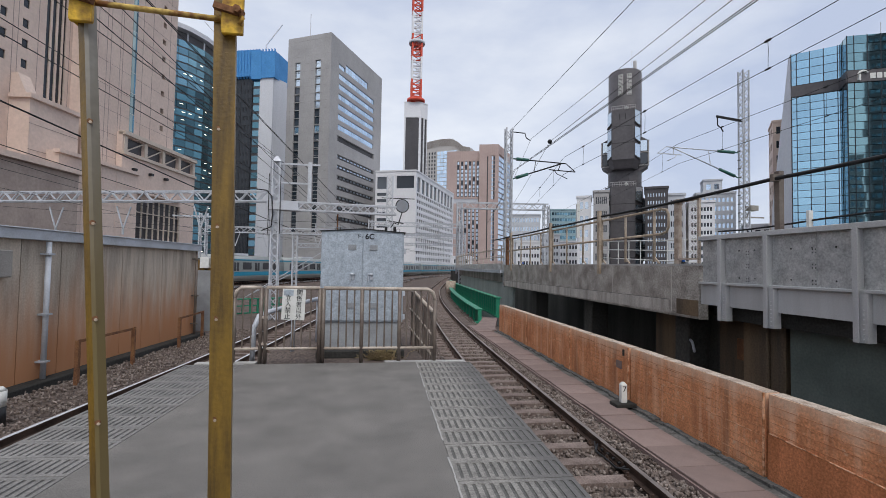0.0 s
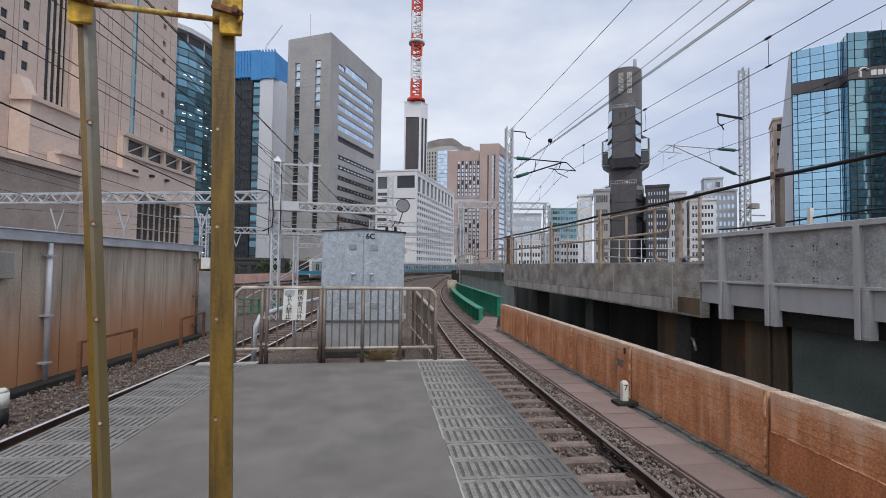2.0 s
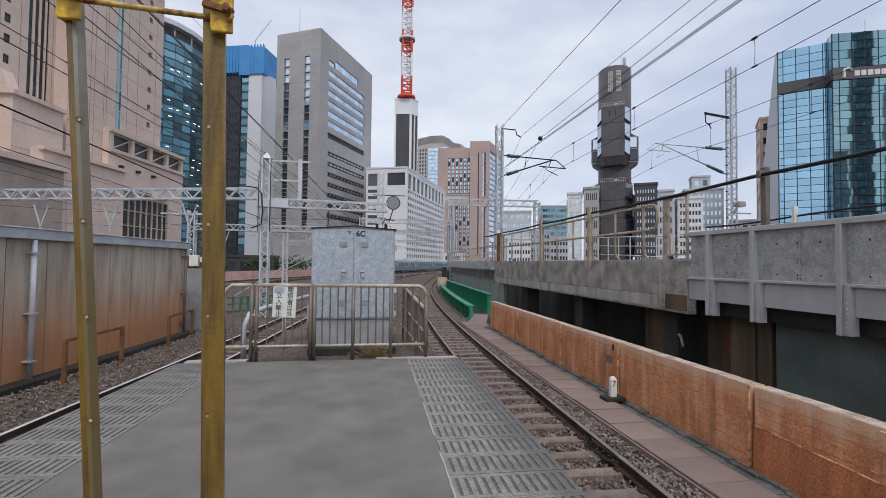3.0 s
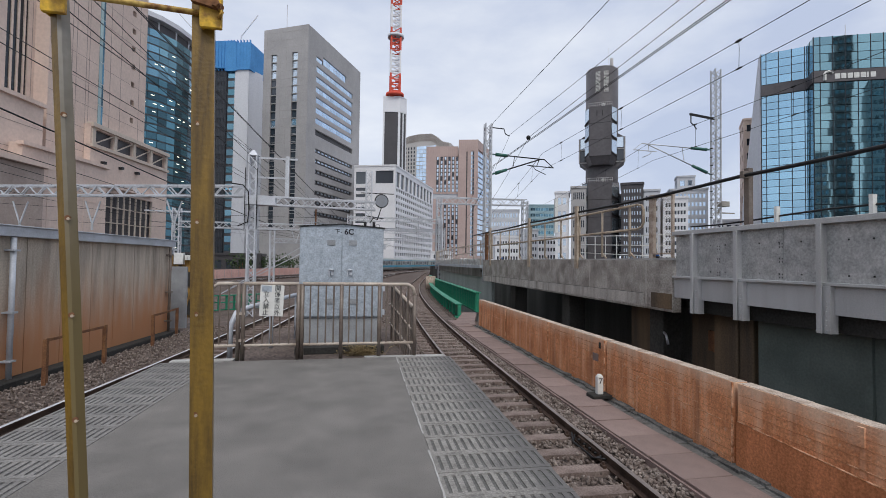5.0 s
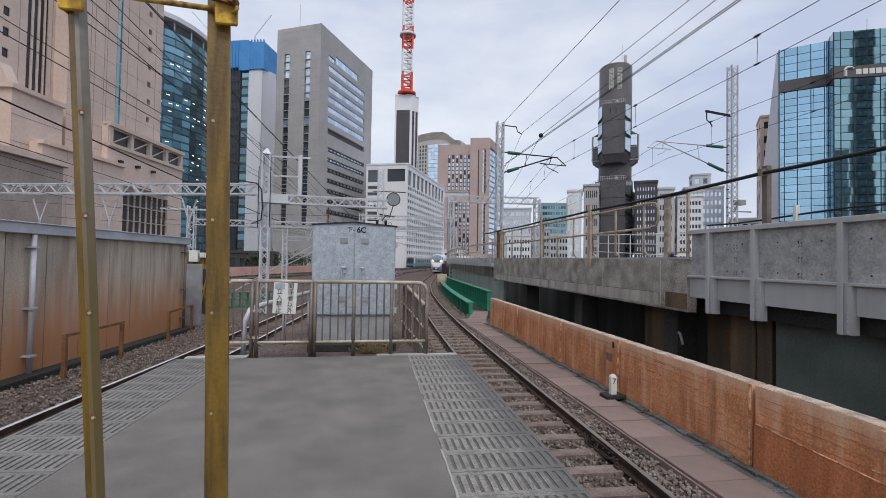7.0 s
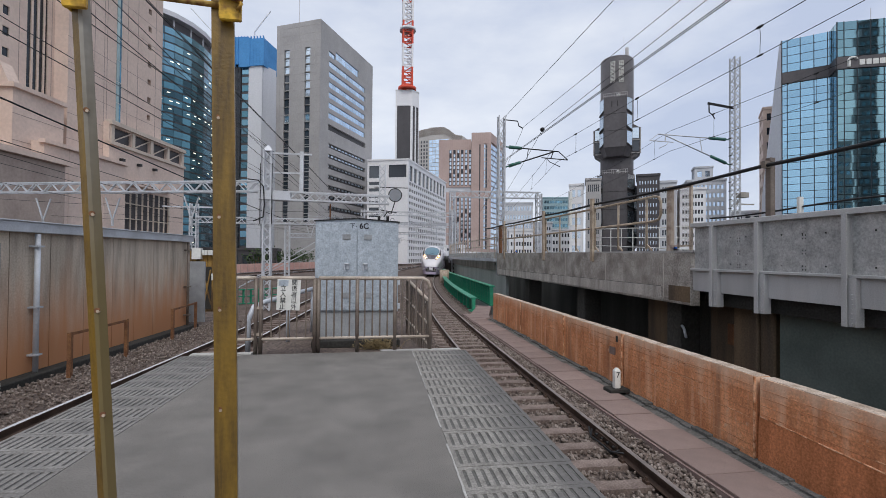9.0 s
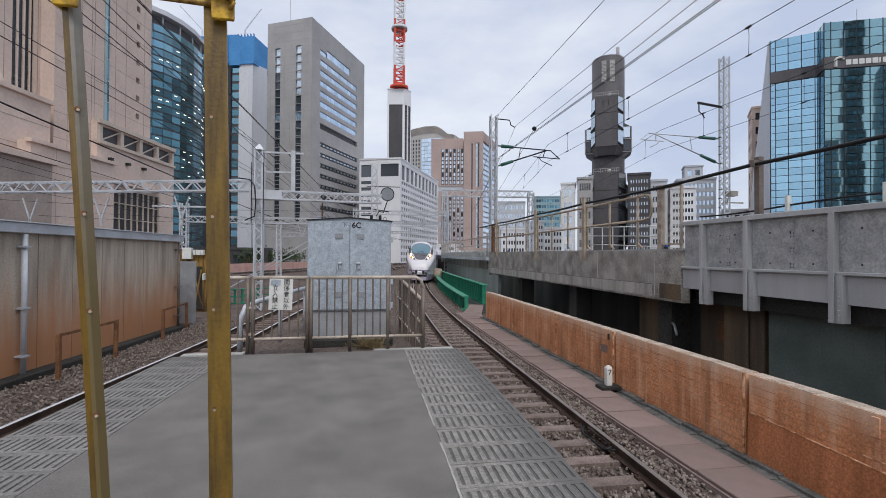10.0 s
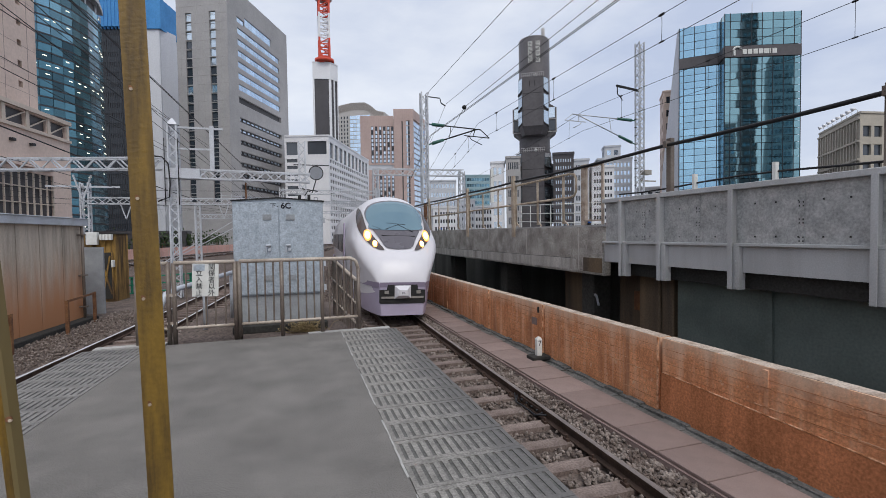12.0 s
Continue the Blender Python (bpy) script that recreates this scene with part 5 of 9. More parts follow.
def make_left_wall():
    lw = empty("wall_noise_barrier", left_wall_pose(0))
    tagged(lw, "tall grey metal panel wall with rust rising from its foot", "wall", kind="structure")
    rng = random.Random(2)
    y, i = 0.0, 0
    while y > -26:
        w = rng.uniform(1.02, 1.16)
        bm = bmesh.new()
        add_box(bm, -0.1, 0.0, y - w + 0.022, y, -1.2, 2.0)
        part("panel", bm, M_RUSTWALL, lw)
        y -= w
    bm = bmesh.new()
    add_box(bm, -0.2, 0.16, -26, 0.1, 2.0, 2.22)
    add_box(bm, -0.2, 0.19, -26, 0.12, 2.22, 2.25)
    part("coping", bm, M_PALE_STEEL, lw, "pale painted steel coping", bevel=0.008)
    for yy in (-0.22, -7.15):
        bm = bmesh.new()
        add_tube(bm, (0.12, yy, -1.1), (0.12, yy, 1.98), 0.055 if yy < -1 else 0.045, 10)
        for z in (-0.7, 0.35, 1.7):
            add_box(bm, 0.0, 0.2, yy - 0.09, yy + 0.09, z - 0.02, z + 0.02)
        part("drain_pipe", bm, M_PALE_STEEL if yy < -1 else M_FENCE, lw, "pale drain pipe" if yy < -1 else "dull brown drain pipe")
    bm = bmesh.new()
    add_box(bm, 0, 0.16, -9.3, -8.1, 1.2, 1.76)
    part("wall_box", bm, M_CONCRETE, lw, "weathered grey junction box", bevel=0.02)
    bm = bmesh.new()
    add_box(bm, -0.1, 0.35, -26, 0.2, -1.3, -1.08)
    part("foot", bm, M_DARK, lw, bevel=0.02)
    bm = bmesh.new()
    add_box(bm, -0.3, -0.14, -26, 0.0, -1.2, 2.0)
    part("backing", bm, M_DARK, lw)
    # return panel and grey sheet past the corner
    bm = bmesh.new()
    add_box(bm, -3, 0.0, 0.02, 0.12, -1.2, 2.0)
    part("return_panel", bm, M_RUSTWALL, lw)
    bm = bmesh.new()
    add_box(bm, -0.72, -0.12, 1.7, 1.8, -1.24, 1.25)
    tagged(link("sheet_screen", bm, M_GALV_BASE), "grey sheet steel screen past the wall corner", "screen", kind="structure").matrix_world = left_wall_pose(0)
    # low rusty barriers
    for (x0, y0), (x1, y1) in (((-6.62, 11.9), (-6.5, 14.1)), ((-6.3, 16.6), (-6.36, 18.8))):
        bar = empty("low_barrier", pose(x0, y0, -1.24))
        tagged(bar, "low rusty angle-iron barrier standing in the ballast", "barrier", "rusty barriers")
        for dx, dy in ((0, 0), (x1 - x0, y1 - y0)):
            bm = bmesh.new()
            add_box(bm, dx - 0.035, dx + 0.035, dy - 0.035, dy + 0.035, 0, 1.0)
            add_box(bm, dx + 0.035, dx + 0.05, dy - 0.045, dy + 0.045, 0, 1.02)
            part("post", bm, M_RUST, bar)
        bm = bmesh.new()
        add_bar(bm, (0, 0, 0.97), (x1 - x0, y1 - y0, 0.97), 0.03, 0.06)
        part("bar", bm, M_RUST, bar)
    mk = empty("stop_marker", pose(-6.2, 9.1, -1.24))
    tagged(mk, "short white-capped black marker post in the ballast", "marker post")
    bm = bmesh.new()
    add_tube(bm, (0, 0, 0), (0, 0, 0.34), 0.12, 12)
    part("base", bm, M_BLACK, mk)
    bm = bmesh.new()
    add_tube(bm, (0, 0, 0.34), (0, 0, 0.6), 0.12, 12)
    add_tube(bm, (0, 0, 0.6), (0, 0, 0.66), 0.12, 12, 0.07)
    part("cap", bm, M_WHITE, mk)


def make_yellow_hut():
    hut = empty("equipment_hut", pose(-9.0, 24.5, 0, 0, 0, -4))
    tagged(hut, "ochre stained wooden equipment hut with cabinets and a dark doorway", "hut")
    m_wood = make_mat("ochre_boards", (0.38, 0.225, 0.06), 0.8, 0, 0.35, 30, 4, 0.3, 0.3, (0.10, 0.06, 0.028), streak=True, edge=(0.4, 0.6))
    bm = bmesh.new()
    add_box(bm, 0, 1.6, 0, 1.4, -1.24, 1.75)
    part("body", bm, m_wood, hut)
    for k in range(6):
        bm = bmesh.new()
        add_box(bm, 0.03 + k * 0.25, 0.235 + k * 0.25, -0.03, 0.0, -1.15, 1.72)
        part("board", bm, m_wood, hut)
    bm = bmesh.new()
    add_box(bm, 1.08, 1.5, -0.06, -0.03, -1.1, 0.95)
    part("doorway", bm, M_DARK, hut)
    bm = bmesh.new()
    for a, b in (((1.12, -0.07, -1.0), (1.42, -0.07, 0.8)), ((1.46, -0.07, -0.9), (1.16, -0.07, 0.3)), ((1.07, -0.07, -1.1), (1.07, -0.07, 0.95)), ((1.51, -0.07, -1.1), (1.51, -0.07, 0.95))):
        add_bar(bm, a, b, 0.06, 0.06)
    part("brace", bm, m_wood, hut)
    for x0, x1, z0, z1 in ((0.6, 1.02, 1.3, 1.85), (1.1, 1.2, 1.5, 1.75), (1.22, 1.32, 1.5, 1.75), (1.34, 1.44, 1.5, 1.75), (1.46, 1.56, 1.5, 1.75), (0.8, 0.97, -0.2, 0.5), (1.53, 1.6, 0.3, 0.62)):
        bm = bmesh.new()
        add_box(bm, x0, x1, -0.28, -0.03, z0, z1)
        part("white_cabinet", bm, M_WHITE, hut, bevel=0.015)
    bm = bmesh.new()
    add_box(bm, -0.03, 1.63, -0.03, 1.45, 1.75, 1.79)
    part("roof", bm, M_DARK, hut)
    bm = bmesh.new()
    add_line(bm, [(0.4, -0.06, -0.1), (0.55, -0.08, -0.5), (0.45, -0.06, -1.1)], 0.03, 6)
    part("hose", bm, M_BLACK, hut)


# ---- facade tools ----
def face_pose(a, b):
    """Local u runs from a to b, v goes into the building, z is up."""
    d = Vector((b[0] - a[0], b[1] - a[1], 0)).normalized()
    m = Matrix((d, Vector((-d.y, d.x, 0)), Vector((0, 0, 1)))).transposed().to_4x4()
    m.translation = (a[0], a[1], 0)
    return m, math.hypot(b[0] - a[0], b[1] - a[1])


def holed_wall(bm, m, length, z0, z1, holes, depth):
    """A wall face with real openings and their reveals."""
    us = sorted({0.0, length, *[min(max(h[i], 0), length) for h in holes for i in (0, 1)]})
    zs = sorted({z0, z1, *[h[i] for h in holes for i in (2, 3)]})
    grid = {}

    def vert(i, j):
        if (i, j) not in grid:
            grid[i, j] = bm.verts.new(m @ Vector((us[i], 0, zs[j])))
        return grid[i, j]

    for i in range(len(us) - 1):
        for j in range(len(zs) - 1):
            cu, cz = (us[i] + us[i + 1]) / 2, (zs[j] + zs[j + 1]) / 2
            if not any(h[0] < cu < h[1] and h[2] < cz < h[3] for h in holes):
                bm.faces.new((vert(i, j), vert(i + 1, j), vert(i + 1, j + 1), vert(i, j + 1)))
    for u0, u1, a, b in holes:
        f = [bm.verts.new(m @ Vector(q)) for q in ((u0, 0, a), (u1, 0, a), (u1, 0, b), (u0, 0, b))]
        k = [bm.verts.new(m @ Vector(q)) for q in ((u0, depth, a), (u1, depth, a), (u1, depth, b), (u0, depth, b))]
        for i in range(4):
            bm.faces.new((f[i], f[(i + 1) % 4], k[(i + 1) % 4], k[i]))
        bm.faces.new(k)
    bmesh.ops.remove_doubles(bm, verts=bm.verts, dist=0.001)


PANES = {}


def pane(parent, m, u, z, w, h, v, material, name="window", thick=0.08):
    key = (round(w, 2), round(h, 2), material.name, thick)
    if key not in PANES:
        bm = bmesh.new()
        add_box(bm, 0, w, -thick, 0, 0, h)
        PANES[key] = mesh_of(name, bm, material)
    return piece(name, PANES[key], parent, m @ Matrix.Translation((u, v, z)))


def plain_wall(bm, m, length, z0, z1):
    bm.faces.new([bm.verts.new(m @ Vector(q)) for q in ((0, 0, z0), (length, 0, z0), (length, 0, z1), (0, 0, z1))])


def block(name, label, category, pts, top, material, holes=None, pane_mat=None, depth=0.5, base=-7.0, group="", split=0.0, roof_mat=None):
    """A building on a plan polygon, seen corners first from left to right. holes: face number -> openings (u0, u1, z0, z1)."""
    ob = empty(name)
    tagged(ob, label, category, group)
    holes = holes or {}
    n = len(pts)
    for i in range(n):
        a, b = pts[i], pts[(i + 1) % n]
        m, length = face_pose(a, b)
        bm = bmesh.new()
        hs = holes.get(i, [])
        if hs:
            holed_wall(bm, m, length, base, top, hs, depth)
            bmesh.ops.remove_doubles(bm, verts=bm.verts, dist=0.001)
        else:
            plain_wall(bm, m, length, base, top)
        part("wall", bm, material, ob)
        for u0, u1, z0, z1 in hs:
            if split and u1 - u0 > split * 1.5:
                k = max(1, round((u1 - u0) / split))
                w = (u1 - u0) / k
                for j in range(k):
                    pane(ob, m, u0 + w * j + 0.05, z0, w - 0.1, z1 - z0, depth * 0.9, pane_mat)
            else:
                pane(ob, m, u0, z0, u1 - u0, z1 - z0, depth * 0.9, pane_mat)
    bm = bmesh.new()
    bm.faces.new([bm.verts.new((x, y, top)) for x, y in pts])
    part("roof", bm, roof_mat or material, ob)
    bm = bmesh.new()
    for i in range(n):
        a, b = pts[i], pts[(i + 1) % n]
        add_bar(bm, (a[0], a[1], top + 0.25), (b[0], b[1], top + 0.25), 0.4, 0.5)
    part("parapet", bm, material, ob)
    return ob


def grid_holes(length, u0, u1, cols, w, z_top, z_step, rows, h):
    out = []
    for r in range(rows):
        for c in range(cols):
            u = u0 + (u1 - u0) * (c + 0.5) / cols - w / 2
            out.append((u, u + w, z_top - z_step * r - h, z_top - z_step * r))
    return out


M_HOTEL = make_mat("pink_beige_tile", (0.72, 0.575, 0.495), 0.75, 0, 0.08, 3, 0.25, 0.05, 0.3, (0.64, 0.505, 0.435))
M_HOTEL_PALE = make_mat("cream_band", (0.62, 0.53, 0.45), 0.75, 0, 0.06, 3, 0.3, 0.05, 0.3)
M_HOTEL_LOW = make_mat("brown_base_tile", (0.43, 0.35, 0.305), 0.75, 0, 0.12, 4, 0.4, 0.05, 0.3, (0.35, 0.28, 0.245))
M_JOINT = make_mat("facade_joint", (0.4, 0.32, 0.29), 0.9, 0, 0.1, 3, 0.3, 0.0, 0.2)
M_GREYTILE = make_mat("grey_tile", (0.42, 0.408, 0.405), 0.7, 0, 0.07, 2, 0.15, 0.05, 0.3, (0.355, 0.345, 0.345))
M_WHITETILE = make_mat("white_tile", (0.8, 0.8, 0.82), 0.6, 0, 0.05, 2, 0.15, 0.03, 0.3, (0.74, 0.74, 0.76))
M_REDTILE = make_mat("reddish_stone", (0.52, 0.40, 0.365), 0.8, 0, 0.06, 1, 0.1, 0.03, 0.3, (0.46, 0.35, 0.32))
M_BLUESHEET = make_mat("blue_tarpaulin", (0.085, 0.30, 0.62), 0.7, 0, 0.1, 2, 0.3, 0.1, 0.3, (0.07, 0.26, 0.56))
M_PALECLAD = make_mat("pale_cladding", (0.66, 0.67, 0.7), 0.6, 0.1, 0.06, 2, 0.2, 0.02, 0.4, (0.6, 0.61, 0.65), streak=True)
M_DARKCLAD = make_mat("dark_bronze_cladding", (0.085, 0.08, 0.085), 0.5, 0.2, 0.1, 2, 0.2, 0.02, 0.4)
M_NIGHTGLASS = make_mat("blue_black_glazing", (0.018, 0.024, 0.032), 0.25, 0.1, 0.15, 2, 0.3, 0.0, 0.5)
M_TOWER = make_mat("dark_brown_aluminium", (0.118, 0.110, 0.116), 0.5, 0.2, 0.12, 1.5, 0.2, 0.03, 0.4, (0.092, 0.086, 0.09))
# distance haze is mixed into these two facade colours
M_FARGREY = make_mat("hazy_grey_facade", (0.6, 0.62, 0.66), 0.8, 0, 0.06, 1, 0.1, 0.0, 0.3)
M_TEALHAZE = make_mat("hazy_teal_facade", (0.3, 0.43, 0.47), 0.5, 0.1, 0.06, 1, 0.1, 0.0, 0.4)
M_RED = make_mat("aviation_red", (0.68, 0.085, 0.045), 0.6, 0, 0.08, 2, 0.3, 0.0, 0.4)
M_PINKWALL = make_mat("pink_parapet", (0.70, 0.44, 0.38), 0.85, 0, 0.12, 4, 0.4, 0.1, 0.3, (0.56, 0.33, 0.285))
G_DARK = glass_mat("dark_glass", (0.055, 0.065, 0.08), 0.08, 0.2, 0.35)
G_SKY = glass_mat("sky_glass", (0.62, 0.74, 0.86), 0.03, 0.95, 0.12)
G_TEAL = glass_mat("teal_glass", (0.16, 0.30, 0.37), 0.04, 0.85, 0.5)
G_TEALDARK = glass_mat("dark_teal_glass", (0.07, 0.17, 0.215), 0.04, 0.7, 0.6)
G_LIGHT = glass_mat("light_glass", (0.62, 0.70, 0.76), 0.06, 0.85, 0.15)
# one glass in two tints: dimmer and brighter reflections put into the colour
G_BLUE = glass_mat("dim_side_mirror_glass", (0.235, 0.395, 0.445), -0.14, 0.95, 0.12)
G_PALEBLUE = glass_mat("sky_side_mirror_glass", (0.30, 0.50, 0.655), -0.14, 0.9, 0.10)
G_STRIP = glass_mat("pale_green_strip_glass", (0.36, 0.46, 0.43), 0.02, 0.5, 0.12)
E_LAMP = glow_mat("office_lamp", (1.0, 0.93, 0.75), 1.6)


# ---- buildings, left to right ----
def make_hotel():
    a = Vector((-39.77, 23.68))
    u = Vector((0.143, 0.9897))
    at = lambda s, v=0.0: tuple(a + u * s + Vector((-u.y, u.x)) * v)
    hotel = empty("hotel")
    tagged(hotel, "large pink-beige tiled hotel with stepped wings and slot windows", "building")

    def wing(s0, s1, v, top, holes=(), mat=M_HOTEL, depth=0.6, gm=G_DARK, base=-7, split=0):
        m, length = face_pose(at(s0, v), at(s1, v))
        bm = bmesh.new()
        holed_wall(bm, m, length, base, top, [(h[0] - s0, h[1] - s0, h[2], h[3]) for h in holes], depth)
        back = 25
        for q in (((0, 0), (0, back)), ((length, 0), (length, back))):
            bm.faces.new([bm.verts.new(m @ Vector((*p, z))) for p, z in ((q[0], base), (q[1], base), (q[1], top), (q[0], top))])
        bm.faces.new([bm.verts.new(m @ Vector((*p, top))) for p in ((0, 0), (length, 0), (length, back), (0, back))])
        part("wall", bm, mat, hotel)
        for h in holes:
            k = max(1, round((h[1] - h[0]) / split)) if split else 1
            w = (h[1] - h[0]) / k
            for j in range(k):
                pane(hotel, m, h[0] - s0 + w * j + 0.03, h[2], w - 0.06, h[3] - h[2], depth * 0.9, gm)
        return m

    # tall slab
    holes = [(52.1, 52.9, 21.5 + 2.66 * i, 22.3 + 2.66 * i) for i in range(14)]
    m = wing(37.2, 55.7, 0.6, 62.5, holes)
    # tall glazed strip beside the slab's joint
    for k in range(15):
        pane(hotel, m, 45.35 - 37.2, 19.0 + 2.9 * k, 0.6, 2.84, 0.02, G_STRIP, "strip_pane", 0.06)
        pane(hotel, m, 45.97 - 37.2, 19.0 + 2.9 * k, 0.3, 2.8, 0.02, G_TEALDARK, "strip_pane", 0.06)
    bm = bmesh.new()
    for s in (39.2, 40.7, 41.4, 43.1, 43.6, 47.6, 49.8, 54.0):
        add_box(bm, s - 37.2 - 0.03, s - 37.2 + 0.03, -0.02, 0.05, 14, 62, m)
    for z in range(12, 62, 3):
        add_box(bm, 0, 18.5, -0.018, 0.05, z, z + 0.05, m)
    tagged(part("panel_joints", bm, M_JOINT, hotel), kind="stuff")
    m = wing(8, 37.2, 2.2, 62, gm=M_NIGHTGLASS, depth=0.22, holes=[(33.55, 34.1, 19.5, 60), (34.35, 34.9, 19.5, 60), (35.15, 35.7, 19.5, 60), (35.9, 36.25, 19.5, 60)] + [(u, u + 0.75, 21.9 + 2.18 * k, 22.85 + 2.18 * k) for u in (30.7, 28.2) for k in range(12)])
    bm = bmesh.new()
    for s in (29.6, 30.2, 32.6, 36.8):
        add_box(bm, s - 8 - 0.03, s - 8 + 0.03, -0.02, 0.05, 10, 62, m)
    tagged(part("panel_joints", bm, M_JOINT, hotel), kind="stuff")
    # stepped lower wings
    m = wing(29.6, 36.0, 0.0, 18.5)
    bm = bmesh.new()
    add_box(bm, -0.3, 6.6, -0.35, 2.0, 18.2, 18.65, m)
    part("cornice", bm, M_HOTEL, hotel)
    bm = bmesh.new()
    g = [bm.verts.new(m @ Vector(q)) for q in ((0.1, 0.5, 18.65), (0.1, 2.2, 18.65), (0.1, 2.2, 20.9), (0.1, 1.5, 20.9), (1.5, 0.5, 18.65), (1.5, 2.2, 18.65), (1.5, 2.2, 20.9), (1.5, 1.5, 20.9))]
    for q in ((0, 1, 2, 3), (4, 7, 6, 5), (0, 3, 7, 4), (3, 2, 6, 7), (0, 4, 5, 1), (1, 5, 6, 2)):
        bm.faces.new([g[k] for k in q])
    part("sloped_skylight", bm, M_HOTEL, hotel)
    for z in (15.6, 12.9):
        bm = bmesh.new()
        add_box(bm, 0.0, 6.4, -0.02, 0.05, z, z + 0.06, m)
        part("band", bm, M_JOINT, hotel)
    m = wing(31.8, 44.6, -1.4, 13.4)
    bm = bmesh.new()
    add_box(bm, -0.3, 12.9, -0.35, 0.4, 13.1, 13.5, m)
    part("cornice", bm, M_HOTEL, hotel)
    for z in (11.2, 8.4):
        bm = bmesh.new()
        add_box(bm, -0.02, 12.8, -0.04, 0.05, z, z + 0.06, m)
        part("band", bm, M_HOTEL, hotel)
    for s in (3.3, 6.2, 8.8):
        bm = bmesh.new()
        add_box(bm, s, s + 0.06, -0.04, 0.05, -7, 13.1, m)
        part("lesene", bm, M_HOTEL, hotel)
    m = wing(12, 33.6, -2.2, 11.3, mat=M_HOTEL_LOW)
    bm = bmesh.new()
    add_box(bm, -0.3, 21.8, -0.5, 0.4, 11.0, 11.55, m)
    part("cornice", bm, M_HOTEL, hotel)
    # podium with braced windows
    m = wing(43.1, 61.0, -0.2, 18.7, [(44.0 + 4.2 * i, 47.5 + 4.2 * i, 16.3, 18.15) for i in range(4)] + [(46.2, 57.0, 4.4, 10.4)], split=2.6, depth=0.5, gm=M_DARKCLAD)
    bm = bmesh.new()
    add_box(bm, 0, 17.9, -0.35, 0.5, 18.35, 18.9, m)
    add_box(bm, 0, 17.9, -0.3, 0.5, 15.75, 16.15, m)
    part("cornice", bm, M_HOTEL_PALE, hotel, "cream cornice bands")
    for i in range(5):
        bm = bmesh.new()
        add_box(bm, 0.25 + 4.2 * i, 0.85 + 4.2 * i, -0.12, 0.1, 16.15, 18.35, m)
        part("pier", bm, M_HOTEL_PALE, hotel)
    for i in range(4):
        bm = bmesh.new()
        p = [m @ Vector((0.95 + 4.2 * i, 0.05, 16.35)), m @ Vector((4.35 + 4.2 * i, 0.05, 18.1))]
        add_bar(bm, p[0], p[1], 0.14, 0.14)
        part("brace", bm, M_HOTEL_PALE, hotel)
    for i in range(3):
        bm = bmesh.new()
        add_box(bm, 2.0 + i * 3.6, 2.5 + i * 3.6, -0.5, 0.1, 13.9, 14.25, m)
        part("wall_lamp", bm, M_BLACK, hotel)
    bm = bmesh.new()
    for i in range(9):
        add_box(bm, 3.15 + i * 1.33, 3.28 + i * 1.33, 0.0, 0.2, 4.4, 10.4, m)
    for z in (6.3, 8.4):
        add_box(bm, 3.1, 13.9, 0.02, 0.2, z, z + 0.12, m)
    part("mullions", bm, M_HOTEL_PALE, hotel)
    bm = bmesh.new()
    add_box(bm, 0.6, 13.2, -0.6, 0.1, 11.0, 11.4, m)
    part("ledge", bm, M_HOTEL, hotel)
    bm = bmesh.new()
    add_box(bm, 0.6, 13.2, -0.4, 0.1, 3.6, 4.2, m)
    part("ledge", bm, M_HOTEL, hotel)


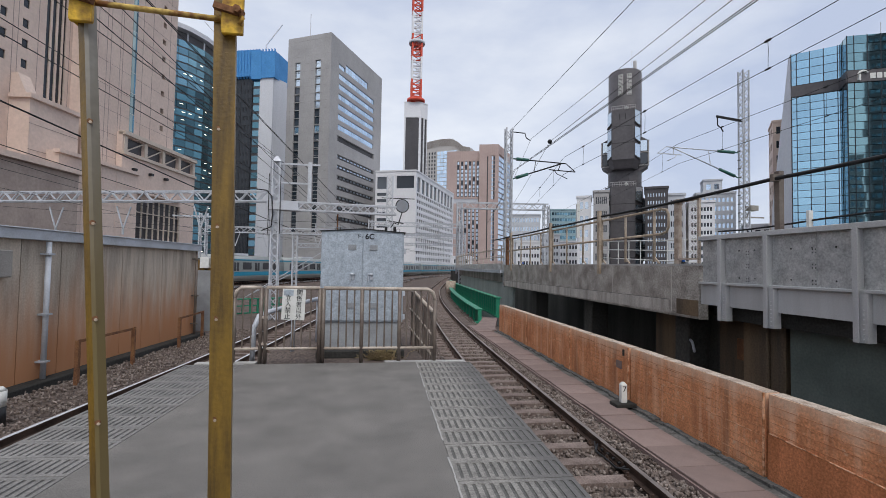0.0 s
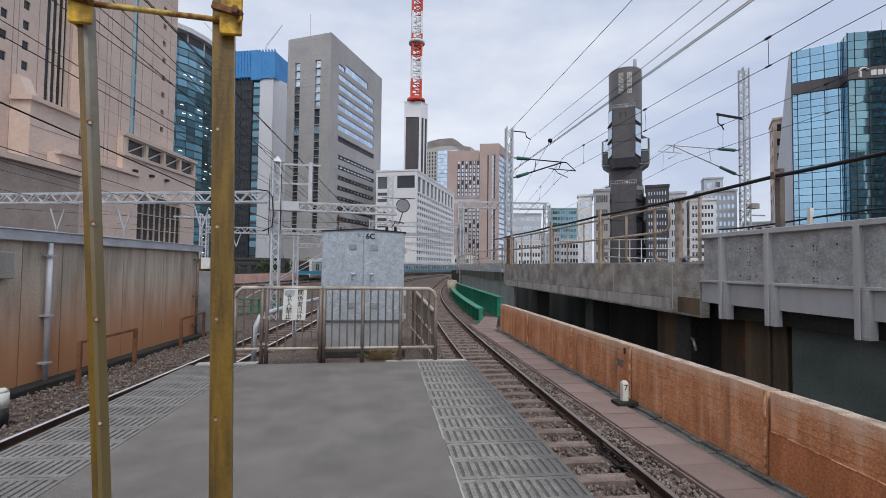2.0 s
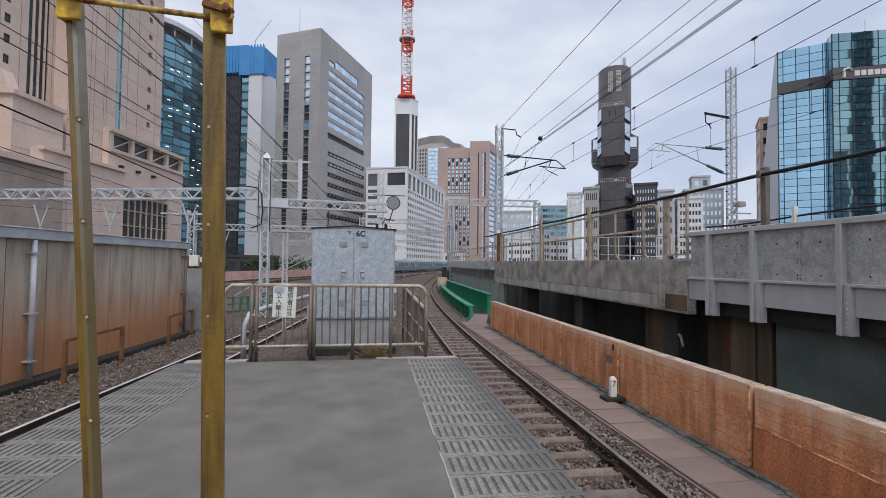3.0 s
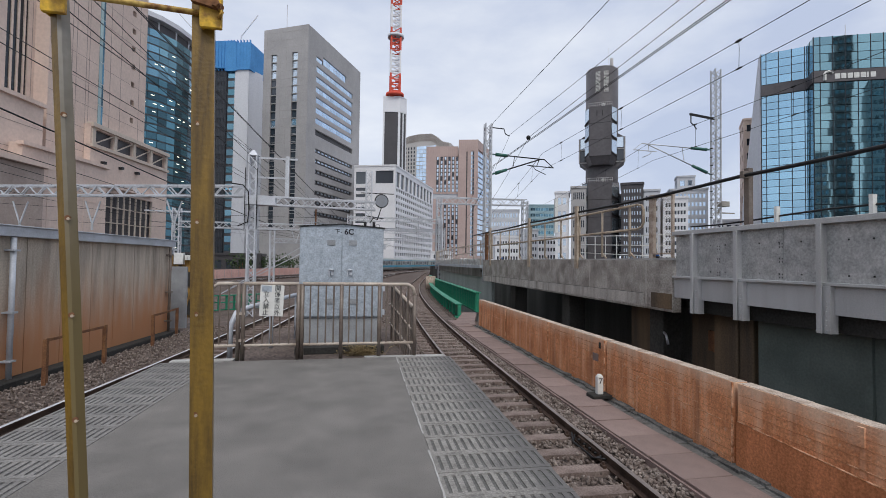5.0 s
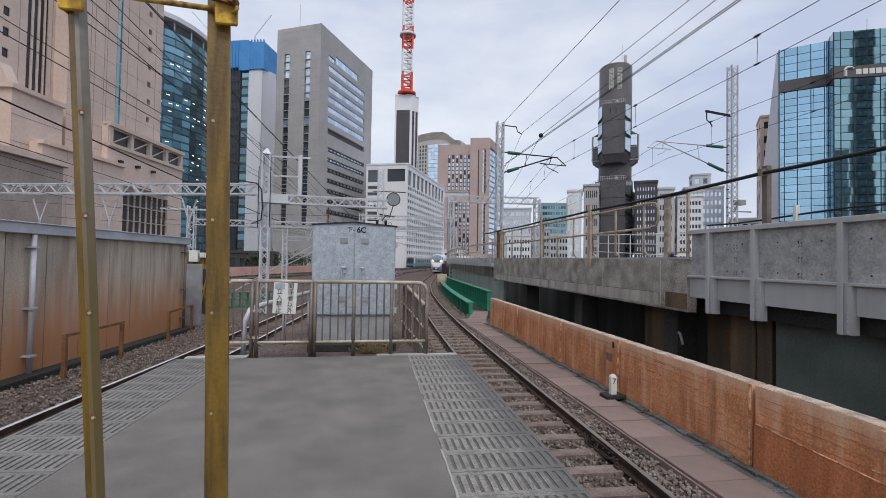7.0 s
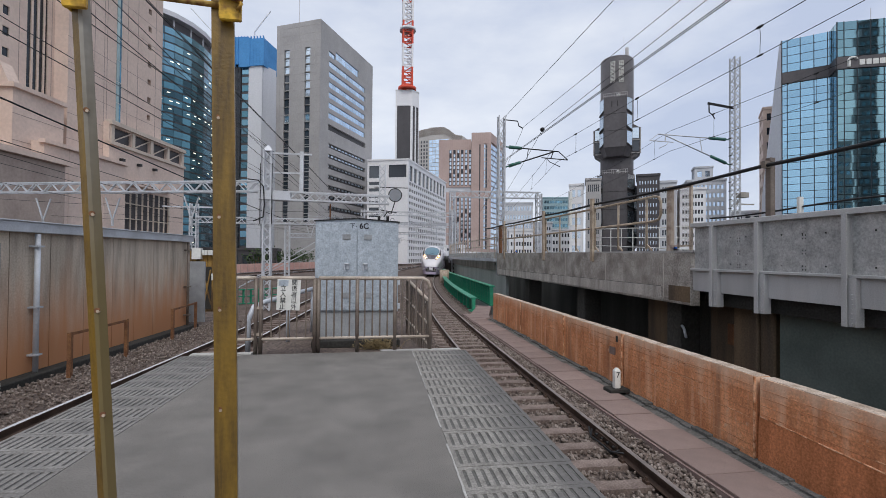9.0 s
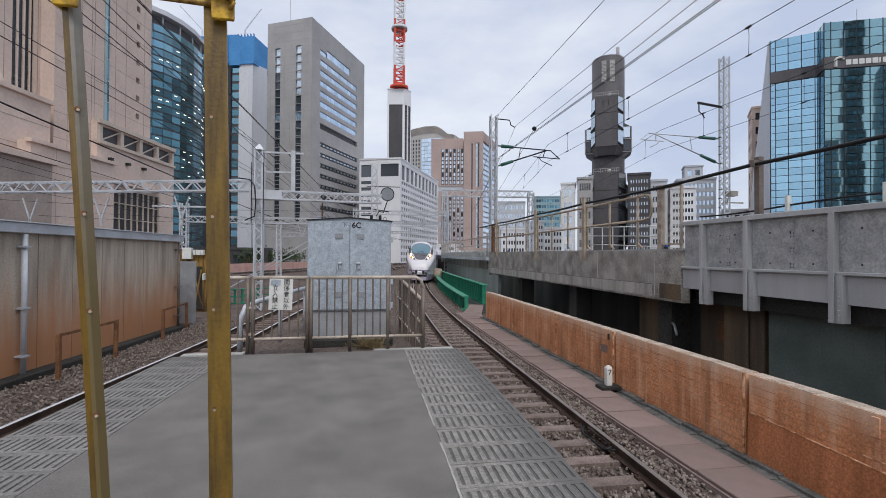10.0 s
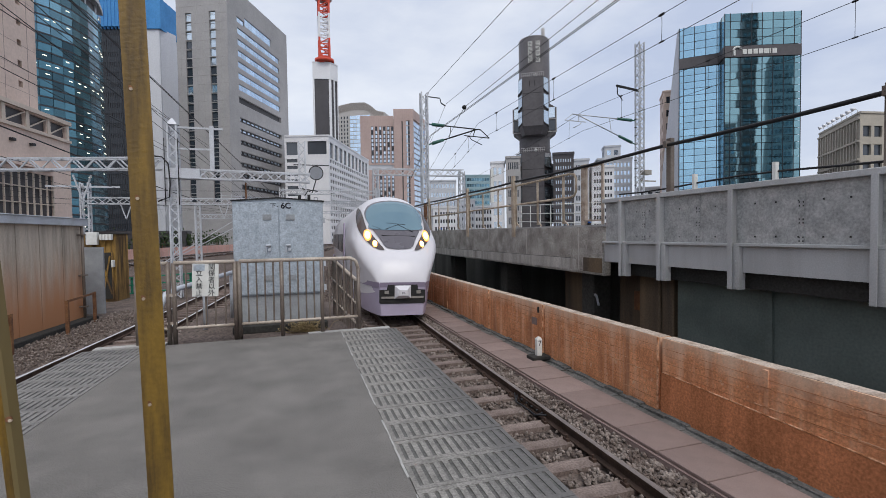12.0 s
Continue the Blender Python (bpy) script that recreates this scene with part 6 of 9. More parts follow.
def make_teal_tower():
    ob = empty("glass_office_tower")
    tagged(ob, "curved teal glass office tower with lit floors", "building")
    pts = [(-66, 117.5), (-58, 119), (-52, 121.5), (-48.6, 125), (-46.2, 129.5), (-44.9, 134.5), (-44.6, 140), (-46, 147)]
    rng = random.Random(21)
    core = bmesh.new()
    c = Vector((-60, 140))
    ring = [Vector(p) + (c - Vector(p)).normalized() * 0.6 for p in pts]
    for a, b in zip(ring, ring[1:]):
        core.faces.new([core.verts.new(q) for q in ((a.x, a.y, -7), (b.x, b.y, -7), (b.x, b.y, 60), (a.x, a.y, 60))])
    part("core_wall", core, M_DARKCLAD, ob)
    roof = bmesh.new()
    lo = [roof.verts.new((p[0] + 0.6, p[1] - 0.4, 60.4)) for p in pts] + [roof.verts.new((-75, 147, 60.4)), roof.verts.new((-75, 117, 60.4))]
    hi = [roof.verts.new((v.co.x, v.co.y, 61.6)) for v in lo]
    roof.faces.new(hi)
    roof.faces.new(lo[::-1])
    for i in range(len(lo)):
        j = (i + 1) % len(lo)
        roof.faces.new((lo[i], lo[j], hi[j], hi[i]))
    part("roof_rim", roof, M_PALECLAD, ob)
    floor_h = 1.95
    for a, b in zip(pts, pts[1:]):
        m, length = face_pose(a, b)
        k = max(1, round(length / 2.4))
        w = length / k
        for f in range(40):
            z = -6.6 + floor_h * f
            if z + floor_h > 59.5:
                break
            bm = None
            # upper floors take lighter glass to imitate the sky reflected there
            for j in range(k):
                pane(ob, m, w * j + 0.04, z + 0.3, w - 0.08, floor_h - 0.36, 0.0, G_TEAL if f > 26 else G_TEALDARK, "pane")
                if rng.random() < (0.6 if f in (15, 16, 17, 21, 22, 23, 24, 28) else 0.12):
                    pane(ob, m, w * j + 0.4 + rng.random(), z + floor_h - 0.55 - 0.3 * rng.random(), 0.8, 0.16, -0.1, E_LAMP, "ceiling_lamp")
            pane(ob, m, 0, z, length, 0.24, -0.03, M_DARKCLAD, "spandrel")
    for i in range(8):
        bm = bmesh.new()
        p = Vector(pts[i])
        add_tube(bm, (p.x - 0.5, p.y + 0.5, 57), (p.x - 0.5, p.y + 0.5, 60.4), 0.25, 8)
        part("roof_post", bm, M_PALECLAD, ob)


def make_blue_tower():
    ob = empty("tower_under_works")
    tagged(ob, "tower under works with blue sheeting round its top", "building")
    a, b, c = Vector((-57.2, 190.6)), Vector((-40.8, 185.7)), Vector((-37.3, 191.0))
    d = (b - a).normalized()
    s = a - d * 16
    m, _ = face_pose(s, b)
    length = (b - s).length
    bm = bmesh.new()
    add_box(bm, 0, 24.2, 0, 20, -7, 74.5, m)
    part("dark_wing", bm, M_NIGHTGLASS, ob, "dark gridded wing")
    bm = bmesh.new()
    for i in range(40):
        add_box(bm, 0.3 + i * 0.6, 0.36 + i * 0.6, -0.12, 0, -7, 73, m)
    tagged(part("fin", bm, M_DARKCLAD, ob), kind="stuff")
    for f in range(22):
        for j in range(5):
            pane(ob, m, 0.9 + j * 4.7, -4 + f * 3.5, 4.4, 1.9, -0.03, M_NIGHTGLASS)
    bm = bmesh.new()
    add_box(bm, 24.2, 27.6, 0.4, 12, -7, 74.4, m)
    part("stair_wall", bm, M_DARKCLAD, ob)
    for f in range(24):
        pane(ob, m, 24.5, -5 + f * 3.3, 2.8, 2.3, 0.36, G_TEAL if f % 3 else G_TEALDARK)
    bm = bmesh.new()
    add_box(bm, 27.6, length, -0.5, 14, -7, 74.5, m)
    slab = part("pale_slab", bm, M_PALECLAD, ob, "pale ribbed slab")
    for i in range(5):
        bm = bmesh.new()
        add_box(bm, 27.7 + i * 1.25, 27.76 + i * 1.25, -0.54, -0.503, -7, 74.4, m)
        part("rib", bm, M_PALECLAD, slab)
    m2, l2 = face_pose(b, c)
    bm = bmesh.new()
    add_box(bm, 0.3, l2 + 0.4, 0.0, 10, -7, 74.2, m2)
    part("pale_flank", bm, M_PALECLAD, ob)
    bm = bmesh.new()
    rng = random.Random(6)
    add_box(bm, 2, 27, -0.8, 18, 74.5, 85, m)
    add_box(bm, 27, length + 0.8, -1.0, 14, 73.6, 84, m)
    add_box(bm, 24.0, 28.2, -1.1, 12, 73.2, 84.4, m)
    part("sheeting", bm, M_BLUESHEET, ob, "bright blue protective sheeting")
    bm = bmesh.new()
    for i in range(26):
        add_box(bm, 2.2 + i * 1.25, 2.26 + i * 1.25, -1.06, 0, 73.6, 85.1, m)
    tagged(part("scaffold_rest", bm, M_BLUESHEET, ob), kind="stuff")
    # roof cranes
    for u0, h, k in ((8, 6, 0.6), (26, 5, -1)):
        bm = bmesh.new()
        p = m @ Vector((u0, 6, 85))
        q = p + Vector((0, 0, h))
        add_bar(bm, p, q, 0.5, 0.5)
        add_bar(bm, q, q + Vector((-9 * k - 3, 0, 9)), 0.35, 0.35)
        tagged(link("roof_crane", bm, M_PALECLAD), "small lattice crane on the tower roof", "crane", "roof cranes")


def make_grey_tower():
    pts = [(-29.9, 155.2), (-15.5, 147.8), (0.7, 181.9), (-13.7, 189.3)]
    h0 = []
    for u0 in (2.85, 10.5):
        for k in range(21):
            z = 64.3 - 2.62 * k
            h0.append((u0, u0 + 2.0, z, z + 2.45))
    h1 = [(5.2, 31.5, 62.2 - 3.34 * k, 64.1 - 3.34 * k) for k in range(6)]
    h1 += [(5.0, 9.3, 65.6, 67.2), (9.3, 26.0, 66.0, 68.6)]
    h1 += [(5.2, 32.0, 41.7, 43.6)]
    h1 += [(5.5, 32.2, 36.0 - 3.36 * k, 37.5 - 3.36 * k) for k in range(10)]
    ob = empty("grey_office_tower")
    tagged(ob, "tall grey tiled office tower with ribbon windows", "building")
    for i in range(4):
        m, length = face_pose(pts[i], pts[(i + 1) % 4])
        bm = bmesh.new()
        hs = (h0, h1, [], [])[i]
        holed_wall(bm, m, length, -7, 75, hs, 0.8)
        part("wall", bm, M_GREYTILE, ob)
        if i == 0:
            for n, h in enumerate(h0):
                k = n % 21
                pane(ob, m, h[0], h[2], 2.0, 2.45, 0.5, G_LIGHT if k < (3 if n < 21 else 6) or k in (8,) else G_DARK)
            for k in range(30):
                bm = bmesh.new()
                add_box(bm, 0, length, -0.03, 0.02, 1.0 + 2.5 * k, 1.09 + 2.5 * k, m)
                part("panel_joint", bm, M_CONC_PALE, ob)
            for u in (1.2, 6.3, 8.4, 14.0):
                bm = bmesh.new()
                add_box(bm, u, u + 0.07, -0.03, 0.02, -7, 75, m)
                part("panel_joint", bm, M_CONC_PALE, ob)
        if i == 1:
            for n, h in enumerate(h1):
                dark = h[2] < 44
                if dark:
                    pane(ob, m, h[0], h[2], h[1] - h[0], h[3] - h[2], 0.78, M_DARKCLAD, "slot_backing", 0.03)
                k = round((h[1] - h[0]) / 2.4)
                w = (h[1] - h[0]) / k
                for j in range(k):
                    if dark and h[2] < 40:
                        pane(ob, m, h[0] + w * j + 0.1, h[2] + 0.75, w * 0.6, h[3] - h[2] - 0.85, 0.7, G_LIGHT, "blind")
                    elif not dark:
                        pane(ob, m, h[0] + w * j + 0.05, h[2], w - 0.1, h[3] - h[2], 0.35, G_SKY)
    bm = bmesh.new()
    bm.faces.new([bm.verts.new((*p, 75)) for p in pts])
    part("roof", bm, M_GREYTILE, ob)
    bm = bmesh.new()
    add_tube(bm, (-23, 155, 75), (-23, 155, 84), 0.12, 5)
    part("lightning_rod", bm, M_PALECLAD, ob)


def make_mast_tower():
    pts = [(14, 263), (23.3, 261.2), (27.6, 265.1), (18.3, 270)]
    ob = block("mast_tower", "slender white tower with dark glazed faces", "building", pts, 95, M_WHITETILE,
               {0: [(0.9, 8.5, 40, 86.5)], 1: [(0.6, 2.6, 40, 86.5), (3.4, 5.4, 40, 86.5)]}, M_DARKCLAD, 0.5)
    mast = empty("antenna_mast", pose(20.6, 264.5, 95.5))
    tagged(mast, "red and white lattice antenna mast on the tower roof", "antenna mast")
    w = 2.6
    z, i = 0.0, 0
    for seg in range(7):
        bm = bmesh.new()
        h = 13.2
        for k in range(4):
            z0, z1 = z + h * k / 4, z + h * (k + 1) / 4
            for a, b in (((-1, -1), (1, -1)), ((1, -1), (1, 1)), ((1, 1), (-1, 1)), ((-1, 1), (-1, -1))):
                add_bar(bm, (a[0] * w, a[1] * w, z0), (b[0] * w, b[1] * w, z0), 0.55, 0.55)
                add_bar(bm, (a[0] * w, a[1] * w, z0), (b[0] * w, b[1] * w, z1), 0.42, 0.42)
        for a in ((-1, -1), (1, -1), (1, 1), (-1, 1)):
            add_bar(bm, (a[0] * w, a[1] * w, z), (a[0] * w, a[1] * w, z + h), 1.0, 1.0)
        part("mast_section", bm, M_RED if seg % 2 == 0 else M_WHITETILE, mast, "aviation red section" if seg % 2 == 0 else "white section")
        z += h
    for zz, r in ((0.5, 5.2), (34.5, 4.6)):
        bm = bmesh.new()
        add_tube(bm, (0, 0, zz), (0, 0, zz + 1.6), r, 14)
        part("gallery", bm, M_RED if zz < 5 else M_PALECLAD, mast)


def make_white_block():
    pts = [(-0.8, 162.0), (12.9, 156.9), (33.8, 204.9), (20, 210)]
    h1 = []
    for r in range(13):
        for c in range(10):
            for k in (0, 1):
                u = 1.3 + c * 5.05 + k * 2.5
                z = 25.6 - r * 2.2
                h1.append((u, u + 1.9, z, z + 1.15))
    h1 += [(1.3 + c * 5.05, 4.9 + c * 5.05, 27.2, 32.4) for c in range(10)]
    h0 = [(7.6, 13.9, 28.2, 32.5), (0.6, 4.3, 28.1, 32.3)] + [(0.6, 4.2, 25.7 - r * 2.2, 26.8 - r * 2.2) for r in range(13)]
    block("white_office_block", "white tiled office block with rows of small dark windows", "building", pts, 34, M_WHITETILE, {0: h0, 1: h1}, G_DARK, 0.5)


def make_red_pair():
    rib = make_mat("reddish_rib", (0.47, 0.36, 0.33), 0.8, 0, 0.06, 1, 0.1, 0.0, 0.3)
    strips = [(6.7 + 2.58 * k, 8.35 + 2.58 * k) for k in range(6)]
    holes = [(u0, u1, z0, z1) for u0, u1 in strips for z0, z1 in ((47.7, 71.3), (6.0, 40.2))] + [(4.5, 21.0, 43.4, 46.6)]
    ob = empty("reddish_office_block")
    tagged(ob, "pinkish stone high-rise with tall glazed window strips", "building", "reddish high-rises")
    pts = [(45, 302), (65.2, 296.4), (70, 315), (50, 321)]
    m, length = face_pose(pts[0], pts[1])
    for i in range(4):
        mm, ll = face_pose(pts[i], pts[(i + 1) % 4])
        bm = bmesh.new()
        holed_wall(bm, mm, ll, -7, 78, holes if i == 0 else [], 0.6)
        part("wall", bm, M_REDTILE, ob)
    bm = bmesh.new()
    bm.faces.new([bm.verts.new((*p, 78)) for p in pts])
    part("roof", bm, M_REDTILE, ob)
    for u0, u1 in strips:
        for z0, n in ((47.7, 9), (6.0, 13)):
            for r in range(n):
                pane(ob, m, u0 + 0.28, z0 + 2.62 * r + 0.5, u1 - u0 - 0.5, 1.9, 0.4, G_LIGHT if (r * 7 + int(u0)) % 5 else G_DARK)
        pane(ob, m, u0, 47.7, u1 - u0, 23.6, 0.58, M_DARKCLAD, "strip_backing", 0.03)
        pane(ob, m, u0, 6.0, u1 - u0, 34.2, 0.58, M_DARKCLAD, "strip_backing", 0.03)
    pane(ob, m, 4.5, 43.4, 16.5, 3.2, 0.5, M_FARGREY, "louvre_band")
    for k in range(15):
        bm = bmesh.new()
        add_box(bm, 0.4 + 1.4 * k, 0.55 + 1.4 * k, -0.08, 0.02, 71.8, 78, m)
        part("rib", bm, rib, ob)
    ob = empty("reddish_office_block")
    tagged(ob, "taller reddish stone high-rise with a glazed flank", "building", "reddish high-rises")
    pts = [(65.2, 295), (77.2, 291.4), (93, 318), (80, 322)]
    holes = [(5.1, 5.9, 8, 74.3), (8.0, 10.3, 44.6, 74.8), (8.0, 10.3, 6, 40)]
    flank = [(1.0, 30.5, 6, 76)]
    for i in range(4):
        mm, ll = face_pose(pts[i], pts[(i + 1) % 4])
        hs = holes if i == 0 else flank if i == 1 else []
        bm = bmesh.new()
        holed_wall(bm, mm, ll, -7, 82, hs, 0.6)
        part("wall", bm, M_REDTILE, ob)
        if i == 0:
            pane(ob, mm, 5.1, 8, 0.8, 66.3, 0.5, M_DARKCLAD, "slot_backing")
            for r in range(24):
                z = 6.2 + 2.85 * r
                if not 38 < z < 44.5:
                    pane(ob, mm, 8.1, z, 1.0, 2.4, 0.4, G_LIGHT)
                    pane(ob, mm, 9.3, z, 0.9, 2.4, 0.4, G_DARK)
            for k in range(9):
                bm = bmesh.new()
                add_box(bm, 0.4 + 1.35 * k, 0.55 + 1.35 * k, -0.08, 0.02, 75.4, 82, mm)
                part("rib", bm, rib, ob)
        if i == 1:
            for r in range(20):
                for k in range(8):
                    pane(ob, mm, 1.2 + 3.65 * k, 6.3 + 3.45 * r, 3.4, 2.7, 0.2, G_SKY)
    bm = bmesh.new()
    bm.faces.new([bm.verts.new((*p, 82)) for p in pts])
    part("roof", bm, M_REDTILE, ob)
    # hazy tower with a swept crown
    ob = empty("hazy_glass_tower")
    tagged(ob, "hazy grey-blue glass tower with a curved louvred crown", "building")
    m, length = face_pose((36.4, 344.3), (53.0, 334.9))
    crown = make_mat("bronze_louvre", (0.30, 0.27, 0.25), 0.7, 0.1, 0.08, 1, 0.2, 0.0, 0.3)
    # pier colour with the distance haze mixed in
    beige = make_mat("hazy_beige_pier", (0.52, 0.5, 0.48), 0.8, 0, 0.06, 1, 0.1, 0.0, 0.3)

    def crest(u):
        return float(np.interp(u, (-4, 1.4, 10, 19.5, 24, 28, 34), (93.3, 95.2, 96.3, 95.9, 93.2, 89.6, 88.2)))

    bm = bmesh.new()
    us = [-4 + 1.9 * k for k in range(21)]
    fr = [(bm.verts.new(m @ Vector((u, 0, -7))), bm.verts.new(m @ Vector((u, 0, crest(u))))) for u in us]
    bk = [(bm.verts.new(m @ Vector((u, 22, -7))), bm.verts.new(m @ Vector((u, 22, crest(u))))) for u in us]
    for i in range(20):
        bm.faces.new((fr[i][0], fr[i + 1][0], fr[i + 1][1], fr[i][1]))
        bm.faces.new((bk[i + 1][0], bk[i][0], bk[i][1], bk[i + 1][1]))
        bm.faces.new((fr[i][1], fr[i + 1][1], bk[i + 1][1], bk[i][1]))
    for e in (0, 20):
        bm.faces.new((fr[e][0], fr[e][1], bk[e][1], bk[e][0]))
    part("wall", bm, beige, ob)
    for k in range(50):
        u = -3.8 + 0.75 * k
        bm = bmesh.new()
        add_box(bm, u, u + 0.3, -0.35, 0.0, crest(u) - 5.2, crest(u) + 0.15, m)
        part("louvre", bm, crown, ob)
    for r in range(30):
        z = 2 + 2.85 * r
        for k in range(6):
            pane(ob, m, 8.0 + 2.55 * k, z, 2.4, 2.5, -0.02, G_SKY)
        for k in range(5):
            pane(ob, m, -3.4 + 2.25 * k, z + 0.5, 1.0, 1.8, -0.02, G_DARK)


def small_block(x, y, w, d, top, mat, gm, cols, label, turn=0.0, rows=None, zt=None, step=3.3, fill=0.6):
    c, s = math.cos(radians(turn)), math.sin(radians(turn))
    pts = [(x + c * u - s * v, y + s * u + c * v) for u, v in ((0, 0), (w, 0), (w, d), (0, d))]
    rows = rows or max(1, int((top + 4) / step))
    hs = grid_holes(w, 0.4, w - 0.4, cols, (w - 0.8) / cols * fill, (zt or top - 1.0), step, rows, step * 0.5)
    hd = grid_holes(d, 0.5, d - 0.5, max(2, cols // 2), (d - 1) / max(2, cols // 2) * fill, (zt or top - 1.0), step, rows, step * 0.5)
    hs = [h for h in hs if h[2] > -6]
    hd = [h for h in hd if h[2] > -6]
    return block("city_block", label, "building", pts, top, mat, {0: hs, 1: hd if x < 30 else [], 3: hd if x >= 30 else []}, gm, 0.35, group="city blocks behind the viaduct")


def make_city():
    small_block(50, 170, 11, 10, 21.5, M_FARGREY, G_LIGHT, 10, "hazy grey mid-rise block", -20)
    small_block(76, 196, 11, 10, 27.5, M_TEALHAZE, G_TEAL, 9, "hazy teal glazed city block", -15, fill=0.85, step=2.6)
    small_block(40, 130, 7, 9, 9.0, M_WHITETILE, G_DARK, 8, "low white office block", -15, step=2.2)
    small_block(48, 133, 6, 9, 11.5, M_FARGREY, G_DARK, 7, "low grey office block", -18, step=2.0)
    small_block(56, 140, 7, 9, 10, M_WHITETILE, G_DARK, 7, "low white shop block", -20, step=2.3)
    small_block(47.0, 104.5, 3.2, 8, 18.5, M_WHITETILE, G_LIGHT, 2, "narrow white block with a roof sign", -26)
    small_block(49.9, 102, 3.4, 9, 19.5, M_GREYTILE, G_DARK, 6, "narrow grey block with balconies", -26)
    small_block(60.0, 97.4, 4.7, 9, 20.0, M_DARKCLAD, G_LIGHT, 7, "narrow dark framed block", -32, step=1.7, fill=0.35)
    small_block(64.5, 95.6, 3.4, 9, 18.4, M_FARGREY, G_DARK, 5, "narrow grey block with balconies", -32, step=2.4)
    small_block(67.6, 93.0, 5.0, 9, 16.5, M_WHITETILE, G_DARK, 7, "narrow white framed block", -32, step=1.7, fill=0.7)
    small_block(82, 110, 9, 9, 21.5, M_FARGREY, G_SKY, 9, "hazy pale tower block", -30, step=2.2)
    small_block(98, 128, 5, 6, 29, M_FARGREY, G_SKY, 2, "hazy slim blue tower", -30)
    small_block(94, 108, 10, 9, 13.5, M_WHITETILE, G_DARK, 5, "low white block with roof plant", -38)
    small_block(89.5, 94, 3.5, 8, 36, M_HOTEL, G_DARK, 2, "slim beige block beside the glass building", -38)
    small_block(140, 112, 14, 9, 22, M_DARKCLAD, G_LIGHT, 6, "low dark glazed office block", -42)
    # beige block at the far right
    m_beige = make_mat("beige_stone_block", (0.50, 0.455, 0.385), 0.8, 0, 0.07, 2, 0.2, 0.03, 0.3)
    pts = [(153.7, 99.2), (135.0, 77.8), (143.5, 76.2), (170, 72), (176, 90)]
    bays = [(1.0 + 1.9 * c, 2.3 + 1.9 * c, 24.3 - 4.6 * r, 27.0 - 4.6 * r) for r in range(5) for c in range(14)]
    front = [(0.9 + 3.2 * c, 3.2 + 3.2 * c, 24.3 - 4.6 * r, 27.0 - 4.6 * r) for r in range(5) for c in range(2)]
    side = [(1.2 + 4.2 * c, 4.4 + 4.2 * c, 24.3 - 4.6 * r, 27.0 - 4.6 * r) for r in range(5) for c in range(4)]
    ob = block("beige_office_block", "beige stone office block with ribbed bays and roof floodlights", "building", pts, 30, m_beige, {0: bays, 1: front, 2: side}, G_DARK, 0.6)
    m, length = face_pose(pts[0], pts[1])
    for c in range(15):
        bm = bmesh.new()
        add_box(bm, 0.35 + c * 1.9, 0.8 + c * 1.9, -0.35, 0.0, 6, 28.6, m)
        part("pilaster", bm, m_beige, ob)
    for z in (28.6, 23.0, 18.4):
        bm = bmesh.new()
        add_box(bm, 0, length, -0.45, 0.0, z, z + 0.5, m)
        part("string_course", bm, m_beige, ob)
    for k in range(8):
        lamp = empty("roof_floodlight", m @ Matrix.Translation((2.5 + 3.3 * k, 0.4, 30.5)))
        tagged(lamp, "white hooded floodlight on a bent arm at the roof edge", "floodlight", "roof floodlights")
        bm = bmesh.new()
        add_line(bm, [(0, 0, 0), (0, 0, 0.9), (0, -0.5, 1.3)], 0.07, 6)
        part("arm", bm, M_PALECLAD, lamp)
        bm = bmesh.new()
        add_tube(bm, (0, -0.4, 1.35), (0, -1.2, 1.05), 0.25, 8, 0.5)
        part("hood", bm, M_WHITETILE, lamp)
    rng = random.Random(31)
    # dark blocks across the street, mirrored in the glass building
    for x, y, w, top, mt, gm, cols, text in ((109.0, -48, 5.5, 92, M_DARKCLAD, G_TEALDARK, 3, "slim dark tower mirrored in the glass building"),
                                             (122.5, -52, 8.5, 74, M_TEALHAZE, G_TEALDARK, 5, "teal glazed block mirrored in the glass building"),
                                             (101.5, -44, 8, 46, M_CONC_PALE, G_TEAL, 5, "pale block mirrored in the glass building")):
        small_block(x, y, w, 10, top, mt, gm, cols, text, 180, fill=0.7)
    # sign on the narrow white block
    bm = bmesh.new()
    add_box(bm, 46.6, 47.3, 103.6, 104.2, 9, 17)
    tagged(link("vertical_sign", bm, M_WHITE), "pale vertical shop sign", "sign")
    # pink parapet and shrubs beyond the commuter track
    bm = bmesh.new()
    sweep(bm, COMMUTER, COMMUTER.of_y(56), COMMUTER.of_y(128), 3, [(-3.2, -1.2), (-2.95, -1.2), (-2.95, 0.1), (-3.2, 0.1)])
    pink = tagged(link("wall_pink_parapet", bm, M_PINKWALL), "pinkish low parapet beyond the commuter track", "wall", kind="structure")
    bm = bmesh.new()
    add_box(bm, 0, 0.04, -0.04, 0.04, -1.2, 0.12)
    joint = mesh_of("joint_post", bm, M_REDTILE)
    s = COMMUTER.of_y(56)
    while s < COMMUTER.of_y(126):
        q, d = COMMUTER.at(s), COMMUTER.way(s)
        q = q + Vector((d.y, -d.x, 0)) * -2.94
        piece("joint_post", joint, pink, Matrix.Translation((q.x, q.y, 0)) @ Matrix.Rotation(math.atan2(-d.x, d.y), 4, "Z"))
        s += 1.9
    for k, (x, y) in enumerate(((-27, 88), (-21.5, 96), (-20, 103), (-17.5, 112), (-16, 120))):
        bm = bmesh.new()
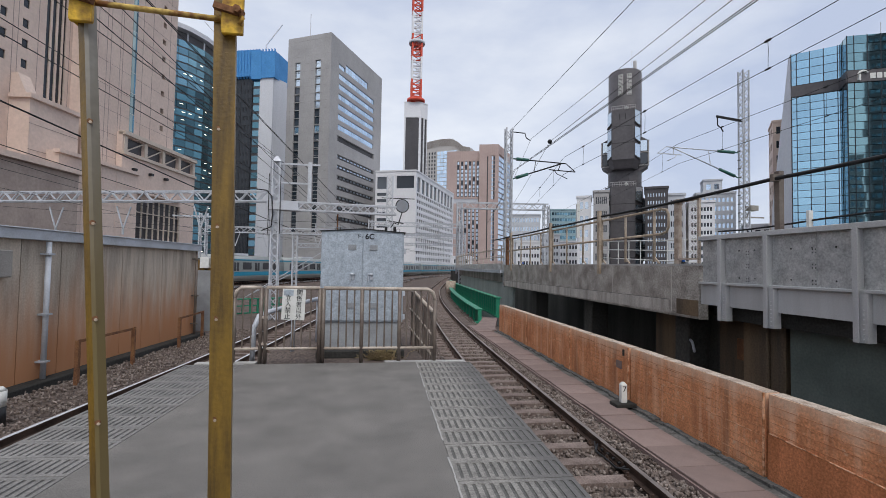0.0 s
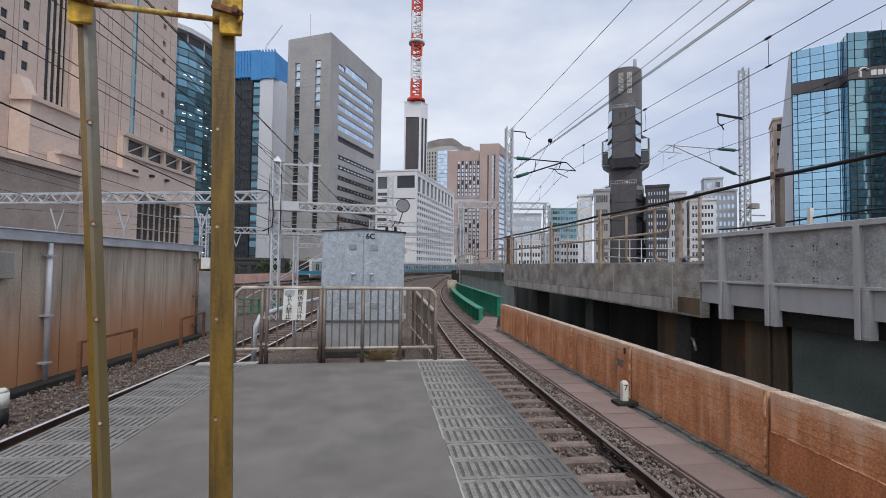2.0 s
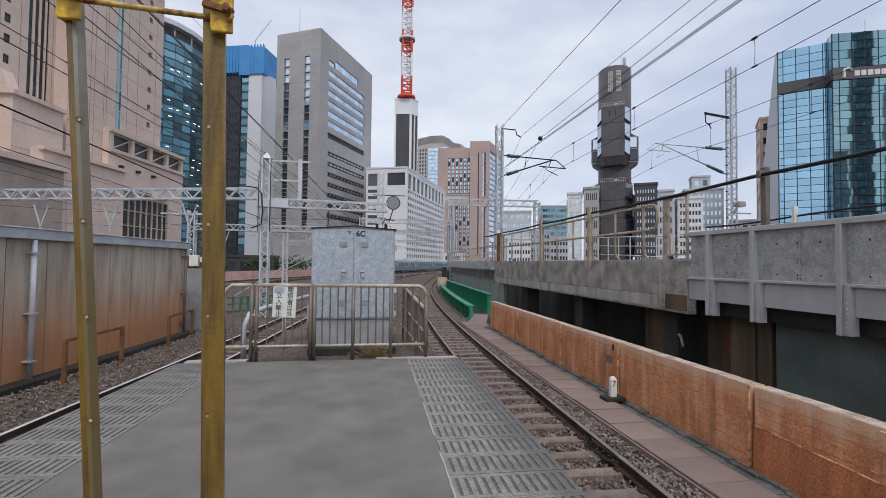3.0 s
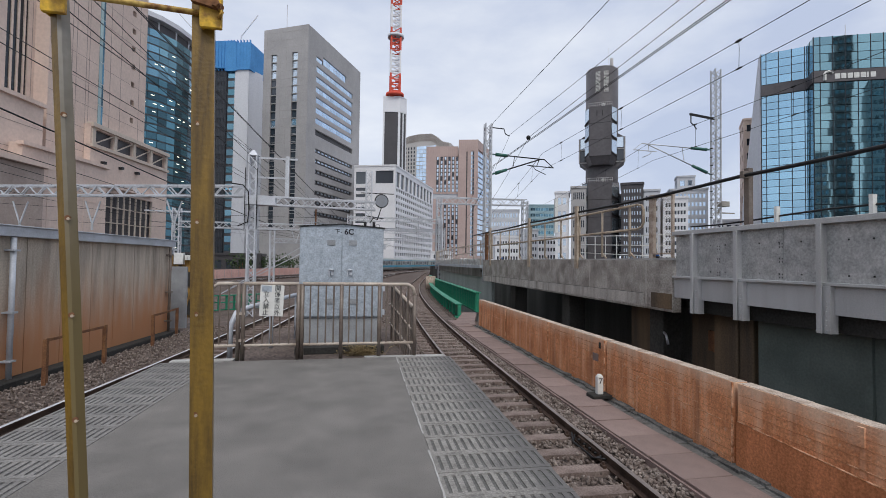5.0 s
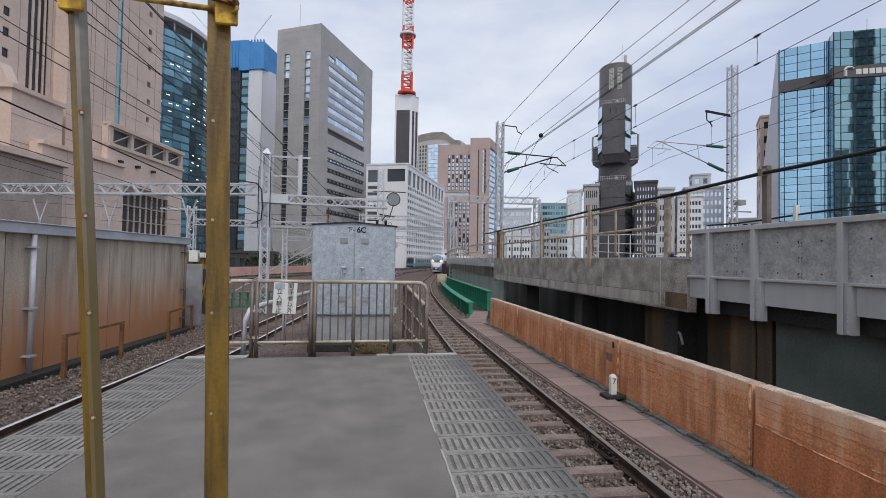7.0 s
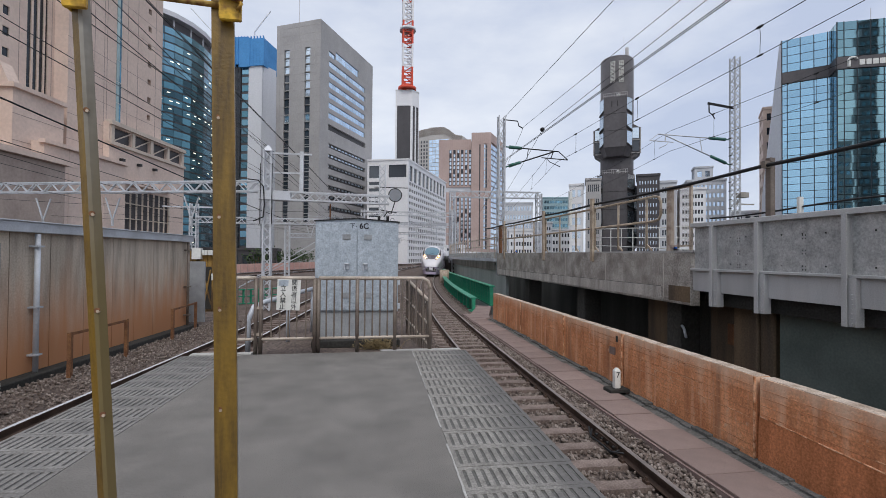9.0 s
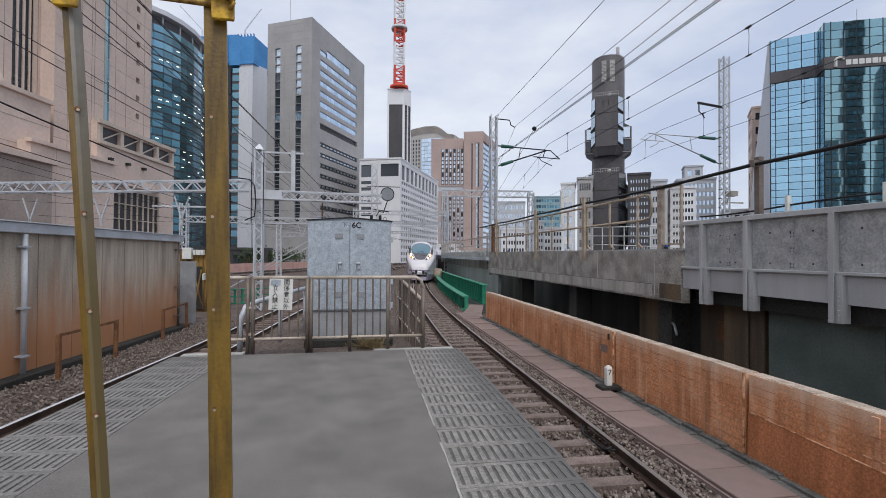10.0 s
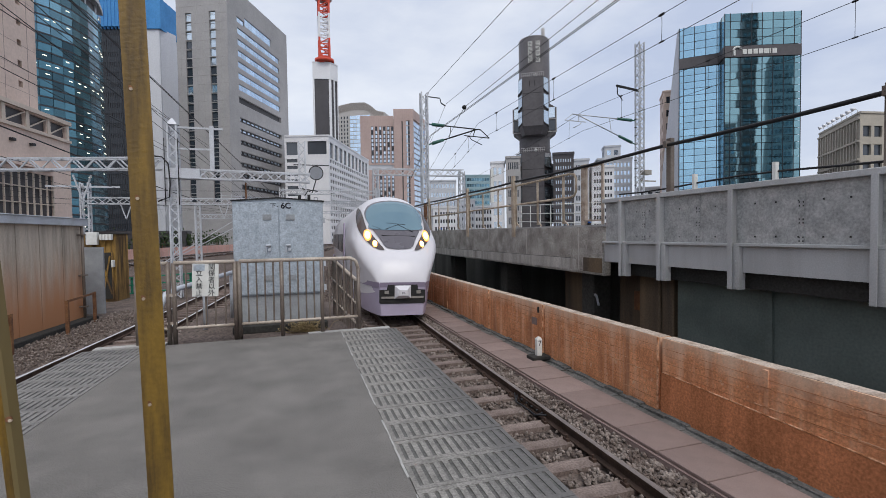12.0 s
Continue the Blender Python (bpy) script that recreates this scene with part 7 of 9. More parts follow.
        for _ in range(420):
            p = Vector((x + rng.gauss(0, 1.2), y + rng.gauss(0, 1.0), 0.9 + rng.gauss(0, 0.75)))
            n = Vector((rng.gauss(0, 1), rng.gauss(0, 1), rng.gauss(0, 1))).normalized()
            t = n.orthogonal().normalized() * rng.uniform(0.1, 0.24)
            s = n.cross(t)
            bm.faces.new([bm.verts.new(p + q) for q in (t, s, -t, -s)])
        shrub = empty("shrub")
        tagged(shrub, "dark green shrub behind the pink parapet", "shrub", "trackside shrubs")
        part("leaves", bm, M_LEAF, shrub)
        bm = bmesh.new()
        for a in range(3):
            add_tube(bm, (x, y, -6.9), (x + rng.uniform(-0.8, 0.8), y + rng.uniform(-0.6, 0.6), 1.0), 0.14, 6, 0.05)
        part("stem", bm, M_RUST, shrub)
    small_block(-33, 100, 14, 10, 2.4, M_DARKCLAD, G_DARK, 6, "low dark glazed building by the track", 5)
    small_block(3, 212, 40, 10, 6, M_WHITETILE, G_DARK, 10, "long low white building behind the tracks", -18, rows=2)


def make_dark_tower():
    cx, cy = 61.9, 109.45
    ob = empty("cylinder_core_tower")
    tagged(ob, "dark brown cylindrical tower with cantilevered office pods", "building")
    bm = bmesh.new()
    add_tube(bm, (cx, cy, -7), (cx, cy, 51.3), 3.95, 48)
    part("core", bm, M_TOWER, ob)
    bm = bmesh.new()
    add_tube(bm, (cx, cy, 51.3), (cx, cy, 51.6), 3.7, 36)
    part("roof_rim", bm, M_TOWER, ob)
    bm = bmesh.new()
    add_tube(bm, (cx + 2.0, cy - 1.2, 51), (cx + 2.0, cy - 1.2, 54.6), 0.42, 12)
    part("roof_flue", bm, M_GREYTILE, ob)
    bm = bmesh.new()
    add_tube(bm, (cx + 1.4, cy - 0.8, 51), (cx + 1.4, cy - 0.8, 57.5), 0.05, 5)
    part("roof_aerial", bm, M_PALECLAD, ob)
    ang = math.atan2(-cx, -cy)
    straight = Matrix.Translation((cx, cy, 0)) @ Matrix.Rotation(-ang + math.pi, 4, "Z")
    base = straight @ Matrix.Rotation(radians(-3.5), 4, "Z")
    seam = make_mat("pod_seam", (0.05, 0.048, 0.05), 0.7, 0.1, 0.1, 2, 0.3, 0.0, 0.3)

    def pod(half, chamfer, front, z0, z1, storeys, rail):
        """A chamfered pod on the front of the core, with framed glazing on its chamfers."""
        a = [(-half, 1.0), (-half, front + 2.3), (chamfer - half, front), (half - chamfer, front), (half, front + 2.3), (half, 1.0)]
        bm = bmesh.new()
        rings = []
        for z, k in ((z0, 0.78), (z0 + 2.0, 1.0), (z1, 1.0)):
            rings.append([bm.verts.new(base @ Vector((x * k, min(1.0, y * (0.86 if k < 1 else 1.0)), z))) for x, y in a])
        for lo, hi in zip(rings, rings[1:]):
            for i in range(6):
                bm.faces.new((lo[i], lo[(i + 1) % 6], hi[(i + 1) % 6], hi[i]))
        bm.faces.new(rings[0][::-1])
        bm.faces.new(rings[-1])
        p = part("pod", bm, M_TOWER, ob)
        h = (z1 - z0 - 2.0) / storeys
        for f in range(storeys):
            z = z0 + 2.0 + h * f
            bm = bmesh.new()
            add_box(bm, chamfer - half, half - chamfer, front - 0.03, front + 0.05, z - 0.06, z + 0.06, base)
            part("seam", bm, seam, p)
            for i in (1, 3):
                q0, q1 = base @ Vector((*a[i], 0)), base @ Vector((*a[i + 1], 0))
                m, length = face_pose((q0.x, q0.y), (q1.x, q1.y))
                pane(p, m, 0.2, z + 0.55, length - 0.4, h - 0.85, -0.03, G_LIGHT)
                bm = bmesh.new()
                u0, u1 = (0.1, length - 0.1) if i == 3 else (length - 0.1, 0.1)
                add_bar(bm, m @ Vector((u0, -0.12, z + 0.75)), m @ Vector((u1, -0.12, z + 0.1)), 0.16, 0.34)
                part("bracket", bm, seam, p)
        if rail:
            bm = bmesh.new()
            w, y = half - chamfer + 0.2, front + 0.5
            for dz in (0.5, 1.1):
                add_bar(bm, base @ Vector((-w, y, z1 + dz)), base @ Vector((w, y, z1 + dz)), 0.1, 0.1)
            for k in range(12):
                x = -w + 2 * w * k / 11
                add_bar(bm, base @ Vector((x, y, z1)), base @ Vector((x, y, z1 + 1.1)), 0.07, 0.07)
            part("balustrade", bm, M_GREYTILE, ob)
            bm = bmesh.new()
            bmesh.ops.create_icosphere(bm, subdivisions=2, radius=0.4, matrix=base @ Matrix.Translation((0.7, y + 0.6, z1 + 0.6)))
            part("roof_dish", bm, M_WHITE, ob)
        return p

    top = pod(3.75, 1.25, -6.6, 26.2, 40.4, 3, True)
    for x in (-0.75, 0.55):
        bm = bmesh.new()
        add_box(bm, x - 0.1, x + 0.1, -6.66, -6.55, 38.0, 39.4, base)
        part("vent_slot", bm, seam, top)
    pod(4.3, 1.6, -7.4, -6.0, 21.6, 6, True)
    for sx in (-1, 1):
        x0, x1 = sorted((sx * 3.3, sx * 5.45))
        edge = x1 if sx > 0 else x0
        inner = x0 if sx > 0 else x1
        for z0, z1 in ((26.8, 34.4), (4.0, 19.5)):
            bm = bmesh.new()
            ring = [(inner, z0 - 1.0), (edge, z0 + 0.6), (edge, z1 - 0.9), (inner, z1 + 0.4)]
            fr = [bm.verts.new(straight @ Vector((x, -2.4, z))) for x, z in ring]
            bk = [bm.verts.new(straight @ Vector((x, 2.4, z))) for x, z in ring]
            bm.faces.new(fr)
            bm.faces.new(bk[::-1])
            for i in range(4):
                bm.faces.new((fr[i], bk[i], bk[(i + 1) % 4], fr[(i + 1) % 4]))
            q = part("side_pod", bm, M_TOWER, ob)
            m = straight @ Matrix.Translation((x0, -2.4, 0))
            n = max(2, round((z1 - z0) / 3.4))
            h = (z1 - z0 - 1.2) / n
            for f in range(n):
                z = z0 + 0.6 + h * f
                pane(q, m, 0.3, z + 0.35, 1.5, h - 0.6, -0.04, G_LIGHT if f % 2 else G_DARK)
                bm = bmesh.new()
                add_box(bm, -0.05, 2.2, -0.16, 0.0, z - 0.1, z + 0.12, m)
                part("pod_frame", bm, M_GREYTILE, q)
            bm = bmesh.new()
            add_box(bm, edge - 0.12, edge + 0.12, -2.55, -2.38, z0 + 0.5, z1 - 0.8, straight)
            part("pod_frame", bm, M_GREYTILE, q)
    # faded lettering, as plain pale bars
    for col in (-0.98, 0.98):
        for k in range(4):
            bm = bmesh.new()
            n = straight @ Matrix.Rotation(col / 3.97, 4, "Z")
            z = 48.95 - 1.36 * k
            for dz in (0.0, 0.36, 0.72, 1.02):
                add_box(bm, -0.58, 0.58, -4.02, -3.9, z + dz, z + dz + 0.13, n)
            for x in (-0.5, -0.05, 0.4):
                add_box(bm, x, x + 0.12, -4.02, -3.9, z, z + 1.15, n)
            part("lettering_bar", bm, M_WHITE, ob)


def make_mirror_block():
    ob = empty("mirror_glass_building")
    tagged(ob, "blue mirror-glass office building with dark sign band", "building")
    a, f, b, c = (82.7, 82.3), (88.2, 77.1), (86.1, 73.95), (100.0, 68.3)
    back, side = (112, 92), (83.3, 83.9)
    rng = random.Random(41)
    pts = [Vector(p) for p in (a, f, b, c, back, side)]
    ctr = Vector((96, 82))
    ins = [p + (ctr - p).normalized() * 0.4 for p in pts]
    ins[1] = Vector((88.75, 77.35))
    bm = bmesh.new()
    lo = [bm.verts.new((p.x, p.y, -7)) for p in ins]
    hi = [bm.verts.new((p.x, p.y, 45.9)) for p in ins]
    bm.faces.new(hi)
    for i in range(6):
        bm.faces.new((lo[i], lo[(i + 1) % 6], hi[(i + 1) % 6], hi[i]))
    part("core_wall", bm, M_DARKCLAD, ob)
    row, band = 1.46, (37.1, 39.3)
    # the left face gets the brighter tint for the sky it reflects
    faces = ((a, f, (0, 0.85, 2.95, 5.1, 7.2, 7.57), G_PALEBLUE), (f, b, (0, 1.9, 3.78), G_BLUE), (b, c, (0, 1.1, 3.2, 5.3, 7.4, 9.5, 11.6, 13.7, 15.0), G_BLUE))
    for n, (p, q, cols, glass) in enumerate(faces):
        m, length = face_pose(p, q)
        for z0, count in ((band[1] + 0.1, 4), (band[0] - 0.1 - 29 * row, 29)):
            h = (46.0 - z0) / 4 if count == 4 else row
            for i in range(count):
                for u0, u1 in zip(cols, cols[1:]):
                    o = pane(ob, m, u0 + 0.06, z0 + h * i + 0.05, u1 - u0 - 0.12, h - 0.1, 0.0, glass, "pane", 0.05)
                    o.matrix_basis = o.matrix_basis @ pose(0, 0, 0, rng.gauss(0, 0.07), 0, rng.gauss(0, 0.12))
        for u in cols:
            bm = bmesh.new()
            add_box(bm, u - 0.07, u + 0.07, -0.09, 0.05, -7, 46.0, m)
            part("mullion", bm, M_NIGHTGLASS, ob)
        bm = bmesh.new()
        add_box(bm, -0.05, length + 0.05, -0.22, 0.1, band[0], band[1], m)
        part("sign_band", bm, M_TOWER, ob, "dark sign band")
        if n == 2:
            bm = bmesh.new()
            add_line(bm, [m @ Vector((2.35 + 0.75 * math.cos(t), -0.3, 38.35 + 0.72 * math.sin(t))) for t in (3.6, 2.9, 2.2, 1.5, 0.9, 0.4)], 0.22, 6)
            add_bar(bm, m @ Vector((1.72, -0.3, 37.35)), m @ Vector((1.72, -0.3, 38.5)), 0.4, 0.4)
            part("emblem", bm, M_WHITE, ob, "white curved emblem")
            for k, wd in enumerate((0.85, 0.8, 0.85, 0.85, 0.9, 0.25, 0.85)):
                u = 3.45 + k * 1.06 + (-0.5 if k > 5 else 0)
                bm = bmesh.new()
                add_box(bm, u, u + wd, -0.3, -0.22, 37.6, 38.6, m)
                part("sign_bar", bm, M_WHITE, ob, "plain white sign bar")
    # slanted pale flank
    bm = bmesh.new()
    p = [(84.75, 89.6, -7), (82.62, 82.4, -7), (82.62, 82.4, 46), (82.8, 83.0, 45.6), (84.7, 89.2, 16), (84.75, 89.6, 10)]
    f = [bm.verts.new(q) for q in p]
    g = [bm.verts.new((q[0] + 0.6, q[1] + 0.1, q[2])) for q in p]
    bm.faces.new(f)
    bm.faces.new(g[::-1])
    for i in range(6):
        bm.faces.new((f[i], g[i], g[(i + 1) % 6], f[(i + 1) % 6]))
    part("slanted_flank", bm, M_PALECLAD, ob, "pale slanted tiled flank")
    bm = bmesh.new()
    add_tube(bm, (95, 75, 46), (95, 75, 50), 0.07, 5)
    part("roof_aerial", bm, M_PALECLAD, ob)


# ---- overhead line steelwork ----
M_GREYDISC = make_mat("grey_disc_enamel", (0.27, 0.285, 0.31), 0.5, 0.1, 0.1, 20, 2, 0.0, 0.4)

def add_lattice(bm, p, q, w, panel, chord, brace):
    """A square lattice from p to q."""
    p, q = Vector(p), Vector(q)
    d = (q - p)
    length = d.length
    d.normalize()
    up = Vector((0, 0, 1)) if abs(d.z) < 0.9 else Vector((0, 1, 0))
    s = d.cross(up).normalized()
    up = s.cross(d).normalized()
    cs = [(s * i + up * j) * (w / 2) for i, j in ((-1, -1), (1, -1), (1, 1), (-1, 1))]
    for c in cs:
        add_bar(bm, p + c, q + c, chord, chord)
    n = max(2, round(length / panel))
    for k in range(n):
        a, b = p + d * length * k / n, p + d * length * (k + 1) / n
        for i in range(4):
            c0, c1 = cs[i], cs[(i + 1) % 4]
            if k % 2:
                c0, c1 = c1, c0
            add_bar(bm, a + c0, b + c1, brace, brace)


def lattice_part(name, p, q, w, panel, parent, chord=0.07, brace=0.045, label=""):
    bm = bmesh.new()
    add_lattice(bm, p, q, w, panel, chord, brace)
    return part(name, bm, M_TRUSS, parent, label)


def make_gantries():
    g = empty("overhead_gantry")
    tagged(g, "galvanised lattice gantry with a post between the tracks", "gantry", "overhead gantries")
    lattice_part("post", (-5.0, 24.4, -1.2), (-5.0, 24.4, 6.7), 0.35, 0.38, g, 0.07, 0.042)
    lattice_part("beam", (-23, 30.4, 5.12), (-5.3, 24.5, 4.95), 0.5, 0.5, g, 0.075, 0.05)
    lattice_part("beam", (-4.8, 24.4, 4.5), (1.0, 24.4, 4.42), 0.4, 0.42, g, 0.075, 0.05)
    bm = bmesh.new()
    add_box(bm, -5.4, -3.9, 24.15, 24.65, 4.28, 4.72)
    part("gusset", bm, M_TRUSS, g)
    bm = bmesh.new()
    add_tube(bm, (-5.0, 24.4, 6.7), (-5.0, 24.4, 7.0), 0.33, 4, 0.05)
    part("post_cap", bm, M_TRUSS, g)
    bm = bmesh.new()
    add_box(bm, -3.48, -3.3, 24.32, 24.48, 4.7, 6.75)
    add_bar(bm, (-5.0, 24.4, 6.62), (-2.9, 24.4, 6.62), 0.07, 0.09)
    add_bar(bm, (-5.0, 24.4, 5.65), (-3.4, 24.4, 5.65), 0.07, 0.09)
    part("arm_frame", bm, M_TRUSS, g)
    for x in (-17.5, -13.4, -9.0):
        bm = bmesh.new()
        y = 24.5 + (x + 5.3) * -0.333
        add_bar(bm, (x - 0.35, y, 4.5), (x, y, 3.3), 0.06, 0.06)
        add_bar(bm, (x + 0.35, y, 4.5), (x, y, 3.3), 0.06, 0.06)
        add_tube(bm, (x, y, 3.3), (x, y, 3.0), 0.06, 6)
        part("drop_bracket", bm, M_TRUSS, g)
    for dx in (-0.3, 0.25):
        bm = bmesh.new()
        add_line(bm, [(-5.0 + dx, 24.1, z + 0.05) for z in (6.0, 5.2, 4.2, 3.0)], 0.022, 6)
        part("cable_run", bm, M_WIRE, g)
    bm = bmesh.new()
    add_line(bm, [(-5.9, 24.1, 5.25), (-5.4, 24.1, 5.2), (-5.15, 24.1, 4.9), (-5.1, 24.1, 4.0), (-5.15, 24.1, 3.4), (-5.6, 24.1, 3.2)], 0.03, 6)
    part("cable_loop", bm, M_WIRE, g)
    # second gantry
    g = empty("overhead_gantry")
    tagged(g, "distant galvanised lattice gantry over the commuter tracks", "gantry", "overhead gantries")
    lattice_part("post", (-20.1, 58, -1.95), (-20.1, 58, 7.4), 0.7, 0.7, g, 0.13, 0.07)
    lattice_part("post", (-9.65, 58, -1.95), (-9.65, 58, 5.4), 0.5, 0.6, g, 0.11, 0.06)
    lattice_part("beam", (-19.8, 58, 5.55), (-1.5, 58, 5.55), 0.65, 0.75, g, 0.11, 0.07)
    lattice_part("beam", (-9.6, 60, 3.95), (-3, 60, 3.95), 0.5, 0.6, g, 0.1, 0.06)
    bm = bmesh.new()
    add_bar(bm, (-23.5, 58, 7.0), (-17, 58, 7.0), 0.15, 0.18)
    part("cross_arm", bm, M_TRUSS, g)
    for x in (-16.5, -13, -7):
        bm = bmesh.new()
        add_bar(bm, (x - 0.5, 58, 5.2), (x, 58, 3.6), 0.09, 0.09)
        add_bar(bm, (x + 0.5, 58, 5.2), (x, 58, 3.6), 0.09, 0.09)
        part("drop_bracket", bm, M_TRUSS, g)
    bm = bmesh.new()
    add_bar(bm, (-10.5, 40, -1.2), (-4.6, 52, 3.7), 0.05, 0.05)
    add_bar(bm, (-10.5, 40, -1.2), (-5.2, 52, 2.6), 0.05, 0.05)
    part("stay", bm, M_TRUSS, g)
    near = Matrix.Translation((0.03, 0.25, 1.567)) @ Matrix.Scale(0.86, 4) @ Matrix.Translation((-0.03, -0.25, -1.567))
    for child in list(g.children):
        child.data.transform(near)
    # gantries over the bend
    for y, z, x0, x1 in ((74, 8.2, -1, 13.5), (90, 7.4, 1, 17.0)):
        g = empty("overhead_gantry")
        tagged(g, "slender lattice gantry over the curving tracks", "gantry", "overhead gantries")
        lattice_part("beam", (x0, y, z), (x1, y, z), 0.6, 0.9, g, 0.12, 0.07)
        lattice_part("beam", (x0, y + 1, z - 1.5), (x1, y + 1, z - 1.5), 0.4, 0.9, g, 0.1, 0.06)
        for x in (x0, x1):
            lattice_part("post", (x, y, -1.2), (x, y, z + 0.6), 0.55, 0.8, g, 0.12, 0.07)
        for k in (0.25, 0.5, 0.75):
            bm = bmesh.new()
            x = x0 + (x1 - x0) * k
            add_bar(bm, (x, y, z - 0.3), (x, y, z - 2.6), 0.12, 0.12)
            add_bar(bm, (x, y, z - 2.6), (x + 1.6, y, z - 2.3), 0.08, 0.08)
            part("drop_bracket", bm, M_TRUSS, g)
    # gantry on the neighbouring viaduct
    g = empty("overhead_gantry")
    tagged(g, "tall lattice portal gantry on the neighbouring viaduct", "gantry", "overhead gantries")
    lattice_part("beam", (13.0, 75, 11.7), (28.4, 75, 11.9), 1.0, 1.1, g, 0.14, 0.09)
    for x in (13.4, 28.2):
        lattice_part("post", (x, 75, 0.5), (x, 75, 12.2), 0.8, 0.9, g, 0.15, 0.09)
    # signal mast with round sign
    s = empty("signal_mast", pose(0.8, 30, 0))
    tagged(s, "lattice mast carrying a round grey disc sign", "mast")
    lattice_part("post", (0, 0, -1.2), (0, 0, 7.3), 0.36, 0.42, s, 0.08, 0.05)
    bm = bmesh.new()
    add_tube(bm, (0.8, -0.25, 5.4), (0.8, -0.2, 5.4), 0.4, 24)
    part("disc", bm, M_GREYDISC, s, "dark grey disc")
    bm = bmesh.new()
    add_line(bm, [(0.8 + 0.41 * math.cos(k * 0.3927), -0.23, 5.4 + 0.41 * math.sin(k * 0.3927)) for k in range(17)], 0.035, 6)
    part("disc_rim", bm, M_BLACK, s)
    bm = bmesh.new()
    add_bar(bm, (-0.5, 0, 5.9), (1.6, 0, 5.9), 0.05, 0.05)
    add_bar(bm, (-0.4, 0, 4.5), (0.9, 0, 4.3), 0.06, 0.06)
    add_line(bm, [(0.1, -0.2, 4.0), (0.3, -0.25, 4.3), (0.55, -0.25, 4.2), (0.8, -0.22, 5.0)], 0.035, 6)
    part("bracket", bm, M_BLACK, s)
    for k in (0, 1):
        bm = bmesh.new()
        add_tube(bm, (-0.2 + 0.55 * k, -0.2, 3.75), (-0.2 + 0.55 * k, -0.2, 4.05), 0.09, 8)
        part("bell", bm, M_WIRE, s)
    # ladder-like rack
    r = empty("cable_rack")
    tagged(r, "light steel cable rack on posts behind the cabinet", "cable rack")
    bm = bmesh.new()
    for z in (3.1, 3.5):
        add_bar(bm, (-3.0, 24, z), (0.6, 27, z), 0.022, 0.022)
    for k in range(10):
        add_bar(bm, (-3.0 + 0.4 * k, 24 + k / 3, 3.05), (-3.0 + 0.4 * k, 24 + k / 3, 3.6), 0.02, 0.02)
    part("rail_frame", bm, M_TRUSS, r)
    for k in (0, 1):
        bm = bmesh.new()
        add_bar(bm, (-2.0 + 2.2 * k, 24.83 + 1.83 * k, -1.2), (-2.0 + 2.2 * k, 24.83 + 1.83 * k, 3.3 + 0.9 * (1 - k)), 0.07, 0.07)
        part("post", bm, M_RUST if k == 0 else M_TRUSS, r)


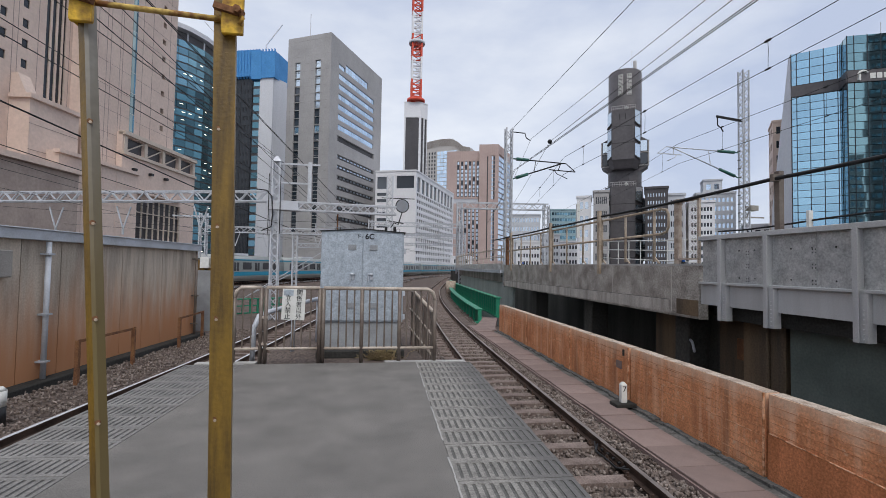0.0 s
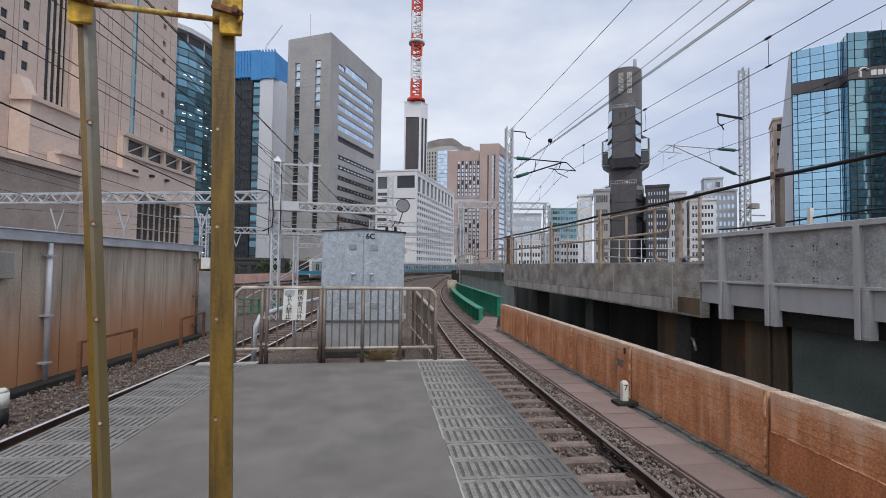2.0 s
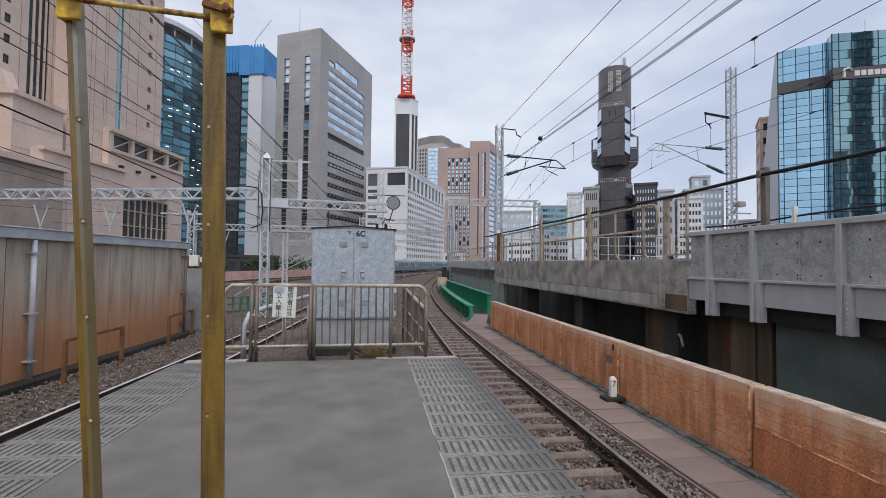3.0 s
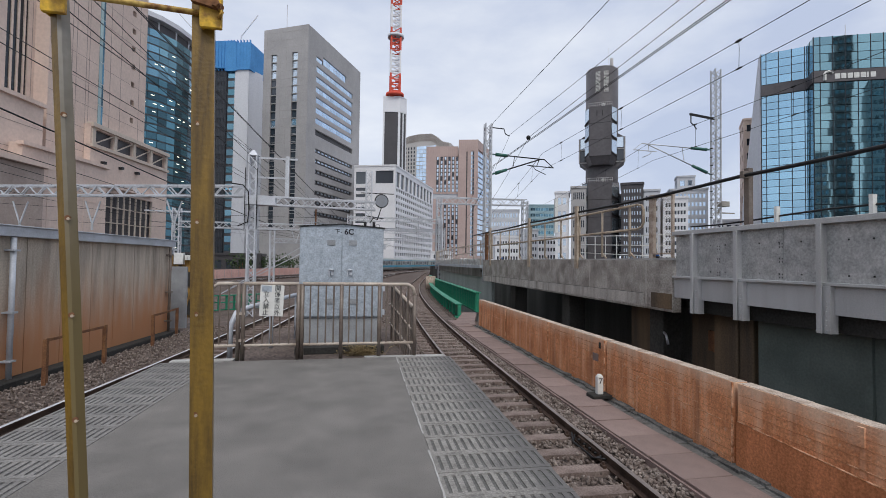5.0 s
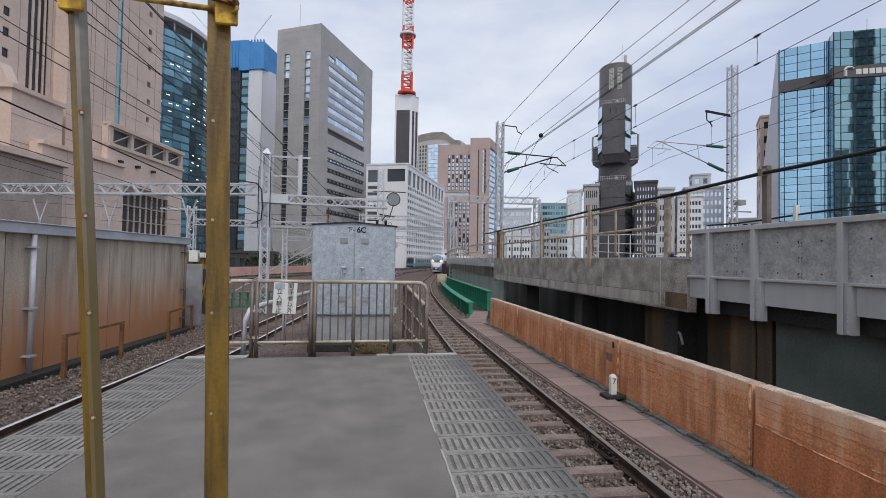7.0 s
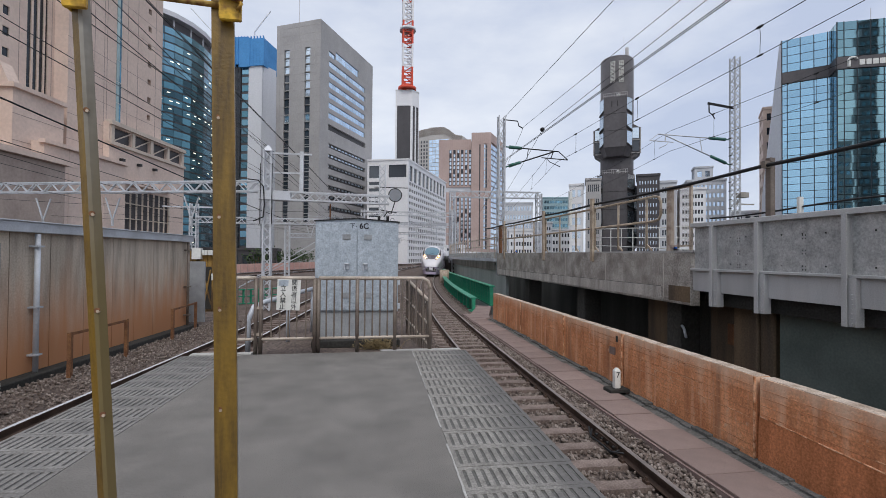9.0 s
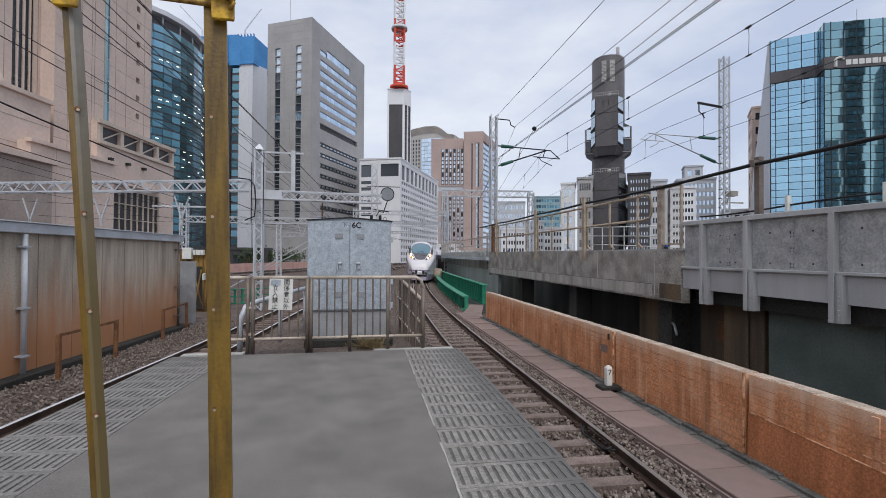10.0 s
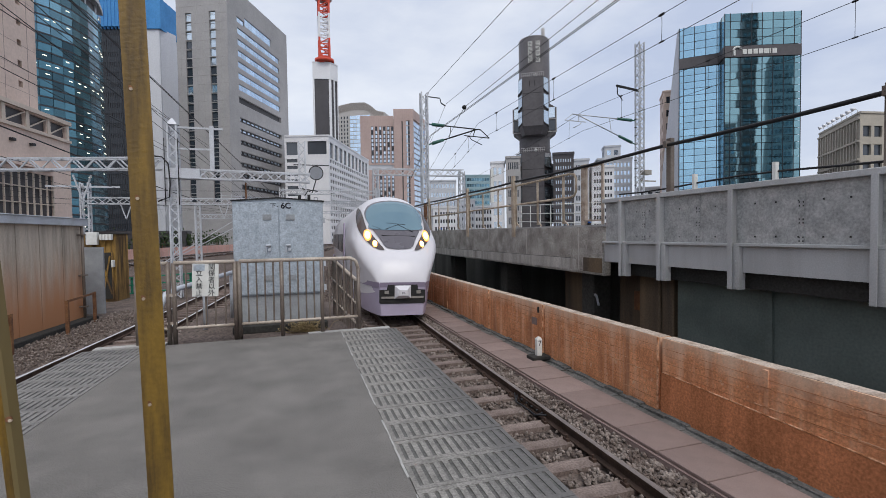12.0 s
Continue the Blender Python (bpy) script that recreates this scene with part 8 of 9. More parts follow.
def make_masts():
    def arm(parent, p, q, lower, mt):
        """A hinged tube cantilever with green insulators, from the mast face p out to q."""
        p, q, lower = Vector(p), Vector(q), Vector(lower)
        bm = bmesh.new()
        add_line(bm, [p.lerp(q, 0.28), q], 0.045, 8)
        part("tube", bm, mt, parent)
        k = p.lerp(q, 0.93)
        bm = bmesh.new()
        add_line(bm, [lower.lerp(k, 0.3), k], 0.05, 8)
        part("strut", bm, mt, parent)
        for a, b in ((p, q), (lower, k)):
            bm = bmesh.new()
            add_tube(bm, a, a.lerp(b, 0.06), 0.05, 8)
            add_tube(bm, a.lerp(b, 0.06), a.lerp(b, 0.29), 0.13, 10, 0.11)
            part("insulator", bm, M_INSUL, parent, "green ribbed insulator")
        bm = bmesh.new()
        h = q + Vector((0, 0, -0.55))
        e = h + (q - p).normalized() * 0.7
        add_bar(bm, h - (q - p).normalized() * 1.3, e, 0.06, 0.06)
        add_bar(bm, q.lerp(p, 0.1), h - (q - p).normalized() * 0.6, 0.05, 0.05)
        add_bar(bm, q, e, 0.05, 0.05)
        add_line(bm, [h - (q - p).normalized() * 0.9, h - (q - p).normalized() * 0.7 + Vector((0, 0, -0.25)), h + Vector((0.1, 0, -0.55))], 0.03, 5)
        add_bar(bm, p.lerp(q, 0.42), lower.lerp(k, 0.42), 0.04, 0.04)
        part("registration_arm", bm, mt, parent)

    m1 = empty("catenary_mast")
    tagged(m1, "pale lattice catenary mast with dark cantilever arms", "mast", "catenary masts")
    lattice_part("post", (9.35, 32.6, 0.2), (9.35, 32.6, 11.7), 0.44, 0.48, m1, 0.085, 0.05)
    arm(m1, (9.65, 32.4, 9.45), (13.6, 32.3, 9.25), (9.65, 32.4, 8.0), M_WIRE)
    bm = bmesh.new()
    add_line(bm, [(9.5, 32.4, 11.4), (10.5, 32.4, 11.35), (10.6, 32.4, 11.0), (10.9, 32.4, 10.85)], 0.04, 6)
    part("feeder_arm", bm, M_WIRE, m1)
    m2 = empty("catenary_mast")
    tagged(m2, "tall lattice catenary mast with pale cantilever arms and floodlight", "mast", "catenary masts")
    lattice_part("post", (28.7, 33, 1.0), (28.7, 33, 17.6), 0.5, 0.42, m2, 0.085, 0.05)
    arm(m2, (28.2, 33, 11.0), (22.0, 33, 11.15), (28.2, 33, 9.0), M_TRUSS)
    bm = bmesh.new()
    add_bar(bm, (28.7, 33, 13.55), (26.3, 33, 13.8), 0.12, 0.16)
    add_line(bm, [(26.4, 33, 13.8), (26.4, 33, 13.1), (26.7, 33, 12.9), (26.9, 33, 12.6)], 0.05, 6)
    part("feeder_arm", bm, M_WIRE, m2)
    bm = bmesh.new()
    add_box(bm, 28.9, 29.6, 32.6, 33.2, 6.4, 6.8)
    add_bar(bm, (28.7, 33, 5.9), (30.4, 33, 5.9), 0.1, 0.1)
    add_bar(bm, (28.9, 33, 5.9), (29.2, 33, 6.5), 0.08, 0.08)
    part("floodlight", bm, M_GREY_POST, m2, "small grey floodlight")
    for k in range(14):
        bm = bmesh.new()
        add_box(bm, 28.2, 28.35, 32.9, 33.1, 2.0 + 0.7 * k, 2.04 + 0.7 * k)
        part("step_iron", bm, M_WIRE, m2)


def make_wires():
    def wire(name, label, pts, r, beads=()):
        w = empty(name)
        tagged(w, label, "wire", "overhead wires")
        bm = bmesh.new()
        add_line(bm, pts, r * 0.8, 5)
        part("strand", bm, M_WIRE, w)
        for b in beads:
            bm = bmesh.new()
            bmesh.ops.create_icosphere(bm, subdivisions=2, radius=0.17, matrix=Matrix.Translation(b))
            part("clamp", bm, M_WIRE, w)
        return w

    def sag(a, b, drop, n=10):
        a, b = Vector(a), Vector(b)
        return [a.lerp(b, k / n) + Vector((0, 0, -4 * drop * (k / n) * (1 - k / n))) for k in range(n + 1)]

    def through_two(p, q, y0, y1, n=14):
        """A straight run through two points, from y0 to y1."""
        p, q = Vector(p), Vector(q)
        d = (q - p) / (q.y - p.y)
        return [p + d * (y0 + (y1 - y0) * k / n - p.y) for k in range(n + 1)]

    def hang(owner, upper, lower, ys):
        """Droppers with their clamps between two wires, at the given y."""
        for y in ys:
            a, b = (Vector((float(np.interp(y, [p.y for p in run], [p.x for p in run])), y, float(np.interp(y, [p.y for p in run], [p.z for p in run])))) for run in (upper, lower))
            bm = bmesh.new()
            add_line(bm, [a, a.lerp(b, 0.3) + Vector((0.02, 0, 0)), b], 0.009, 4)
            d = part("dropper", bm, M_WIRE, owner)
            for p in (a, b):
                bm = bmesh.new()
                add_tube(bm, p - Vector((0, 0.11, 0)), p + Vector((0, 0.11, 0)), 0.035 if p is b else 0.05, 6)
                part("dropper_clamp", bm, M_WIRE, d)

    def beyond(run, end):
        return run + sag(run[-1], end, 0.3, 6)[1:]

    wire("feeder_wire", "thin dark overhead feeder wire", beyond(through_two((9.68, 16.6, 12.02), (9.68, 32.4, 11.76), -16, 32.4), (18.5, 75, 11.2)), 0.018)
    wire("feeder_wire", "thin dark overhead feeder wire", beyond(through_two((10.96, 14.35, 10.84), (10.96, 32.4, 10.97), -16, 32.4), (19.5, 75, 10.4)), 0.016)
    wire("feeder_wire", "dark overhead feeder wire with clamp", beyond(through_two((12.38, 14.83, 11.26), (12.38, 32.4, 10.84), -16, 32.4), (21, 75, 10.2)), 0.02, [(12.38, 32.4, 10.84)])
    for dx in (0.0, 0.09):
        wire("feeder_wire", "thick dark twin feeder wire", beyond(through_two((9.72 + dx, 10.93, 8.73), (9.72 + dx, 32.4, 8.64), -16, 32.4), (18, 75, 8.8)), 0.02)
    ms = beyond(through_two((13.47, 11.97, 9.71), (13.47, 32.4, 9.73), -16, 32.4), (22, 75, 9.6))
    wire("messenger_wire", "dark catenary messenger wire", ms, 0.018)
    ct = beyond(through_two((13.47, 10.7, 8.75), (13.47, 36.2, 8.44), -16, 32.4), (21.6, 75, 8.2))
    wire("contact_wire", "thin dark trolley contact wire", ct, 0.016)
    w = empty("dropper_wires")
    tagged(w, "short dropper wires hanging between messenger and contact wire", "wire")
    hang(w, ms, ct, (7.0, 14.5, 22.05, 29.2, 36.4, 43.6))
    ms = beyond(through_two((23.1, 18.25, 11.3), (23.0, 33.0, 11.42), -16, 33), (30, 75, 11.0))
    ct = beyond(through_two((23.1, 18.3, 9.75), (23.0, 37, 9.9), -16, 33), (29, 75, 9.4))
    wire("messenger_wire", "dark catenary messenger wire", ms, 0.02)
    wire("contact_wire", "thin dark trolley contact wire", ct, 0.018)
    hang(w, ms, ct, (13.8, 21.1, 28.4, 35.6, 42.9))

    # over the platform track and the commuter tracks
    runs = (((-4.6, 10.2, 6.8), (-4.0, 20.46, 6.76), 0.012), ((-4.68, 10.2, 6.84), (-4.1, 20.46, 6.82), 0.018), ((-6.5, 12.0, 6.92), (-6.16, 18.58, 7.2), 0.014),
            ((-6.6, 12.39, 7.62), (-6.26, 18.86, 7.67), 0.014), ((-8.7, 12.12, 7.15), (-8.29, 20.18, 7.27), 0.015), ((-8.8, 12.28, 6.86), (-8.37, 20.82, 7.01), 0.018),
            ((-12.0, 16.79, 6.64), (-11.31, 30.29, 6.27), 0.04), ((-12.5, 17.58, 5.4), (-12.3, 21.68, 5.34), 0.02), ((-5.0, 17.36, 6.54), (-4.69, 22.78, 6.27), 0.014),
            ((-13.5, 18, 5.2), (-12.9, 30, 4.9), 0.014), ((-16.5, 18, 5.6), (-15.8, 30, 5.4), 0.014), ((-16.8, 18, 4.8), (-16, 30, 4.6), 0.012), ((-4.6, 12, 5.6), (-4.1, 24, 5.4), 0.012))
    for p, q, r in runs:
        run = through_two(p, q, -14, 40)
        e = run[-1]
        wire("catenary_wire", "dark overhead wire above the platform tracks", run + sag(e, (e.x + 4, 75, 5.4), 0.3, 5)[1:] + sag((e.x + 4, 75, 5.4), (e.x + 16, 125, 5.4), 0.3, 5)[1:], r)
    for z, y in ((5.0, 34), (4.4, 40), (5.2, 47)):
        wire("cross_wire", "thin cross span wire", sag((-24, y, z), (2, y, z - 0.3), 0.25), 0.014)


# ---- trains ----
M_CARWHITE = make_mat("glossy_white_car_paint", (0.70, 0.685, 0.715), 0.34, 0, 0.02, 5, 0.6, 0.0, 0.5, (0.68, 0.67, 0.70))
M_CARLILAC = make_mat("lilac_car_paint", (0.46, 0.41, 0.53), 0.25, 0, 0.04, 5, 0.6, 0.0, 0.5)
M_CARLILAC_DARK = make_mat("deep_lilac_band", (0.25, 0.21, 0.29), 0.3, 0, 0.04, 5, 0.6, 0.0, 0.5)
M_SCREEN = make_mat("black_windscreen", (0.035, 0.035, 0.042), 0.3, 0.1, 0.03, 5, 0.6, 0.0, 0.9)
# teal of the sky reflected in the upper windscreen, as a colour
M_SCREEN_SKY = make_mat("sky_reflection_tint", (0.20, 0.31, 0.36), 0.12, 0.6, 0.03, 5, 0.6, 0.0, 0.9)
M_UNDER = make_mat("underframe", (0.04, 0.04, 0.04), 0.8, 0.2, 0.2, 10, 1, 0.1, 0.3)
M_STAINLESS = make_mat("brushed_stainless", (0.40, 0.42, 0.40), 0.4, 0.5, 0.06, 5, 0.5, 0.02, 0.5)
M_SKYBLUE = make_mat("sky_blue_stripe", (0.012, 0.27, 0.42), 0.4, 0, 0.04, 5, 0.6, 0.0, 0.5)
M_SURROUND = make_mat("dim_screen_grey", (0.11, 0.1, 0.115), 0.3, 0, 0.03, 5, 0.6, 0.0, 0.7)
M_LAMPGLASS = make_mat("smoked_lamp_glass", (0.07, 0.05, 0.042), 0.2, 0, 0.03, 5, 0.6, 0.0, 0.8)
# dim glowing ring added for the orange flare around each lamp
E_HALO = glow_mat("headlamp_flare_ring", (1.0, 0.42, 0.10), 1.2)
E_HEAD = glow_mat("headlamp", (1.0, 0.58, 0.2), 3.0)
E_HEAD2 = glow_mat("headlamp_core", (1.0, 0.86, 0.55), 9.0)

NOSE_Y = (0.0, 0.05, 0.15, 0.3, 0.5, 0.75, 1.05, 1.4, 1.8, 2.2, 2.7, 3.3, 4.0)
NOSE_W = (0.64, 0.78, 0.92, 1.06, 1.18, 1.28, 1.37, 1.41, 1.44, 1.455, 1.465, 1.47, 1.47)
NOSE_LOW = (0.66, 0.70, 0.75, 0.81, 0.88, 0.95, 1.02, 1.09, 1.15, 1.2, 1.25, 1.3, 1.34)
NOSE_T = (1.19, 1.38, 1.62, 1.84, 2.05, 2.27, 2.57, 2.93, 3.3, 3.6, 3.82, 3.94, 3.96)


def nose_width(y, z):
    """Half width of the nose: drawn in towards the skirt."""
    f = max(0.0, min(1.0, (z - 1.1) / 1.3))
    return float(np.interp(y, NOSE_Y, NOSE_LOW)) * (1 - f) + float(np.interp(y, NOSE_Y, NOSE_W)) * f


def nose_section(y, n=40):
    t = float(np.interp(y, NOSE_Y, NOSE_T))
    zc = min(1.95, 0.62 * t + 0.2)
    pts = []
    for i in range(n + 1):
        a = math.pi * i / n
        c, s = math.cos(a), math.sin(a)
        z = zc + (t - zc) * abs(s) ** (2 / 2.2)
        pts.append((nose_width(y, z) * math.copysign(abs(c) ** (2 / 2.5), c), z))
    low = [(nose_width(y, z) * k, z) for k, z in ((1.0, zc - 0.5 * (zc - 0.9)), (1.0, 0.9), (0.965, 0.6), (0.9, 0.24))]
    return [(x, z) for x, z in low[::-1]] + pts + [(-x, z) for x, z in low]


def nose_depth(x, z):
    """How far back the nose surface lies at (x, z) seen from in front."""
    def inside(y):
        w, t = nose_width(y, z), float(np.interp(y, NOSE_Y, NOSE_T))
        zc = min(1.95, 0.62 * t + 0.2)
        if z <= zc:
            return abs(x) <= w
        return t > zc and z <= t and (abs(x) / w) ** 2.5 + ((z - zc) / (t - zc)) ** 2.2 <= 1
    lo, hi = 0.0, 4.0
    for _ in range(14):
        mid = (lo + hi) / 2
        if inside(mid):
            hi = mid
        else:
            lo = mid
    return hi


def nose_point(x, z, lift):
    """A point standing proud of the nose by lift."""
    d, e = nose_depth(x, z), 0.02
    n = Vector(((nose_depth(x + e, z) - nose_depth(x - e, z)) / (2 * e), -1, (nose_depth(x, z + e) - nose_depth(x, z - e)) / (2 * e))).normalized()
    return Vector((x, d, z)) + n * lift


def nose_patch(outline, rings, lift):
    """A patch that lies on the nose, inside an outline given from in front."""
    bm = bmesh.new()
    cx, cz = sum(p[0] for p in outline) / len(outline), sum(p[1] for p in outline) / len(outline)
    loops = []
    for r in range(1, rings + 1):
        f = r / rings
        loops.append([bm.verts.new(nose_point(cx + (x - cx) * f, cz + (z - cz) * f, lift)) for x, z in outline])
    c = bm.verts.new(nose_point(cx, cz, lift))
    n = len(outline)
    for i in range(n):
        bm.faces.new((c, loops[0][i], loops[0][(i + 1) % n])).smooth = True
    for a, b in zip(loops, loops[1:]):
        for i in range(n):
            bm.faces.new((a[i], b[i], b[(i + 1) % n], a[(i + 1) % n])).smooth = True
    return bm


def smooth_outline(pts, n=5):
    out = []
    k = len(pts)
    for i in range(k):
        a, b, c, d = (Vector(pts[(i + j - 1) % k]) for j in range(4))
        for s in range(n):
            t = s / n
            out.append(tuple(0.5 * ((2 * b) + (c - a) * t + (2 * a - 5 * b + 4 * c - d) * t * t + (3 * b - a - 3 * c + d) * t ** 3)))
    return out


def car_side(car, y0, y1, count, z0, z1, x, material, w):
    for sx in (-1, 1):
        for i in range(count):
            y = y0 + (y1 - y0) * (i + 0.5) / count
            bm = bmesh.new()
            a, b = sorted((sx * (x - 0.02), sx * (x + 0.012)))
            add_box(bm, a, b, y - w / 2, y + w / 2, z0, z1)
            part("side_window", bm, material, car)


def loft(sections):
    bm = bmesh.new()
    rings = [[bm.verts.new((x, y, z)) for x, z in sec] for y, sec in sections]
    n = len(rings[0])
    for a, b in zip(rings, rings[1:]):
        for i in range(n - 1):
            bm.faces.new((a[i], a[i + 1], b[i + 1], b[i])).smooth = True
        bm.faces.new((a[n - 1], a[0], b[0], b[n - 1]))
    bm.faces.new(rings[0])
    bm.faces.new(rings[-1][::-1])
    return bm


def make_express():
    """The express: the leading car's nose at the origin, the train reaching back along +y."""
    cars = []
    head = empty("express_train_car")
    tagged(head, "leading car of a white express train with lit headlamps", "train", "express train cars")
    ys = [0.1 * k for k in range(4)] + [0.02, 0.05] + [0.35 + 0.1 * k for k in range(37)] + [4.0, 6, 12, 20.4]
    ys = sorted(ys)
    bm = loft([(y, nose_section(y)) for y in ys])
    part("body", bm, M_CARWHITE, head)
    # lilac skirt
    bm = bmesh.new()
    rows = []
    for y in ys:
        w = float(np.interp(y, NOSE_Y, NOSE_LOW)) + 0.012
        rows.append([bm.verts.new(q) for q in ((-w * 0.995, y - 0.012, 1.16), (-w * 0.96, y - 0.012, 0.6), (-w * 0.9, y - 0.012, 0.22), (w * 0.9, y - 0.012, 0.22), (w * 0.96, y - 0.012, 0.6), (w * 0.995, y - 0.012, 1.16))])
    for a, b in zip(rows, rows[1:]):
        for i in (0, 1, 3, 4):
            bm.faces.new((a[i], a[i + 1], b[i + 1], b[i])).smooth = True
    r = rows[0]
    bm.faces.new(r)
    skirt = part("skirt", bm, M_CARLILAC, head, "lilac front skirt")
    bm = bmesh.new()
    for y0, y1 in zip(ys, ys[1:]):
        for sx in (-1, 1):
            a, b = [float(np.interp(y, NOSE_Y, NOSE_LOW)) + 0.022 for y in (y0, y1)]
            bm.faces.new([bm.verts.new(q) for q in ((sx * a, y0 - 0.02, 1.05), (sx * b, y1 - 0.02, 1.05), (sx * b, y1 - 0.02, 1.19), (sx * a, y0 - 0.02, 1.19))])
    bm.faces.new([bm.verts.new(q) for q in ((-0.662, -0.022, 1.05), (0.662, -0.022, 1.05), (0.662, -0.022, 1.19), (-0.662, -0.022, 1.19))])
    part("band", bm, M_CARLILAC_DARK, head, "deep lilac waist band")
    # coupler opening
    bm = bmesh.new()
    pts = [(-0.68, 0.6), (-0.64, 0.57), (0.64, 0.57), (0.68, 0.6), (0.68, 0.97), (0.46, 0.98), (0.44, 1.12), (-0.44, 1.12), (-0.46, 0.98), (-0.68, 0.97)]
    a = [bm.verts.new((x, -0.03, z)) for x, z in pts]
    bm.faces.new(a)
    box = part("coupler_opening", bm, M_UNDER, head, "black coupler opening")
    bm = bmesh.new()
    add_box(bm, -0.62, 0.62, -0.055, -0.032, 0.72, 0.78)
    for sx in (-1, 1):
        add_box(bm, sx * 0.47 - 0.06, sx * 0.47 + 0.06, -0.07, -0.032, 0.86, 0.95)
    part("coupler_bar", bm, M_CONCRETE, box)
    bm = bmesh.new()
    o = [bm.verts.new((x, -0.06, z)) for x, z in ((-0.24, 0.72), (0.24, 0.72), (0.24, 1.1), (-0.24, 1.1))]
    i4 = [bm.verts.new((x, -0.2, z)) for x, z in ((-0.14, 0.82), (0.14, 0.82), (0.11, 0.98), (-0.11, 0.98))]
    bm.faces.new(i4)
    for i in range(4):
        bm.faces.new((o[i], o[(i + 1) % 4], i4[(i + 1) % 4], i4[i]))
    cov = part("coupler_cover", bm, M_CARWHITE, box, "faceted white coupler cover")
    piece("numeral", text_mesh("numeral", "K4", 0.09, M_INK), cov, pose(0, -0.203, 0.89, 90, 0, 0))
    # windscreen with its white surround and lamp lenses
    scr = smooth_outline([(-0.34, 2.16), (0.34, 2.16), (0.55, 2.42), (0.77, 2.76), (0.92, 3.1), (0.88, 3.4), (0.6, 3.63), (0.0, 3.73), (-0.6, 3.63), (-0.88, 3.4), (-0.92, 3.1), (-0.77, 2.76), (-0.55, 2.42)])
    ws = part("windscreen", nose_patch(scr, 14, 0.03), M_SURROUND, head, "dark grey windscreen base around the sky-tinted patch")
    # upper patch in the sky's tint; below it the screen stays grey
    scr = smooth_outline([(-0.72, 2.72), (0.72, 2.72), (0.84, 2.9), (0.9, 3.12), (0.82, 3.38), (0.56, 3.58), (0.0, 3.67), (-0.56, 3.58), (-0.82, 3.38), (-0.9, 3.12), (-0.84, 2.9)])
    part("glazing", nose_patch(scr, 12, 0.045), M_SCREEN_SKY, ws, "glazing patch with the sky's reflection put into its tint")
    bm = bmesh.new()
    for a, b in (((-0.35, 2.75), (0.1, 2.92)), ((0.05, 2.9), (0.5, 2.68)), ((-0.3, 2.95), (0.3, 2.9)), ((-0.75, 2.85), (-0.5, 2.75)), ((-0.5, 2.56), (0.55, 2.54))):
        add_bar(bm, (a[0], nose_depth(*a) - 0.06, a[1]), (b[0], nose_depth(*b) - 0.06, b[1]), 0.022, 0.025)
    part("wiper", bm, M_BLACK, ws)
    for sx in (-1, 1):
        out = [(0.46, 2.1), (0.7, 2.15), (0.95, 2.36), (1.13, 2.64), (1.18, 2.92), (1.16, 3.2), (1.08, 3.42), (1.03, 3.48), (1.05, 3.2), (0.97, 2.86), (0.8, 2.52), (0.6, 2.26)]
        lens = smooth_outline([(sx * x, z) for x, z in out], 4)
        lm = part("lamp_housing", nose_patch(lens, 8, 0.03), M_LAMPGLASS, head, "dark lamp housing")
        for (x, z), r, mt in (((0.91, 2.53), 0.145, E_HALO), ((0.91, 2.53), 0.105, E_HEAD), ((0.9, 2.53), 0.07, E_HEAD2), ((0.72, 2.27), 0.09, E_HALO), ((0.715, 2.27), 0.06, E_HEAD2)):
            ring = [(sx * (x + r * 0.8 * math.cos(k * 0.5236)), z + r * 1.25 * math.sin(k * 0.5236)) for k in range(12)]
            part("headlamp", nose_patch(ring, 3, {"headlamp_flare_ring": 0.045, "headlamp": 0.055}.get(mt.name, 0.065)), mt, lm, "glowing warm disc of the headlamp and its flare")
    bm = bmesh.new()
    add_box(bm, -1.2, 1.2, 3.2, 20, 0.25, 0.45)
    for y in (2.6, 4.7, 15.8, 17.9):
        add_tube(bm, (-0.6, y, 0.43), (0.6, y, 0.43), 0.43, 16)
    part("underframe", bm, M_UNDER, head)
    car_side(head, 6.0, 19.5, 7, 1.85, 2.6, 1.47, M_SCREEN, 1.5)
    for sx in (-1, 1):
        bm = bmesh.new()
        a, b = sorted((sx * 1.45, sx * 1.485))
        add_box(bm, a, b, 4.3, 5.1, 1.2, 3.0)
        part("door", bm, M_CARLILAC, head)
    cars.append((head, 0.0))
    # one following car, then copies
    mid = empty("express_train_car")
    tagged(mid, "following car of a white express train", "train", "express train cars")
    sec = nose_section(4.0)
    part("body", loft([(0.25, sec), (10, sec), (20.2, sec)]), M_CARWHITE, mid)
    bm = bmesh.new()
    for sx in (-1, 1):
        a, b = sorted((sx * 1.45, sx * 1.482))
        add_box(bm, a, b, 0.25, 20.2, 0.25, 1.16)
    part("skirt", bm, M_CARLILAC, mid)
    car_side(mid, 2.0, 18.5, 9, 1.85, 2.6, 1.47, M_SCREEN, 1.45)
    bm = bmesh.new()
    add_box(bm, -1.0, 1.0, 0.0, 20.5, 0.3, 3.2)
    for y in (2.6, 4.7, 15.8, 17.9):
        add_tube(bm, (-0.6, y, 0.43), (0.6, y, 0.43), 0.43, 16)
    part("gangway_and_frame", bm, M_UNDER, mid)
    bm = bmesh.new()
    add_box(bm, -0.9, 0.9, 7, 12, 3.7, 3.95)
    part("roof_unit", bm, M_PALECLAD, mid)
    cars.append((mid, 20.5))
    for k in range(2, 6):
        cars.append((copy_thing(mid, Matrix()), 20.5 * k))
    return cars


